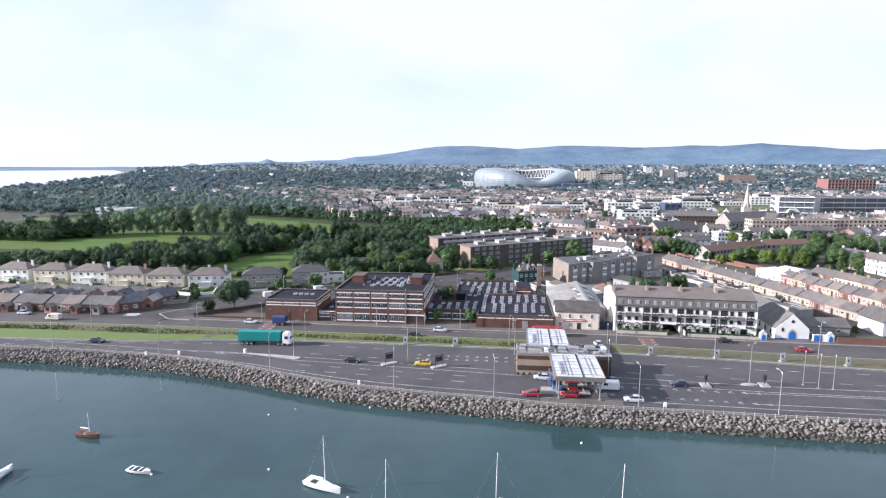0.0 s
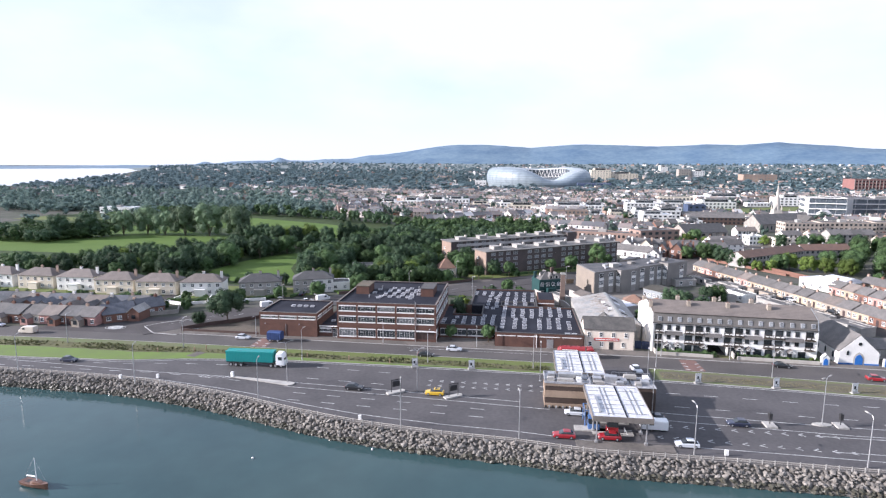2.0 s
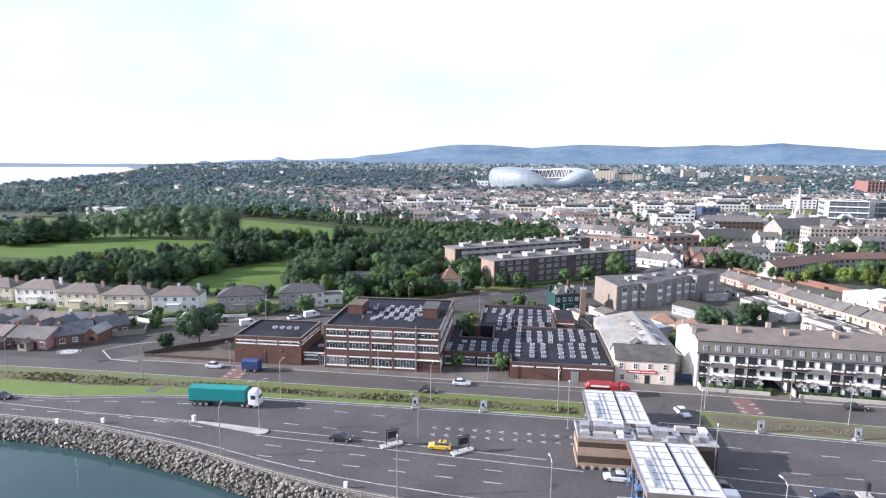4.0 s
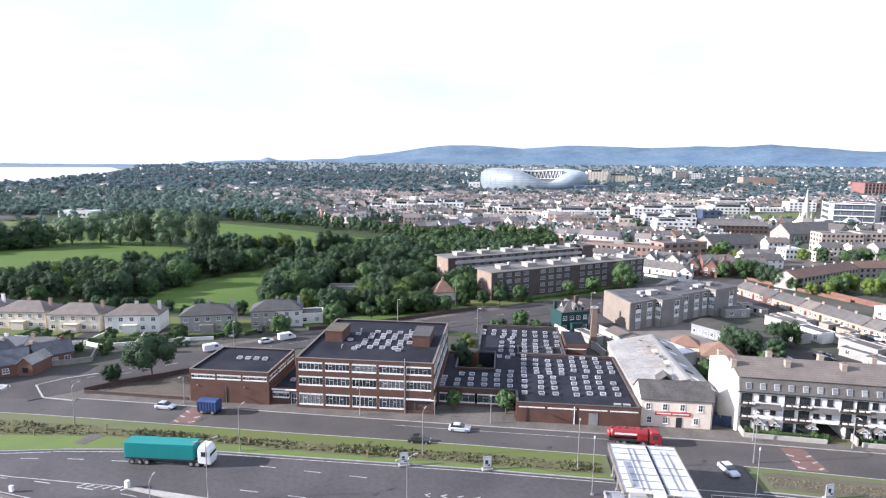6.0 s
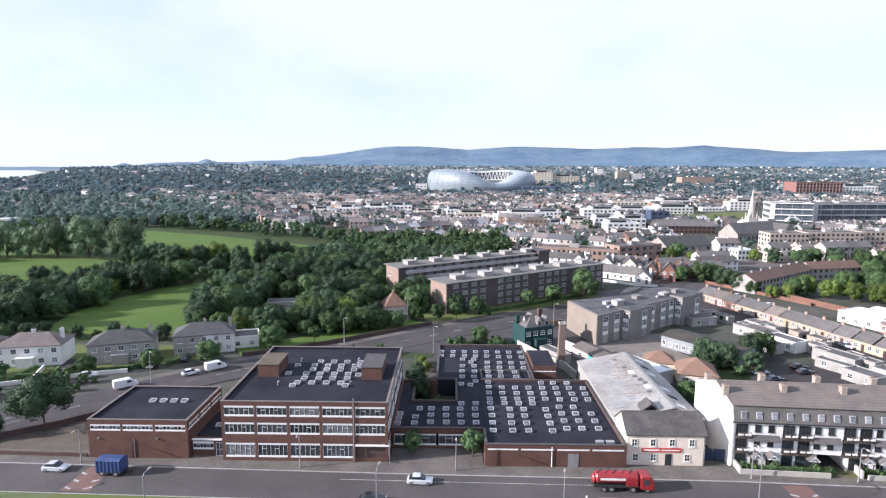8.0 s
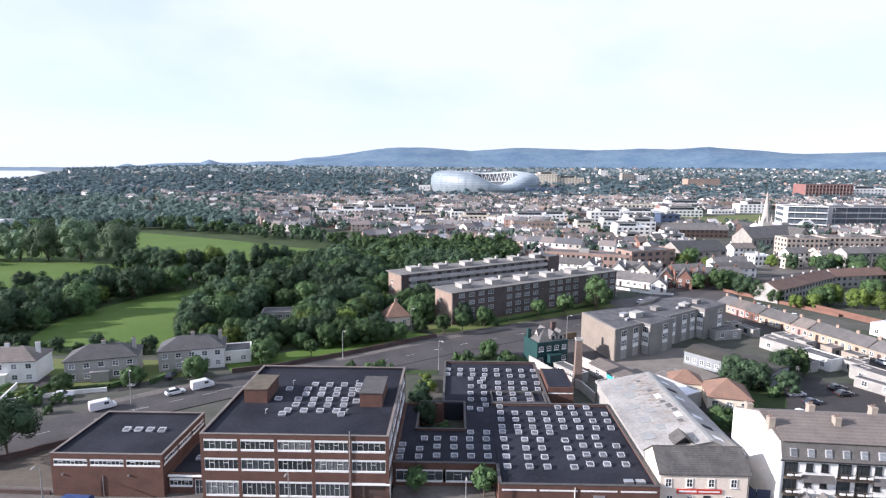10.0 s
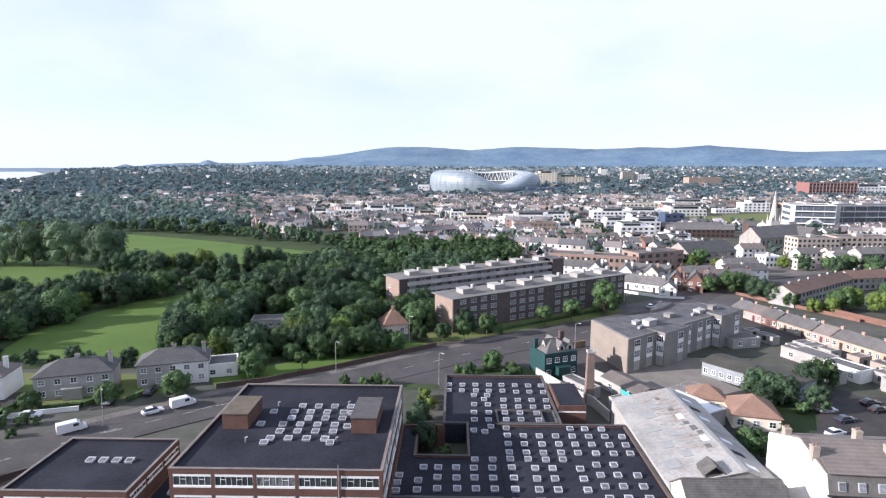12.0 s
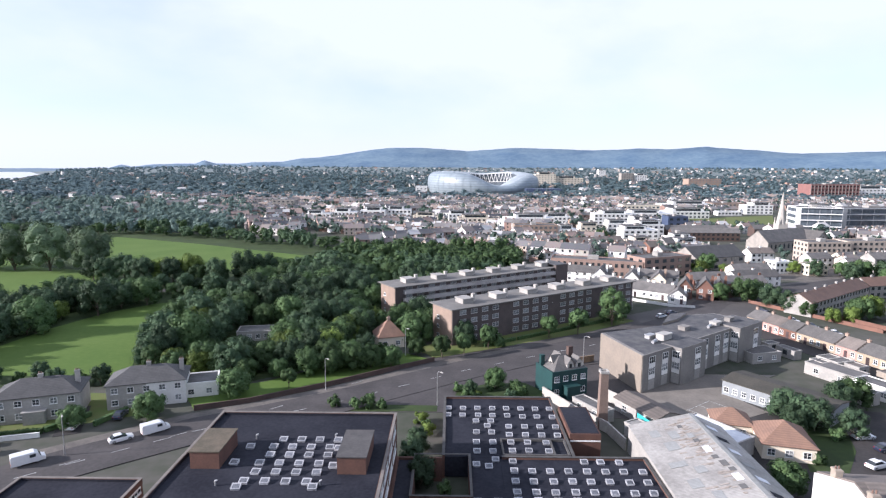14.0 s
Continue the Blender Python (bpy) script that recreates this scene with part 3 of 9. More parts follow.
# painted markings


def dash(x, y, length, turn=0.0, w=0.16, z=0.05):
    return (x, y, length, turn, w, z)


def markings(name, items, mat=PAINT, label="white painted road marking"):
    s = Shape()
    for x, y, length, turn, w, z in items:
        c, d = math.cos(turn), math.sin(turn)
        pts = [(x + c * u - d * v, y + d * u + c * v) for u, v in ((-length / 2, -w / 2), (length / 2, -w / 2), (length / 2, w / 2), (-length / 2, w / 2))]
        s.prism(pts, z - 0.018, z)
    return tagged(s.make(name, mat), label, "road marking", kind="structure")


def court_lines():
    return [dash(36.5, 242.6, 9, 0.65, 0.12, 0.085), dash(40.5, 237.8, 9, 0.65, 0.12, 0.085), dash(35, 238, 6, -0.92, 0.12, 0.085), dash(42, 242.4, 6, -0.92, 0.12, 0.085), dash(38.5, 240.2, 6, -0.92, 0.12, 0.085)]


def lane(f, x0, x1, length=3.0, gap=5.0, w=0.18):
    out, x = [], x0
    while x < x1:
        t = math.atan2(f(x + 1) - f(x - 1), 2)
        out.append(dash(x, f(x), length, t, w))
        x += length + gap
    return out


mid = lambda u: (lambda x: shore(x) + 0.6 + (verge_near(x) - shore(x) - 0.6) * u)
markings("lane_marking", lane(mid(0.12), -200, 160, 8, 0.0))
mids = [((a + c) / 2, (b + d) / 2, math.atan2(d - b, c - a)) for (a, b), (c, d) in zip(rear[1:], rear[2:])] + [(x, y, math.atan2(rear[i + 2][1] - y, rear[i + 2][0] - x)) for i, (x, y) in enumerate(rear[1:-1])]
markings("lane_marking", [dash(x + 0.6 * math.sin(a), y - 0.6 * math.cos(a), 3.0, a, 0.16, 0.185) for x, y, a in mids if y < 310])
markings("court_marking", court_lines(), PAINT, "faded white court lines")
markings("lane_marking", lane(lambda x: verge_near(x) - 0.7, -200, 160, 8, 0.0))
for u in (0.36, 0.8):
    markings("lane_marking", lane(mid(u), -190, -62))
median = line([(-130, 152.5), (-93, 149.6), (-70, 148.8), (-56, 146.4), (-30, 144.4), (0, 141.8), (30, 139.0), (60, 137), (86, 136.5), (160, 132)])
markings("lane_marking", lane(lambda x: median(x) + 0.5, -130, -73, 6, 0.0))
markings("lane_marking", lane(lambda x: median(x) - 1.2, -54, 6, 6, 0.0))
markings("lane_marking", lane(lambda x: median(x) + 1.4, -54, -2, 6, 0.0))
markings("lane_marking", lane(lambda x: median(x) + 2.2, 27, 160, 6, 0.0))
markings("lane_marking", lane(lambda x: median(x) - 1.4, 27, 160, 6, 0.0))
for off in (4.6, 12.0):
    markings("lane_marking", lane(lambda x: median(x) + off + 1.5, 31, 160))
    markings("lane_marking", lane(lambda x: median(x) + off, -52, -28))
for off in (-4.2, -8.0):
    markings("lane_marking", lane(lambda x: median(x) + off, -52, -4))
chev = []
for row, (y0, y1) in enumerate(((135.4, 134.6), (130.4, 128.4))):
    for i in range(12):
        x = 23 + i * 3.0
        y = y0 + (y1 - y0) * i / 11
        chev += [dash(x, y + 0.26, 1.25, 0.5, 0.2), dash(x, y - 0.26, 1.25, -0.5, 0.2)]
    chev += [dash(25 + i * 4 + 30, y1 - 0.05 * i, 4.1, -0.02, 0.2) for i in range(10)]
for y0 in (150.2, 153.0):
    chev += [dash(-24 + i * 2.6, y0 + 0.2 - 0.03 * i, 1.1, 0.5, 0.2) for i in range(12)] + [dash(-24 + i * 2.6, y0 - 0.2 - 0.03 * i, 1.1, -0.5, 0.2) for i in range(12)]
markings("lane_chevrons", chev, label="white chevrons between the toll lanes")
hatch = [dash(-79 + i * 1.5, median(-79 + i * 1.5) + 0.1, 1.7, 0.7, 0.3) for i in range(6)]
markings("hatching", hatch, label="white hatching before a traffic island")
markings("lane_marking", [dash(x, kerb_far(x) - 2.2, 3.9, -0.02, 0.12, 0.054) for x in range(-32, 12, 4)])
rc = []
for i in range(16):
    a = 2 * math.pi * i / 16
    rc.append(dash(-127 + 3.1 * math.cos(a), 184 + 1.9 * math.sin(a), 1.1, a + 1.57, 0.16, 0.063))
markings("lane_marking", rc)
tagged(Shape().prism([(-127 + 2.4 * math.cos(2 * math.pi * i / 20), 184 + 1.7 * math.sin(2 * math.pi * i / 20)) for i in range(20)], 0.0, 0.1).make("roundabout", PAINT), "small white domed roundabout", "roundabout", kind="structure")
markings("lane_marking", [dash(-106 + i * 0.75, 184.5 + i * 0.2, 1.5, 1.1, 0.35, 0.063) for i in range(7)] + [dash(-112 + i * 2, 190 + i * 2.4, 2, 0.87, 0.12, 0.17) for i in range(6)]
         + [dash(p[0], p[1], 3, 0.72, 0.14, 0.175) for p in ((-84, 215), (-70, 226), (-55, 239), (-40, 254), (-25, 270), (20, 302), (60, 327))])
for cx in (-75.5, 40.5):
    sheet("road_patch", [(cx - 2.4, verge_far(cx) + 0.8), (cx + 2.4, verge_far(cx) + 0.8), (cx + 2.0, kerb_far(cx) - 0.6), (cx - 2.0, kerb_far(cx) - 0.6)], 0.048, RED_ROAD, "red coated crossing patch on the road", "road patch", 0.05)
    markings("lane_marking", [dash(cx + sx * 1.6, verge_far(cx) + 1.6 + j * 2.2, 1.2, 0.5 * sx, 0.4, 0.066) for sx in (-1, 1) for j in range(3)])

# ---- office and factory ----


def window_strip(parent, x, y, z, w, h, turn=0, panes=6, glass=GLASS):
    """A long office window: pale frame, mullions, a transom, fascia above and sill below."""
    def frame_mesh():
        s = Shape().box(0, -0.1, h - 0.06, w, 0.1, h + 0.3).box(0, -0.14, -0.24, w, 0.1, 0.05)
        for i in range(panes + 1):
            s.box(w * i / panes - 0.02, -0.05, 0.053, w * i / panes + 0.02, 0.06, h - 0.063)
        for i in range(1, panes, 3):
            s.box(w * i / panes + 0.04, -0.04, h * 0.62, w * (i + 1) / panes - 0.04, 0.05, h * 0.62 + 0.05)
        return s.mesh("window", WHITE)

    def pane_mesh():
        return Shape().box(0.02, 0.0, 0.056, w - 0.02, 0.03, h - 0.066).mesh("pane", glass)
    win = part("window", shared(("ws", w, h, panes), frame_mesh), parent, pose(x, y, z, 0, 0, turn))
    part("pane", shared(("wp", w, h, glass.name), pane_mesh), win)
    return win


SKY_W, SKY_D = 1.2, 1.08


def sky_tilt(y):
    return 0.22 + 0.2 * (y + SKY_D / 2) / SKY_D


def skylight_mesh():
    """A kerb rising from the roof to a pale frame that tilts to the front."""
    def loop(inset_x, front, back, f):
        x, y0, y1 = SKY_W / 2 - inset_x, -SKY_D / 2 + front, SKY_D / 2 - back
        return [(-x, y0, f(y0)), (x, y0, f(y0)), (x, y1, f(y1)), (-x, y1, f(y1))]
    rings = [loop(0.05, 0.05, 0.05, lambda y: 0.0), loop(0.05, 0.05, 0.05, sky_tilt), loop(0, 0, 0, sky_tilt), loop(0, 0, 0, lambda y: sky_tilt(y) + 0.07), loop(0.12, 0.1, 0.2, lambda y: sky_tilt(y) + 0.07), loop(0.12, 0.1, 0.2, sky_tilt)]
    return Shape().add([p for r in rings for p in r], [(4 * n + i, 4 * n + (i + 1) % 4, 4 * n + 4 + (i + 1) % 4, 4 * n + 4 + i) for n in range(5) for i in range(4)]).mesh("skylight", SKY_FRAME)


def skylight_pane():
    x, y0, y1 = SKY_W / 2 - 0.115, -SKY_D / 2 + 0.105, SKY_D / 2 - 0.195
    low = [(-x, y0, sky_tilt(y0)), (x, y0, sky_tilt(y0)), (x, y1, sky_tilt(y1)), (-x, y1, sky_tilt(y1))]
    return Shape().add(low + [(a, b, c + 0.03) for a, b, c in low], [(3, 2, 1, 0), (4, 5, 6, 7), (0, 1, 5, 4), (1, 2, 6, 5), (2, 3, 7, 6), (3, 0, 4, 7)]).mesh("pane", DOME)


SKY_FRAME = surface("weathered skylight frame", (0.42, 0.42, 0.43), (0.3, 0.3, 0.32), 0.6, size=0.8, grain=0.2, bump=0.05, vary=0.15)
SKYLIGHT, SKY_PANE = skylight_mesh(), skylight_pane()


def skylight(parent, x, y, z, turn=0):
    sky_part = part("skylight", SKYLIGHT, parent, pose(x, y, z, 0, 0, turn))
    part("pane", SKY_PANE, sky_part)
    return sky_part


office = thing("office_building", pose(-55.6, 182.0, 0), "three-storey brown brick office with long white-framed window bands", "office building")
W, D, H = 29.0, 30.5, 11.0
core = Shape().box(0.5, 0.5, 0, W - 0.5, D - 0.5, 10.3).make("core", DARK_BRICK, office)
bricks = Shape()
FLOORS = ((1.0, 2.1), (5.25, 1.6), (8.5, 1.4))
for z0, z1 in ((0, 0.75), (3.42, 4.98), (7.17, 8.24), (10.24, H)):
    bricks.walls(0, 0, W, D, z0, z1, 0.45)
for i in range(6):
    x = i * (W - 0.5) / 5
    for y in (0.06, D - 0.46):
        bricks.box(x, y, 0.7, x + 0.5, y + 0.4, 10.3)
for i in range(6):
    y = 0.5 + i * (D - 1.5) / 5
    for x in (0.06, W - 0.46):
        bricks.box(x, y, 0.7, x + 0.4, y + 0.5, 10.3)
bricks.make("wall", BRICK, office, "brown brick spandrels and piers")
Shape().box(0.45, 0.45, 10.3, W - 0.45, D - 0.45, 10.6).make("roof", FELT, office, "dark bitumen felt roof")
COPING = surface("brown coping", (0.2, 0.175, 0.155), (0.13, 0.115, 0.105), 0.85, size=2)
Shape().walls(-0.06, -0.06, W + 0.06, D + 0.06, H, H + 0.08, 0.42).make("coping", COPING, office)
Shape().walls(0.43, 0.43, W - 0.43, D - 0.43, 10.3, H - 0.01, 0.05).make("upstand", FELT, office, "black felt upstand")
bay = (W - 0.5) / 5
rng_sky = random.Random(12)
for f, (z, h) in enumerate(FLOORS):
    for i in range(5):
        if f == 0 and i == 4:
            continue
        window_strip(office, 0.55 + i * bay, 0.16, z, bay - 0.56, h, 0, 7 if (i + f) % 2 else 6, CURTAIN_GLASS if (i * 7 + f * 3) % 4 == 0 else GLASS)
        window_strip(office, W - 0.55 - i * bay, D - 0.16, z, bay - 0.56, h, 180, 7)
    for i in range(5):
        step = (D - 1.5) / 5
        window_strip(office, W - 0.16, 1.05 + i * step, z, step - 0.56, h, 90, 7)
        window_strip(office, 0.16, 0.5 + (i + 1) * step, z, step - 0.56, h, -90, 7)
porch = Shape().box(4 * bay + 0.5, 0.1, 2.95, W - 0.1, 0.5, 3.4).box(4 * bay + 0.5, -0.2, 3.05, W + 0.2, 0.1, 3.25)
porch.make("porch", WHITE, office, "white fascia over the entrance")
Shape().box(4 * bay + 0.6, 0.4, 0.05, W - 0.2, 0.49, 2.9).make("entrance", DARK_BRICK, office)
Shape().tube((4 * bay + 0.25, -0.12, 0), (4 * bay + 0.25, -0.12, 11.8), 0.07).make("flue", METAL, office, "grey metal flue pipe up the front")
Shape().tube((W + 0.25, -0.1, 0), (W + 0.25, -0.1, 4.2), 0.09).make("downpipe", METAL, office)
for x0, y0, x1, y1 in ((2.4, 12.7, 6.4, 19.6), (22.7, 11.7, 26.6, 19.6)):
    MOSSY = surface("mossy roof felt", (0.125, 0.098, 0.07), (0.07, 0.062, 0.042), 0.95, size=1.6, grain=0.3) if x0 < 10 else surface("grey roof covering", (0.085, 0.08, 0.078), (0.055, 0.052, 0.052), 0.9, size=1.6, grain=0.3)
    s = Shape().box(x0, y0, 10.55, x1, y1, 13.0)
    box = s.make("stair_head", BRICK, office, "brown brick stair head on the roof")
    Shape().box(x0 - 0.12, y0 - 0.12, 13.0, x1 + 0.12, y1 + 0.12, 13.16).make("cap", MOSSY, box)
for j in range(6):
    for i in range(4):
        skylight(office, 10.9 + i * 2.75 + 0.28 * j + (0.5 if j % 2 else 0), 9.4 + j * 2.35, 10.58, rng_sky.uniform(-4, 4))
for x, y in ((7.9, 14.2), (8.6, 18.8), (21.8, 13.6), (21.6, 18.6), (10.4, 8.0), (20.2, 8.2)):
    skylight(office, x, y, 10.58, rng_sky.uniform(-4, 4))
for x, y in ((7.5, 8.5), (21, 8.8), (8.6, 21.5), (20.5, 22)):
    part("roof_vent", shared("vent", lambda: Shape().tube((0, 0, 0), (0, 0, 0.7), 0.12).tube((0, 0, 0.7), (0.3, 0, 0.85), 0.12, 0.1).mesh("roof_vent", METAL)), office, pose(x, y, 10.58))

workshop = thing("workshop_building", pose(-79.4, 182.4, 0), "low brown brick workshop with a high window band", "workshop")
W, D, H = 17.6, 15.6, 7.2
Shape().walls(0, 0, W, D, 0, 5.15, 0.4).make("wall", BRICK, workshop)
Shape().walls(0, 0, W, D, 6.35, H, 0.4).make("wall", BRICK, workshop)
for i in range(4):
    Shape().box(i * (W - 0.4) / 3, 0.05, 5.15, i * (W - 0.4) / 3 + 0.4, 0.4, 6.35).make("pier", BRICK, workshop)
    Shape().box(W - 0.4, i * (D - 0.4) / 3 + 0.42 * (i == 0), 5.15, W - 0.05, i * (D - 0.4) / 3 + 0.4 + 0.42 * (i == 0), 6.35).make("pier", BRICK, workshop)
Shape().box(0.05, 0.5, 5.15, 0.4, D - 0.5, 6.35).make("wall", BRICK, workshop)
Shape().box(0.5, D - 0.4, 5.15, W - 0.5, D - 0.05, 6.35).make("wall", BRICK, workshop)
Shape().box(0.4, 0.4, 0, W - 0.4, D - 0.4, 6.85).make("roof", FELT, workshop, "dark felt roof with a raised rim")
Shape().walls(-0.06, -0.06, W + 0.06, D + 0.06, H, H + 0.08, 0.4).make("coping", COPING, workshop)
Shape().walls(0.38, 0.38, W - 0.38, D - 0.38, 6.86, H - 0.01, 0.05).make("upstand", FELT, workshop, "black felt upstand")
for i in range(3):
    window_strip(workshop, 0.43 + i * (W - 0.4) / 3, 0.16, 5.35, (W - 0.4) / 3 - 0.46, 0.72, 0, 8)
    window_strip(workshop, W - 0.16, 0.43 + i * (D - 0.4) / 3, 5.35, (D - 0.4) / 3 - 0.46, 0.72, 90, 6)
for i in range(4):
    skylight(workshop, 7.2 + i * 2.0, 8.8, 6.84)
for x in (1.8, 12.2):
    Shape().box(x - 0.15, -0.25, 3.7, x + 0.15, -0.003, 3.9).make("wall_lamp", METAL, workshop)
Shape().tube((8.1, -0.08, 0), (8.1, -0.08, 3.7), 0.06).make("downpipe", METAL, workshop)

link = thing("entrance_link", pose(-61.7, 183.6, 0), "single-storey brick link with a glazed door", "link building")
Shape().walls(0, 0, 6.0, 22, 0, 3.5, 0.35).make("wall", BRICK, link)
Shape().box(0.3, 0.3, 0.2, 5.7, 21.7, 3.3).make("roof", FELT, link)
window_strip(link, 0.3, -0.06, 1.6, 3.6, 0.9, 0, 6)
window(link, 4.3, -0.04, 0.1, 1.3, 2.5, 0, 2, 2)
skylight(link, 3.0, 5.0, 3.28)
Shape().box(0.2, -0.5, 3.2, 5.8, -0.1, 3.4).make("canopy", WHITE, link)

DARK_COPING = surface("dark coping", (0.085, 0.08, 0.077), (0.055, 0.052, 0.05), 0.85, size=2)
factory = thing("factory_building", pose(-26.5, 181.0, 0), "flat-roofed brown brick factory with rows of white skylights", "factory")
W, H = 41.0, 4.0
EDGES = ((16.7, 0, W, 0.4), (16.7, 0.4, 17.1, 6.0), (W - 0.4, 0.4, W, 30.1), (17.4, 30.1, W, 30.5), (7.5, 30.6, 7.9, 55.1), (7.5, 55.1, 29.5, 55.5), (29.1, 30.6, 29.5, 55.1))
for x0, y0, x1, y1 in EDGES:
    Shape().box(x0, y0, 0, x1, y1, 4.15).make("wall", BRICK, factory)
for x0, y0, z0, x1, y1, z1 in ((0, 6, 0, 16.7, 6.4, 0.8), (0, 6, 3.0, 16.7, 6.4, 4.15), (0, 6.4, 0, 0.4, 30, 4.15), (0.4, 29.6, 0, 7.5, 30, 4.15), (2.9, 18.4, 0, 3.2, 31, 4.15), (11.8, 18.4, 0, 12.1, 31, 4.15), (3.2, 18.4, 0, 11.8, 18.7, 4.15)):
    Shape().box(x0, y0, z0, x1, y1, z1).make("wall", BRICK, factory)
for x0, y0, z0, x1, y1 in ((17.05, 0.35, 0.2, W - 0.35, 30.2), (0.35, 6.35, 3.3, 17.0, 18.45), (12.05, 18.5, 3.3, 17.04, 30.8), (0.35, 18.5, 3.3, 2.95, 29.7), (7.8, 30.85, 0.2, 29.2, 55.2)):
    Shape().box(x0, y0, z0, x1, y1, 3.75).make("roof", FELT, factory, "near-black felt roof")
for x0, y0, x1, y1 in EDGES:
    Shape().box(x0 - 0.06, y0 - 0.06, 4.152, x1 + 0.06, y1 + 0.06, 4.24).make("coping", DARK_COPING, factory)
for x0, y0, x1, y1, z0, z1, t in ((2.8, 18.3, 12.2, 31.1, 4.15, 4.22, 0.4), (17.6, 30.9, 28.9, 36.8, 3.75, 4.2, 0.3)):
    Shape().walls(x0, y0, x1, y1, z0, z1, t).make("coping", DARK_COPING, factory)
Shape().box(26.2, 31.2, 3.75, 26.5, 36.5, 4.15).make("coping", DARK_COPING, factory)
Shape().box(0, 5.94, 4.15, 16.55, 6.45, 4.24).make("coping", DARK_COPING, factory)
Shape().box(17.2, -0.05, 3.15, 22.4, 0.02, 3.4).box(22.9, -0.05, 3.15, 28.6, 0.02, 3.4).box(29.1, -0.05, 3.15, 34.6, 0.02, 3.4).box(35.1, -0.05, 3.15, 40.5, 0.02, 3.4).make("fascia", WHITE, factory, "white strips along the brick front")
Shape().box(31, -0.06, 0.1, 32.8, 0.02, 2.6).make("roller_door", METAL, factory, "grey metal door")
Shape().tube((28.2, -0.1, 0), (28.2, -0.1, 3.8), 0.07).make("downpipe", WHITE, factory)
window_strip(factory, 0.5, 6.14, 1.05, 7.6, 1.7, 0, 6)
window_strip(factory, 8.6, 6.14, 1.05, 7.6, 1.7, 0, 6)
rng = random.Random(5)
SPOTS = [(19.0, 29.0), (30.6, 29.1), (33.4, 29.1), (36.3, 29.0), (12.9, 17.5), (15.8, 17.6), (4.7, 14.8), (4.1, 10.9), (4.0, 8.4), (15.6, 42.2), (16.2, 29.6), (13.0, 28.0), (15.1, 27.4)]
SPOTS += [(18.9 - 0.1 * j + 2.9 * i, 26.1 - 3.02 * j) for j in range(3) for i in range(8)] + [(18.7 + 2.88 * i, 17.8) for i in range(4)]
SPOTS += [(x - 0.07 * j, 15.0 - 3.1 * j) for j in range(4) for x in (18.7, 22.3, 25.1, 29.5)] + [(x - 0.1 * j, 16.3 - 3.15 * j) for j in range(4) for x in (32.3, 35.1, 38.1) if j or x < 38]
SPOTS += [(x, 14.9 - 3.05 * j) for j in range(3) for x in (7.0, 9.9, 12.7, 15.6)] + [(0.95, 12.3 - 2.1 * j) for j in range(3)]
SPOTS += [(8.5 + 2.85 * i - 0.1 * j, 49.9 - 3.2 * j - (0.5 if i > 4 and j else 0)) for j in range(2) for i in range(8)] + [(x - j * 0.25, y - 3.3 * j) for j in range(2) for x in (19.6, 22.5, 25.4, 28.2) for y in (41.9,)]
SPOTS += [(x - 0.1 * j, y) for j, y in enumerate((44.2, 39.5, 35.8, 32.4)) for x in (13.6, 16.4)] + [(x, y) for x in (19.3, 22.2, 25.5) for y in (35.7, 32.7)]
for x, y in SPOTS:
    skylight(factory, x + rng.uniform(-0.08, 0.08), y + rng.uniform(-0.08, 0.08), 3.74, rng.uniform(-2, 2))
for x in (39.2, 37.4):
    part("roof_hatch", shared("hatch", lambda: Shape().box(-0.7, -0.45, 0, 0.7, 0.45, 0.35).mesh("roof_hatch", METAL)), factory, pose(x - 0.6, 1.8, 3.74))
annexe = Shape().box(29.9, 37, 0, 35.4, 48.7, 5.0).make("annexe", BRICK, factory, "small raised brick block")
Shape().box(30.2, 37.3, 5.0, 35.1, 48.4, 5.08).make("cap", FELT, annexe)
Shape().box(29.95, 36.95, 3.6, 35.35, 36.995, 3.85).make("band", WHITE, annexe)
stack = thing("factory_chimney", pose(12.6, 231.5, 0), "tall square brown brick chimney", "chimney")
Shape().add([(-0.95, -0.95, 0), (0.95, -0.95, 0), (0.95, 0.95, 0), (-0.95, 0.95, 0), (-0.7, -0.7, 11.4), (0.7, -0.7, 11.4), (0.7, 0.7, 11.4), (-0.7, 0.7, 11.4)],
            [(0, 1, 5, 4), (1, 2, 6, 5), (2, 3, 7, 6), (3, 0, 4, 7), (4, 5, 6, 7)]).make("shaft", surface("weathered brown brick", (0.21, 0.15, 0.12), (0.15, 0.108, 0.09), 0.85, size=1.5, grain=0.25), stack)
Shape().walls(-0.85, -0.85, 0.85, 0.85, 11.4, 11.9, 0.25).make("cap", CONCRETE, stack)

# ---- cream corner building and its shed ----
pub = thing("cream_building", pose(14.8, 182.1, 0), "two-storey cream rendered building with a slate roof and red sign board", "building")
PUB_WALL = surface("pale cream render", (0.78, 0.68, 0.57), (0.66, 0.57, 0.47), 0.8, size=3, grain=0.4)
Shape().gable_walls(0, 0, 13.5, 7.2, 5.7, 2.6).make("wall", PUB_WALL, pub)
PUB_ROOF = surface("mossy grey slates", (0.125, 0.116, 0.105), (0.066, 0.063, 0.06), 0.85, size=2.4, grain=0.5, lines=("Z", 0.22))
Shape().gable(0, 0, 13.5, 7.2, 5.75, 2.6, over=0.25).make("roof", PUB_ROOF, pub)
Shape().box(0.1, 3.4, 8.3, 13.4, 3.8, 8.46).make("ridge", PUB_ROOF, pub)
for x in (0.8, 4.0, 7.3, 10.7):
    window(pub, x, -0.02, 3.6, 0.95, 1.35)
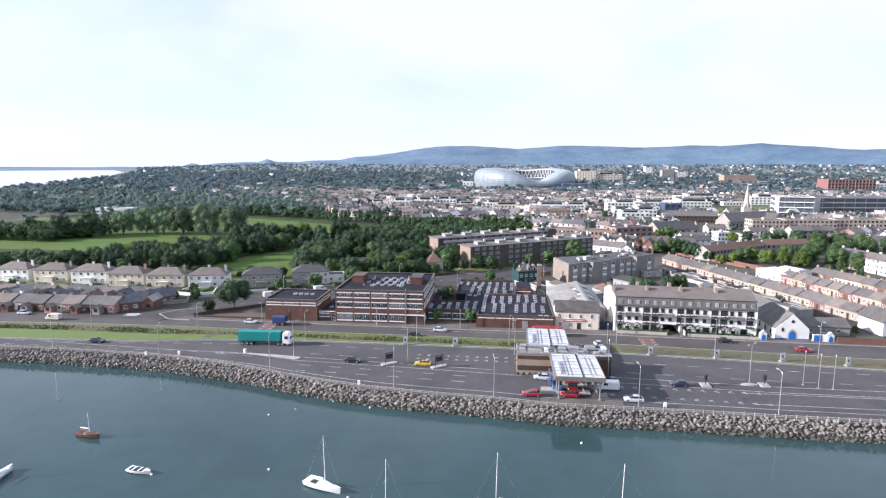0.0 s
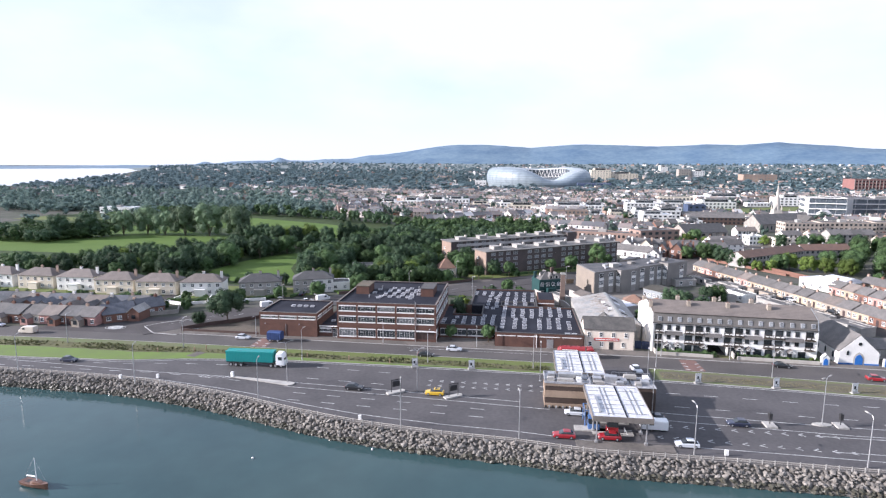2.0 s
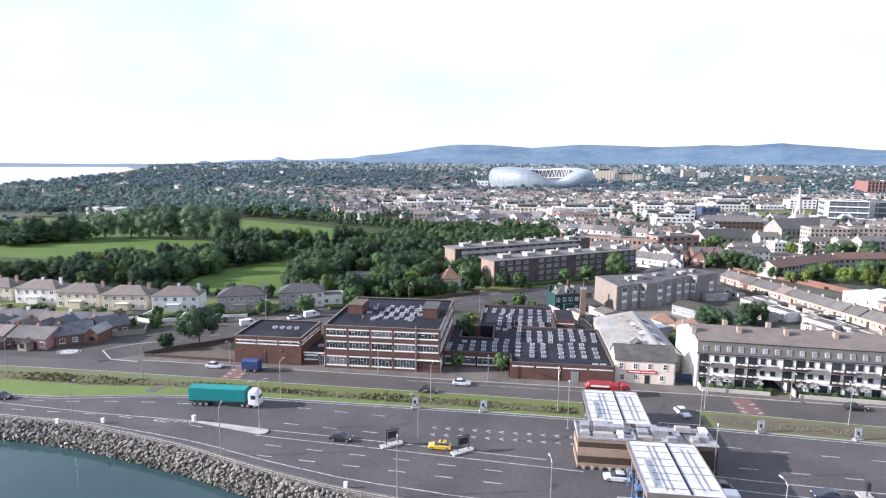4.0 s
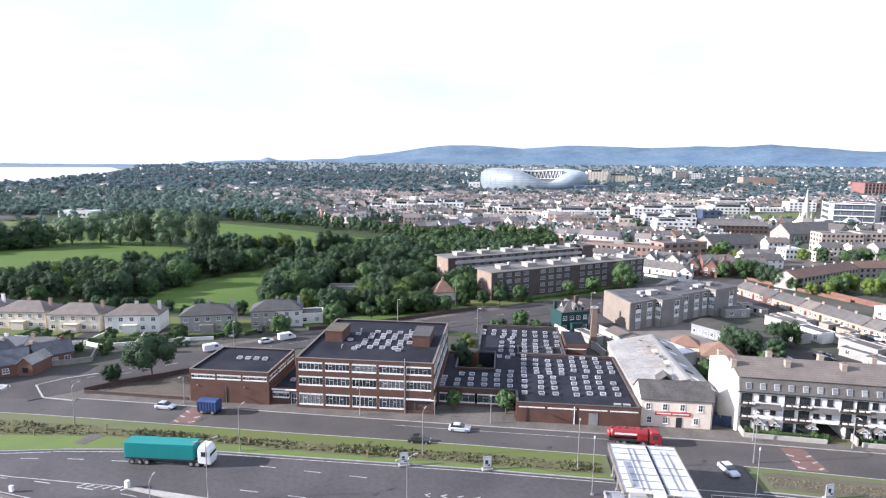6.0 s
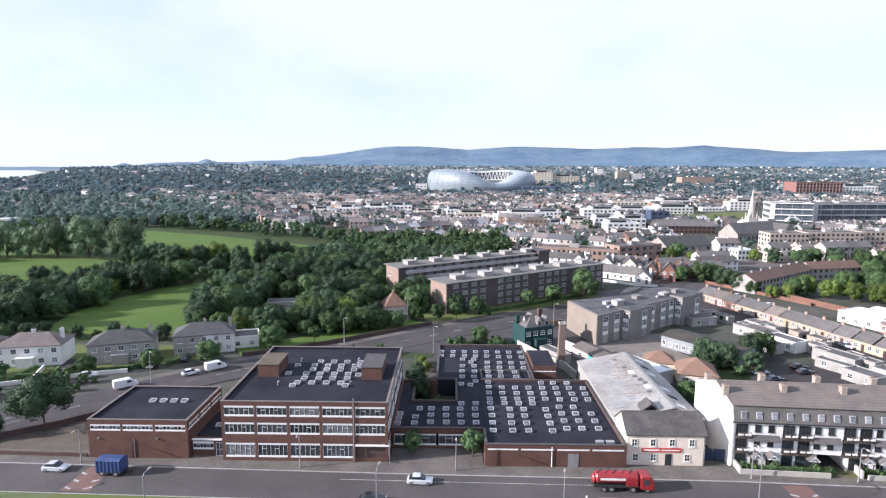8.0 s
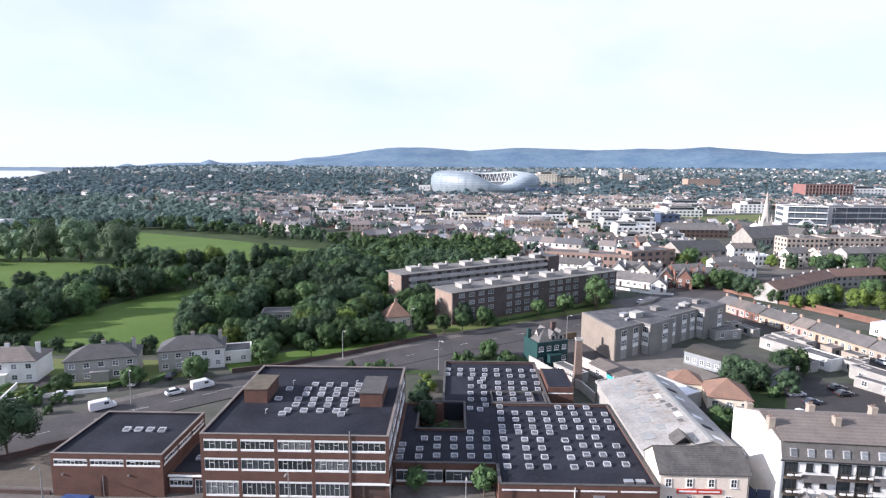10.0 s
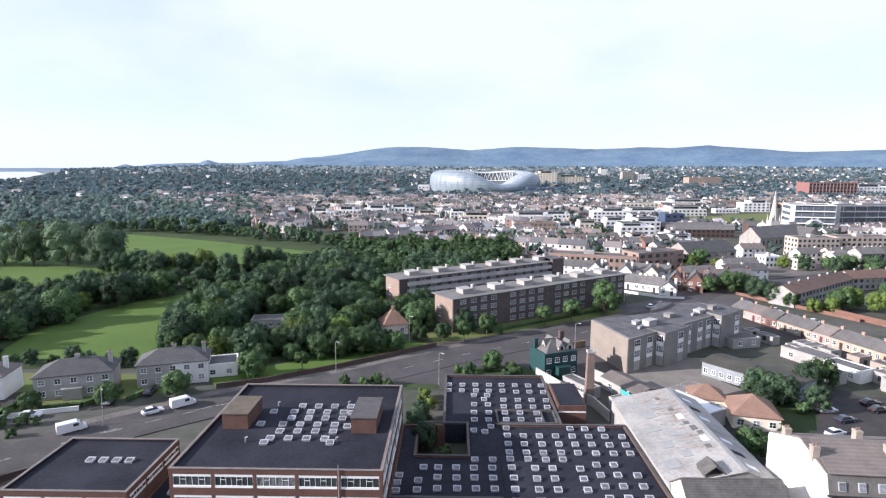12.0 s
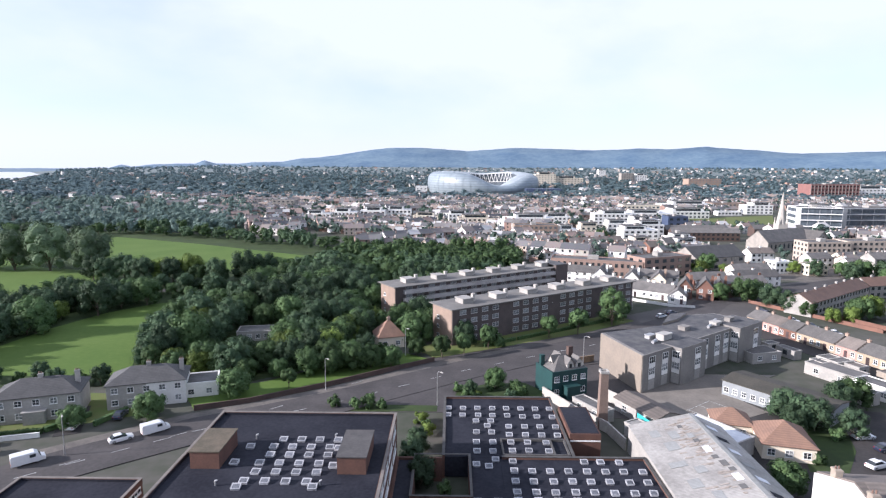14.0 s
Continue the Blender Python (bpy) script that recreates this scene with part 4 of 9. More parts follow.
for x in (1.1, 4.2, 10.0):
    window(pub, x, -0.02, 0.9, 0.95, 1.3)
door(pub, 6.7, -0.02, 1.1, 2.2, mat=DARK_METAL)
SIGN_RED = surface("red sign", (0.6, 0.07, 0.05), rough=0.5, size=2, bump=0)
sign = Shape().box(2.6, -0.12, 2.55, 9.4, -0.02, 3.3).make("sign_board", SIGN_RED, pub, "red sign board with white writing bars")
Shape().box(2.9, -0.135, 2.8, 5.6, -0.122, 3.08).box(5.9, -0.135, 2.8, 9.1, -0.122, 3.02).make("writing", WHITE, sign)
Shape().tube((6.6, 3.9, 8.2), (6.6, 3.9, 11.0), 0.035).tube((6.0, 3.9, 10.6), (7.2, 3.9, 10.6), 0.025).tube((6.1, 3.9, 10.9), (7.1, 3.9, 10.9), 0.025).make("aerial", METAL, pub)
yard_gate = thing("yard_gate", pose(28.5, 184.2, 0, 0, 0, -6), "tall dark blue metal yard gate", "gate")
GATE_BLUE = surface("dark blue gate paint", (0.03, 0.045, 0.1), (0.02, 0.03, 0.065), 0.5, size=1.5, grain=0.3)
for gx in (0.0, 2.1):
    leaf = Shape().box(gx + 0.05, 0, 0.1, gx + 2.0, 0.08, 2.3)
    for k in range(10):
        leaf.box(gx + 0.08 + k * 0.195, -0.03, 0.12, gx + 0.2 + k * 0.195, 0.0, 2.28)
    leaf.make("gate_leaf", GATE_BLUE, yard_gate)
Shape().tube((13.3, -0.07, 0), (13.3, -0.07, 5.6), 0.05).make("downpipe", DARK_METAL, pub)

shed = thing("warehouse_shed", pose(14.8, 189.6, 0), "long shed with patched pale corrugated roofing", "shed")
Shape().gable_walls(0, 0, 16.6, 32, 4.9, 2.4, "y", 0.66).make("wall", GREY_RENDER, shed)
Shape().gable(0, 0, 16.6, 32, 4.95, 2.4, "y", over=0.15, thick=0.1, ridge=0.66).make("roof", SHEETING, shed)
rng = random.Random(11)
sl, sr = 2.4 / (16.6 * 0.66), 2.4 / (16.6 * 0.34)
PATCHED = surface("newer grey sheeting", (0.3, 0.305, 0.295), (0.23, 0.232, 0.225), 0.6, size=3, grain=0.6, lines=("Y", 0.35))


def on_left(x, y):
    return Matrix.Translation((x, y, 5.085 + x * sl)) @ Matrix.Rotation(-math.atan(sl), 4, "Y")


def on_right(x, y):
    return Matrix.Translation((x, y, 5.085 + (16.6 - x) * sr)) @ Matrix.Rotation(math.atan(sr), 4, "Y")


for x, y, w, l in ((1.2, 4, 2.2, 2.6), (2.6, 10, 1.8, 2.4), (1.8, 16, 2.6, 1.6), (3.2, 21, 2.0, 2.8), (2.2, 26, 1.6, 2.4), (4.6, 6.5, 1.4, 2.2), (4.8, 13.5, 1.6, 1.9), (5.0, 24.5, 1.5, 2.6)):
    Shape().box(0, 0, 0, w, l, 0.025).make("patch", PATCHED, shed, m=on_left(x, y))
streaks = Shape()
for i in range(95):
    y = 5.5 + 25.5 * rng.random() ** 0.75
    x = 7.6 + rng.gauss(0, 1.5) + (y - 18) * 0.03
    if 4.2 < x < 9.6:
        lay, l, w = on_left(x, y), min(rng.uniform(0.5, 1.9), 10.5 - x), 0.2 * rng.uniform(0.8, 2.4)
        streaks.add([lay @ Vector((i_ * l, j_ * w, 0.02 * k_)) for k_ in (0, 1) for i_, j_ in ((0, 0), (1, 0), (1, 1), (0, 1))], [(4, 5, 6, 7), (0, 1, 5, 4), (1, 2, 6, 5), (2, 3, 7, 6), (3, 0, 4, 7)])
tagged(streaks.make("rust", RUST, shed, "brown rust streaks"), kind="stuff")
for x, y, w, l, mat in ((8.6, 8.0, 0.9, 1.1, FELT_GREY), (8.9, 10.0, 1.1, 1.9, FELT_WHITE), (9.2, 12.6, 0.9, 1.0, FELT_GREY), (8.8, 14.2, 1.0, 1.6, FELT_GREY), (8.4, 16.6, 0.9, 1.0, FELT_GREY), (8.2, 18.6, 1.1, 2.0, FELT_WHITE), (7.8, 22.2, 0.9, 1.0, FELT_GREY), (7.6, 23.8, 0.9, 1.6, PATCHED), (7.2, 27.6, 0.8, 1.0, FELT_GREY)):
    Shape().box(0, 0, 0.003, w, l, 0.04).make("rooflight", mat, shed, m=on_left(x, y))
for i in range(7):
    Shape().box(0, 0, 0, 1.9, 1.3, 0.05).make("rooflight", (FELT_WHITE, FELT, FELT_WHITE, PATCHED)[i % 4], shed, m=on_right(12.2, 2 + i * 4.2))
Shape().box(-0.35, 0, -0.02, 0.35, 32, 0.1).make("ridge_cap", PATCHED, shed, m=pose(16.6 * 0.66, 0, 7.42))
ridge_tip = Shape().gable(-1.5, 0, 1.5, 3.0, 5.5, 1.2, "y", over=0.1).box(-1.5, 0, 4.0, 1.5, 3.0, 5.5)
ridge_tip.make("dormer", PUB_ROOF, shed, m=pose(6.6, 0.2, 1.2))

# ---- apartment terrace ----
apts = thing("apartment_terrace", pose(32.8, 182.4, 0, 0, 0, -4.4), "long white four-storey apartments with balconies and mansard roof", "apartment building")
L, D = 41.0, 12.6
Shape().slab([(0, 0), (D, 0), (D, 8.3), (D, 10.9), (6.4, 13.0), (0.9, 10.7), (0, 8.3)], 0, 0.35).slab([(0, 0), (D, 0), (D, 8.3), (D, 10.9), (6.4, 13.0), (0.9, 10.7), (0, 8.3)], L - 0.35, L).box(0.35, 0.25, 2.75, L - 0.35, D, 8.3).box(0.35, 0.25, 0, 14.4, D, 2.75).box(19.2, 0.25, 0, L - 0.35, D, 2.75).make("wall", RENDERED, apts, "white rendered walls")
Shape().slab([(0.0, 8.2), (D, 8.2), (D + 0.2, 10.9), (6.4, 13.1), (0.8, 10.85)], 0.36, L - 0.36).slab([(0.55, 10.78), (6.4, 13.12), (6.4, 13.3), (0.5, 10.95)], 0.36, L - 0.36).make("roof", BROWN_SLATE, apts, "weathered brown-grey tiled roof")
SKEW = 2.2 / D
end = [(0.02, 0), (D, 0), (D, 10.9), (6.4, 13.0), (0.9, 10.7), (0.02, 8.3)]
Shape().add([(-SKEW * y, y, z) for y, z in end] + [(0, y, z) for y, z in end], [(0, 5, 4, 3, 2, 1), (1, 2, 8, 7), (2, 3, 9, 8), (3, 4, 10, 9), (4, 5, 11, 10), (6, 7, 8, 9, 10, 11)]).make("end_wall", RENDERED, apts, "white skewed end wall")
for (ya, za), (yb, zb) in (((1.0, 10.76), (6.4, 13.02)), ((6.4, 13.02), (D, 10.92))):
    ends = [(0.3 - SKEW * ya, ya, za), (0.4, ya, za), (0.4, yb, zb), (0.3 - SKEW * yb, yb, zb)]
    Shape().add(ends + [(x, y, z + 0.24) for x, y, z in ends], [(3, 2, 1, 0), (4, 5, 6, 7), (0, 1, 5, 4), (1, 2, 6, 5), (2, 3, 7, 6), (3, 0, 4, 7)]).make("end_roof", BROWN_SLATE, apts)
MANSARD = surface("grey mansard slates", (0.15, 0.14, 0.128), (0.1, 0.094, 0.087), 0.8, size=2, grain=0.4, lines=("Z", 0.22))
m_sl = math.degrees(math.atan2(2.65, 0.8))
Shape().slab([(-0.12, 8.2), (0.82, 10.9), (0.9, 10.86), (0.0, 8.18)], 0.2, L - 0.2).make("mansard", MANSARD, apts, "grey slate mansard slope")
Shape().box(-0.05, -0.25, 8.05, L + 0.05, -0.02, 8.22).make("gutter", DARK_METAL, apts)
for i in range(16):
    x = 1.4 + i * 2.52
    roof_window = Shape().box(0, -0.09, 0, 0.95, 0.06, 1.2).make("roof_window", SKY_FRAME, apts, "grey-framed roof window", Matrix.Translation((x, 0.03, 8.75)) @ Matrix.Rotation(radians(m_sl - 90), 4, "X"))
    Shape().box(0.1, -0.11, 0.1, 0.85, -0.085, 1.1).make("pane", CURTAIN_GLASS, roof_window)
for j, z in enumerate((2.9, 5.6)):
    Shape().box(0.36, 0.15, z - 0.14, L - 0.36, 0.246, z).make("floor_edge", RENDERED, apts)
rail_mat = surface("brown balcony timber", (0.1, 0.078, 0.06), (0.06, 0.048, 0.04), 0.7, size=0.8, grain=0.2)
for b, x0 in enumerate((0.6, 8.3, 10.9, 18.2, 20.8, 28.0, 30.6, 37.9)):
    for z in (2.9, 5.6):
        bal = Shape().box(x0, -0.75, z - 0.12, x0 + 2.4, 0.24, z)
        bo = bal.make("balcony", rail_mat, apts, "balcony with dark rail and planters")
        rl = Shape().box(x0, -0.74, z + 0.95, x0 + 2.35, -0.69, z + 1.02)
        for k in range(13):
            rl.box(x0 + k * 0.19, -0.73, z, x0 + k * 0.19 + 0.03, -0.7, z + 0.95)
        rl.make("railing", rail_mat, bo)
        window(bo, x0 + 0.2, 0.22, z + 0.05, 1.9, 2.1, 0, 3, 1, GLASS, DARK_METAL, False)
        Shape().box(x0 + 0.2, -0.95, z + 0.5, x0 + 1.0, -0.76, z + 0.75).box(x0 + 1.3, -0.95, z + 0.5, x0 + 2.0, -0.76, z + 0.75).make("planter", RENDERED, bo)
for x0 in (3.9, 6.1, 13.7, 15.9, 23.6, 25.8, 33.4, 35.6):
    for z in (3.8, 6.4):
        window(apts, x0, 0.21, z, 1.0, 1.25, 0, 2, 2, GLASS, DARK_METAL)
for x0 in (3.3, 13.2, 23.1, 33.0):
    Shape().gable(x0, -0.9, x0 + 4.4, 0.24, 5.2, 0.8, over=0.05, thick=0.08).make("lean_roof", SLATE, apts, "small slate roof between balconies")
for x0 in (3.2, 5.8, 12.4, 21.2, 23.8, 31.0, 33.8):
    p = Shape().gable(x0, -1.3, x0 + 1.7, 0.24, 2.3, 0.7, "y", over=0.15, thick=0.1).make("porch_roof", SLATE, apts)
    Shape().slab([(-1.42, 2.2), (-1.5, 2.2), (-1.5, 2.28), (-1.42, 2.28)], x0, x0 + 1.7).add([(x0 - 0.1, -1.47, 2.25), (x0 + 0.85, -1.47, 3.05), (x0 + 1.8, -1.47, 2.25), (x0 + 1.6, -1.47, 2.25), (x0 + 0.85, -1.47, 2.85), (x0 + 0.1, -1.47, 2.25)], [(0, 5, 4, 1), (1, 4, 3, 2)]).make("bargeboard", WHITE, p)
    Shape().box(x0, -1.25, 0, x0 + 0.12, -1.13, 2.3).box(x0 + 1.58, -1.25, 0, x0 + 1.7, -1.13, 2.3).make("post", DARK_METAL, p)
    window(apts, x0 + 0.3, 0.21, 0.1, 1.1, 2.1, 0, 2, 1, GLASS, DARK_METAL, False)
for x0 in (0.9, 8.6, 10.9, 19.6, 26.0, 28.6, 36.6):
    window(apts, x0, 0.21, 0.15, 1.8, 2.2, 0, 2, 1, GLASS, DARK_METAL, False)
Shape().box(14.4, 1.2, 0, 19.2, 9, 0.1).make("archway_floor", ASPHALT_OLD, apts)
for x, y, z in ((9.8, 4.2, 12.0), (19.8, 4.2, 12.0), (30.0, 4.2, 12.0), (-0.2, 3.6, 11.8), (7.5, 7.5, 12.6), (17.0, 7.5, 12.6), (26.5, 7.5, 12.6), (-1.1, 9.6, 11.6), (40.4, 6.4, 12.6)):
    chimney(apts, x, y, z - 0.6, z + 1.6, 0.9, 1.1, BEIGE, 2)
garden = thing("garden_wall", pose(33.2, 179.4, 0, 0, 0, -4.4), "low pale stone garden wall before the apartments", "garden wall")
Shape().box(0, 0, 0.1, 14.6, 0.3, 1.0).box(0, 0.3, 0.1, 0.3, 3, 1.3).make("wall", PALE_STONE, garden)
Shape().slab([(0, 0.1), (0.3, 0.1), (0.3, 1.0), (0, 1.0)], 20.5, 40.2).box(19.6, 0.3, 0.1, 19.9, 2.5, 1.6).make("wall", PALE_STONE, garden)
sheet("garden", [(33.4, 179.8), (72.5, 177.0), (72.8, 179.0), (33.6, 182.4)], 0.18, ROUGH_GRASS, "narrow front garden strip", "garden")

# ---- mission hall with blue doors ----
hall = thing("mission_hall", pose(78.4, 178.0, 0, 0, 0, -1.5), "small white gabled church hall with blue arched doors", "church hall")
Shape().gable_walls(0, 0, 9.4, 26, 3.4, 4.4, "y").make("wall", RENDERED, hall)
Shape().gable(0, 0.3, 9.4, 26, 3.45, 4.4, "y", over=0.2).make("roof", SLATE, hall)


def arch(w, h, d=0.1):
    pts = [(-w / 2, 0), (w / 2, 0), (w / 2, h * 0.6), (w * 0.3, h * 0.85), (0, h), (-w * 0.3, h * 0.85), (-w / 2, h * 0.6)]
    n = len(pts)
    return Shape().add([(x, 0, z) for x, z in pts] + [(x, -d, z) for x, z in pts], [tuple(range(n - 1, -1, -1)), tuple(range(n, 2 * n))] + [(i, (i + 1) % n, n + (i + 1) % n, n + i) for i in range(n)])


arch(1.8, 2.9).make("door", BLUE_DOOR, hall, "blue arched door", m=pose(4.7, -0.01, 0))
arch(2.5, 3.5, 0.06).make("door_surround", PALE_STONE, hall, m=pose(4.7, 0.03, 0))
arch(0.6, 1.2).make("window", GLASS, hall, m=pose(2.0, -0.01, 2.6))
Shape().tube((4.7, 0.02, 5.6), (4.7, -0.08, 5.6), 0.45, n=14).make("round_window", GLASS, hall)
Shape().box(-0.1, -0.12, 0, 3.4, -0.01, 0.5).box(6.0, -0.12, 0, 9.5, -0.01, 0.5).make("plinth", BLUE_DOOR, hall)
for y in range(3, 25, 4):
    arch(0.8, 1.8).make("window", GLASS, hall, m=pose(-0.01, y, 1.0, 0, 0, -90))
for gx in (73.6, 92.2):
    gate = thing("porch_gate", pose(gx, 176.4, 0), "small white gabled gateway with a blue arch", "gateway")
    Shape().gable_walls(0, 0, 1.9, 0.8, 2.0, 1.0, "y").make("wall", RENDERED, gate)
    Shape().gable(0, 0, 1.9, 0.8, 2.02, 1.0, "y", over=0.1, thick=0.08).make("coping", WHITE, gate)
    arch(1.1, 2.0).make("arch", BLUE_DOOR, gate, m=pose(0.95, -0.01, 0))
side = thing("boundary_wall", pose(88.4, 176.9, 0), "white wall with blue gates beside the hall", "wall")
Shape().box(0, 0, 0, 3.8, 0.3, 2.2).make("wall", RENDERED, side)
Shape().box(0.4, -0.06, 0, 2.6, -0.004, 2.0).make("gate", BLUE_DOOR, side)
low = thing("hall_annexe", pose(88.5, 184, 0), "low grey slate-roofed annexe beside the hall", "annexe")
Shape().gable_walls(0, 0, 14, 8, 2.6, 1.8).make("wall", GREY_RENDER, low)
Shape().gable(0, 0, 14, 8, 2.65, 1.8).make("roof", SLATE, low)
for x in (2, 6, 10):
    window(low, x, -0.02, 0.9, 1.2, 1.1)
brickw = thing("boundary_wall", pose(94.4, 175.4, 0), "red brick boundary wall by the road", "wall")
Shape().box(0, 0, 0, 30, 0.3, 1.8).box(-0.1, -0.06, 1.8, 30.1, 0.36, 1.9).make("wall", RED_BRICK, brickw, m=pose(0, 0, 0, 0, 0, -3))

# ---- sea wall ----
rng = random.Random(21)


def boulder(seed):
    r = random.Random(seed)
    bm = bmesh.new()
    bmesh.ops.create_icosphere(bm, subdivisions=1, radius=0.5)
    for v in bm.verts:
        v.co *= r.uniform(0.62, 1.25)
        v.co.z *= 0.72
        v.co.x *= 1.15
    pts, faces = [tuple(v.co) for v in bm.verts], [tuple(v.index for v in f.verts) for f in bm.faces]
    bm.free()
    return pts, faces


BOULDERS = [boulder(i) for i in range(9)]
ROCK_MESHES = [Shape().add(*b).mesh("rock", ROCK) for b in BOULDERS]
revetment = thing("rock_revetment", pose(0, 0, 0), "sloping sea wall of piled grey boulders", "rock revetment", kind="structure")
bank = Shape()
bx = stations(-690, 690, 5)
n = len(bx)
bank.add([(x, shore(x) + 0.3, 0.1) for x in bx] + [(x, shore(x) - 3.0, -3.2) for x in bx], [(i, n + i, n + i + 1, i + 1) for i in range(n - 1)]).make("bank", surface("packed stones", (0.15, 0.138, 0.122), (0.06, 0.055, 0.048), 0.95, size=0.7, grain=0.25, bump=0.6), revetment)
rest, wet, singles = Shape(), Shape(), 0
x = -300.0
while x < 220:
    for row in range(8):
        u = (row + rng.uniform(0.1, 0.9)) / 8
        px = x + rng.uniform(-0.45, 0.45)
        py, pz = shore(px) + 0.05 - 2.7 * u + rng.uniform(-0.15, 0.15), 0.15 - 3.0 * u + rng.uniform(-0.1, 0.2)
        size = rng.choice((rng.uniform(0.5, 0.9), rng.uniform(0.6, 1.2)))
        m = Matrix.LocRotScale((px, py, pz), Euler((rng.uniform(-0.6, 0.6), rng.uniform(-0.6, 0.6), rng.uniform(0, 6.3))), (size, size, size))
        k = rng.randrange(9)
        if pz < -1.95:
            wet.add([m @ Vector(p) for p in BOULDERS[k][0]], BOULDERS[k][1])
        elif -8 < px < 30 and singles < 150 and row < 6:
            part("rock", ROCK_MESHES[k], revetment, m)
            singles += 1
        else:
            rest.add([m @ Vector(p) for p in BOULDERS[k][0]], BOULDERS[k][1])
    x += 0.6
tagged(rest.make("rocks", ROCKS, revetment), kind="stuff")
tagged(wet.make("wet_rocks", WET_ROCK, revetment, "dark weedy rocks at the waterline"), kind="stuff")
rail = thing("sea_rail", pose(0, 0, 0), "low white guard rail on short posts along the sea wall", "guard rail", kind="structure")
rs = Shape()
for i in range(len(bx) - 1):
    a, b = bx[i], bx[i + 1]
    rs.tube((a, shore(a) + 0.35, 0.85), (b, shore(b) + 0.35, 0.85), 0.045, n=6)
    rs.tube((a, shore(a) + 0.35, 0.5), (b, shore(b) + 0.35, 0.5), 0.03, n=6)
rs.make("rail", PALE_STONE, rail)
POST = Shape().box(-0.07, -0.07, 0, 0.07, 0.07, 0.93).mesh("post", CONCRETE)
for i in range(130):
    x = -150 + i * 2.0
    part("post", POST, rail, pose(x, shore(x) + 0.35, 0.1))

# ---- toll plaza ----
RED_PAINT = surface("red paint", (0.3, 0.026, 0.03), rough=0.4, size=2, bump=0, clear=0.3)
BROWN_PANEL = surface("brown cladding", (0.075, 0.05, 0.038), (0.05, 0.035, 0.028), 0.6, size=2)
TAN_PANEL = surface("tan cladding", (0.33, 0.245, 0.175), (0.27, 0.2, 0.145), 0.7, size=2)
BLUE_STEEL = surface("blue steel", (0.1, 0.2, 0.42), rough=0.4, size=1, bump=0)


CANOPY_WHITE = surface("weathered white roof coating", (0.64, 0.645, 0.66), (0.42, 0.425, 0.45), 0.65, size=2.2, grain=0.6)
SEAM_GREY = surface("grey roof ducting", (0.26, 0.262, 0.27), (0.17, 0.172, 0.18), 0.7, size=1.5, grain=0.4)


ROOF_PALE = surface("dirty pale roof felt", (0.42, 0.42, 0.43), (0.2, 0.2, 0.21), 0.75, size=1.8, grain=0.5)


def canopy(x, y, w, d, turn, h, label):
    c = thing("toll_canopy", pose(x, y, 0, 0, 0, turn), label, "canopy")
    Shape().box(0, 0, h - 0.75, w, d, h).make("roof", CANOPY_WHITE, c, "white coated flat roof")
    Shape().walls(-0.12, -0.12, w + 0.12, d + 0.12, h - 0.9, h + 0.12, 0.14).make("fascia", surface("brown-grey fascia", (0.19, 0.165, 0.145), rough=0.6), c)
    Shape().box(w * 0.56, 0.3, h, w * 0.56 + 0.28, d - 0.3, h + 0.12).make("gutter", FELT, c, "black gutter down the roof")
    for px in (0.26, 0.34, 0.74, 0.83):
        Shape().box(w * px, 0.8 + px, h, w * px + 0.18, d - 1.2 - px, h + 0.1).make("duct", SEAM_GREY, c)
    for py in (0.1, 0.24, 0.36, 0.5, 0.64, 0.78, 0.9):
        Shape().box(0.4, d * py, h, w * 0.54, d * py + 0.13, h + 0.07).make("seam", SEAM_GREY, c)
        if py not in (0.24, 0.64):
            Shape().box(w * 0.6, d * py + 0.3, h, w - 0.4, d * py + 0.43, h + 0.07).make("seam", SEAM_GREY, c)
    Shape().box(w * 0.12, d * 0.12, h, w * 0.16, d * 0.6, h + 0.35).make("cable_tray", METAL, c)
    POSTM = shared(("post", h), lambda: Shape().tube((0, 0, 0), (0, 0, h - 0.8), 0.14).box(-0.3, -0.3, 0, 0.3, 0.3, 0.5).mesh("post", METAL))
    for px in (0.08, 0.92):
        for py in (0.06, 0.36, 0.66, 0.94):
            part("post", POSTM, c, pose(w * px, d * py, 0.03))
    return c


canopy(9.9, 125.6, 10.6, 15.6, 0, 5.6, "toll plaza canopy with a white flat roof on posts")
canopy(4.8, 147.8, 10.4, 14.8, -1, 5.6, "second toll canopy with a white panelled roof")
office2 = thing("toll_office", pose(2.0, 141.6, 0), "brown banded toll office with plant on the roof", "toll office")
Shape().box(0, 0, 0, 9.4, 6.2, 0.9).box(0, 0, 2.2, 9.4, 6.2, 3.7).box(0, 0, 4.7, 9.4, 6.2, 5.3).make("wall", TAN_PANEL, office2)
Shape().box(0.1, 0.1, 0.9, 9.3, 6.1, 2.2).box(0.1, 0.1, 3.7, 9.3, 6.1, 4.7).make("window_band", BROWN_PANEL, office2, "dark brown glazed bands")
Shape().walls(-0.1, -0.1, 9.5, 6.3, 5.3, 5.72, 0.2).make("parapet", ROOF_PALE, office2)
Shape().box(0.1, 0.1, 5.3, 9.3, 6.1, 5.4).make("roof", ROOF_PALE, office2)
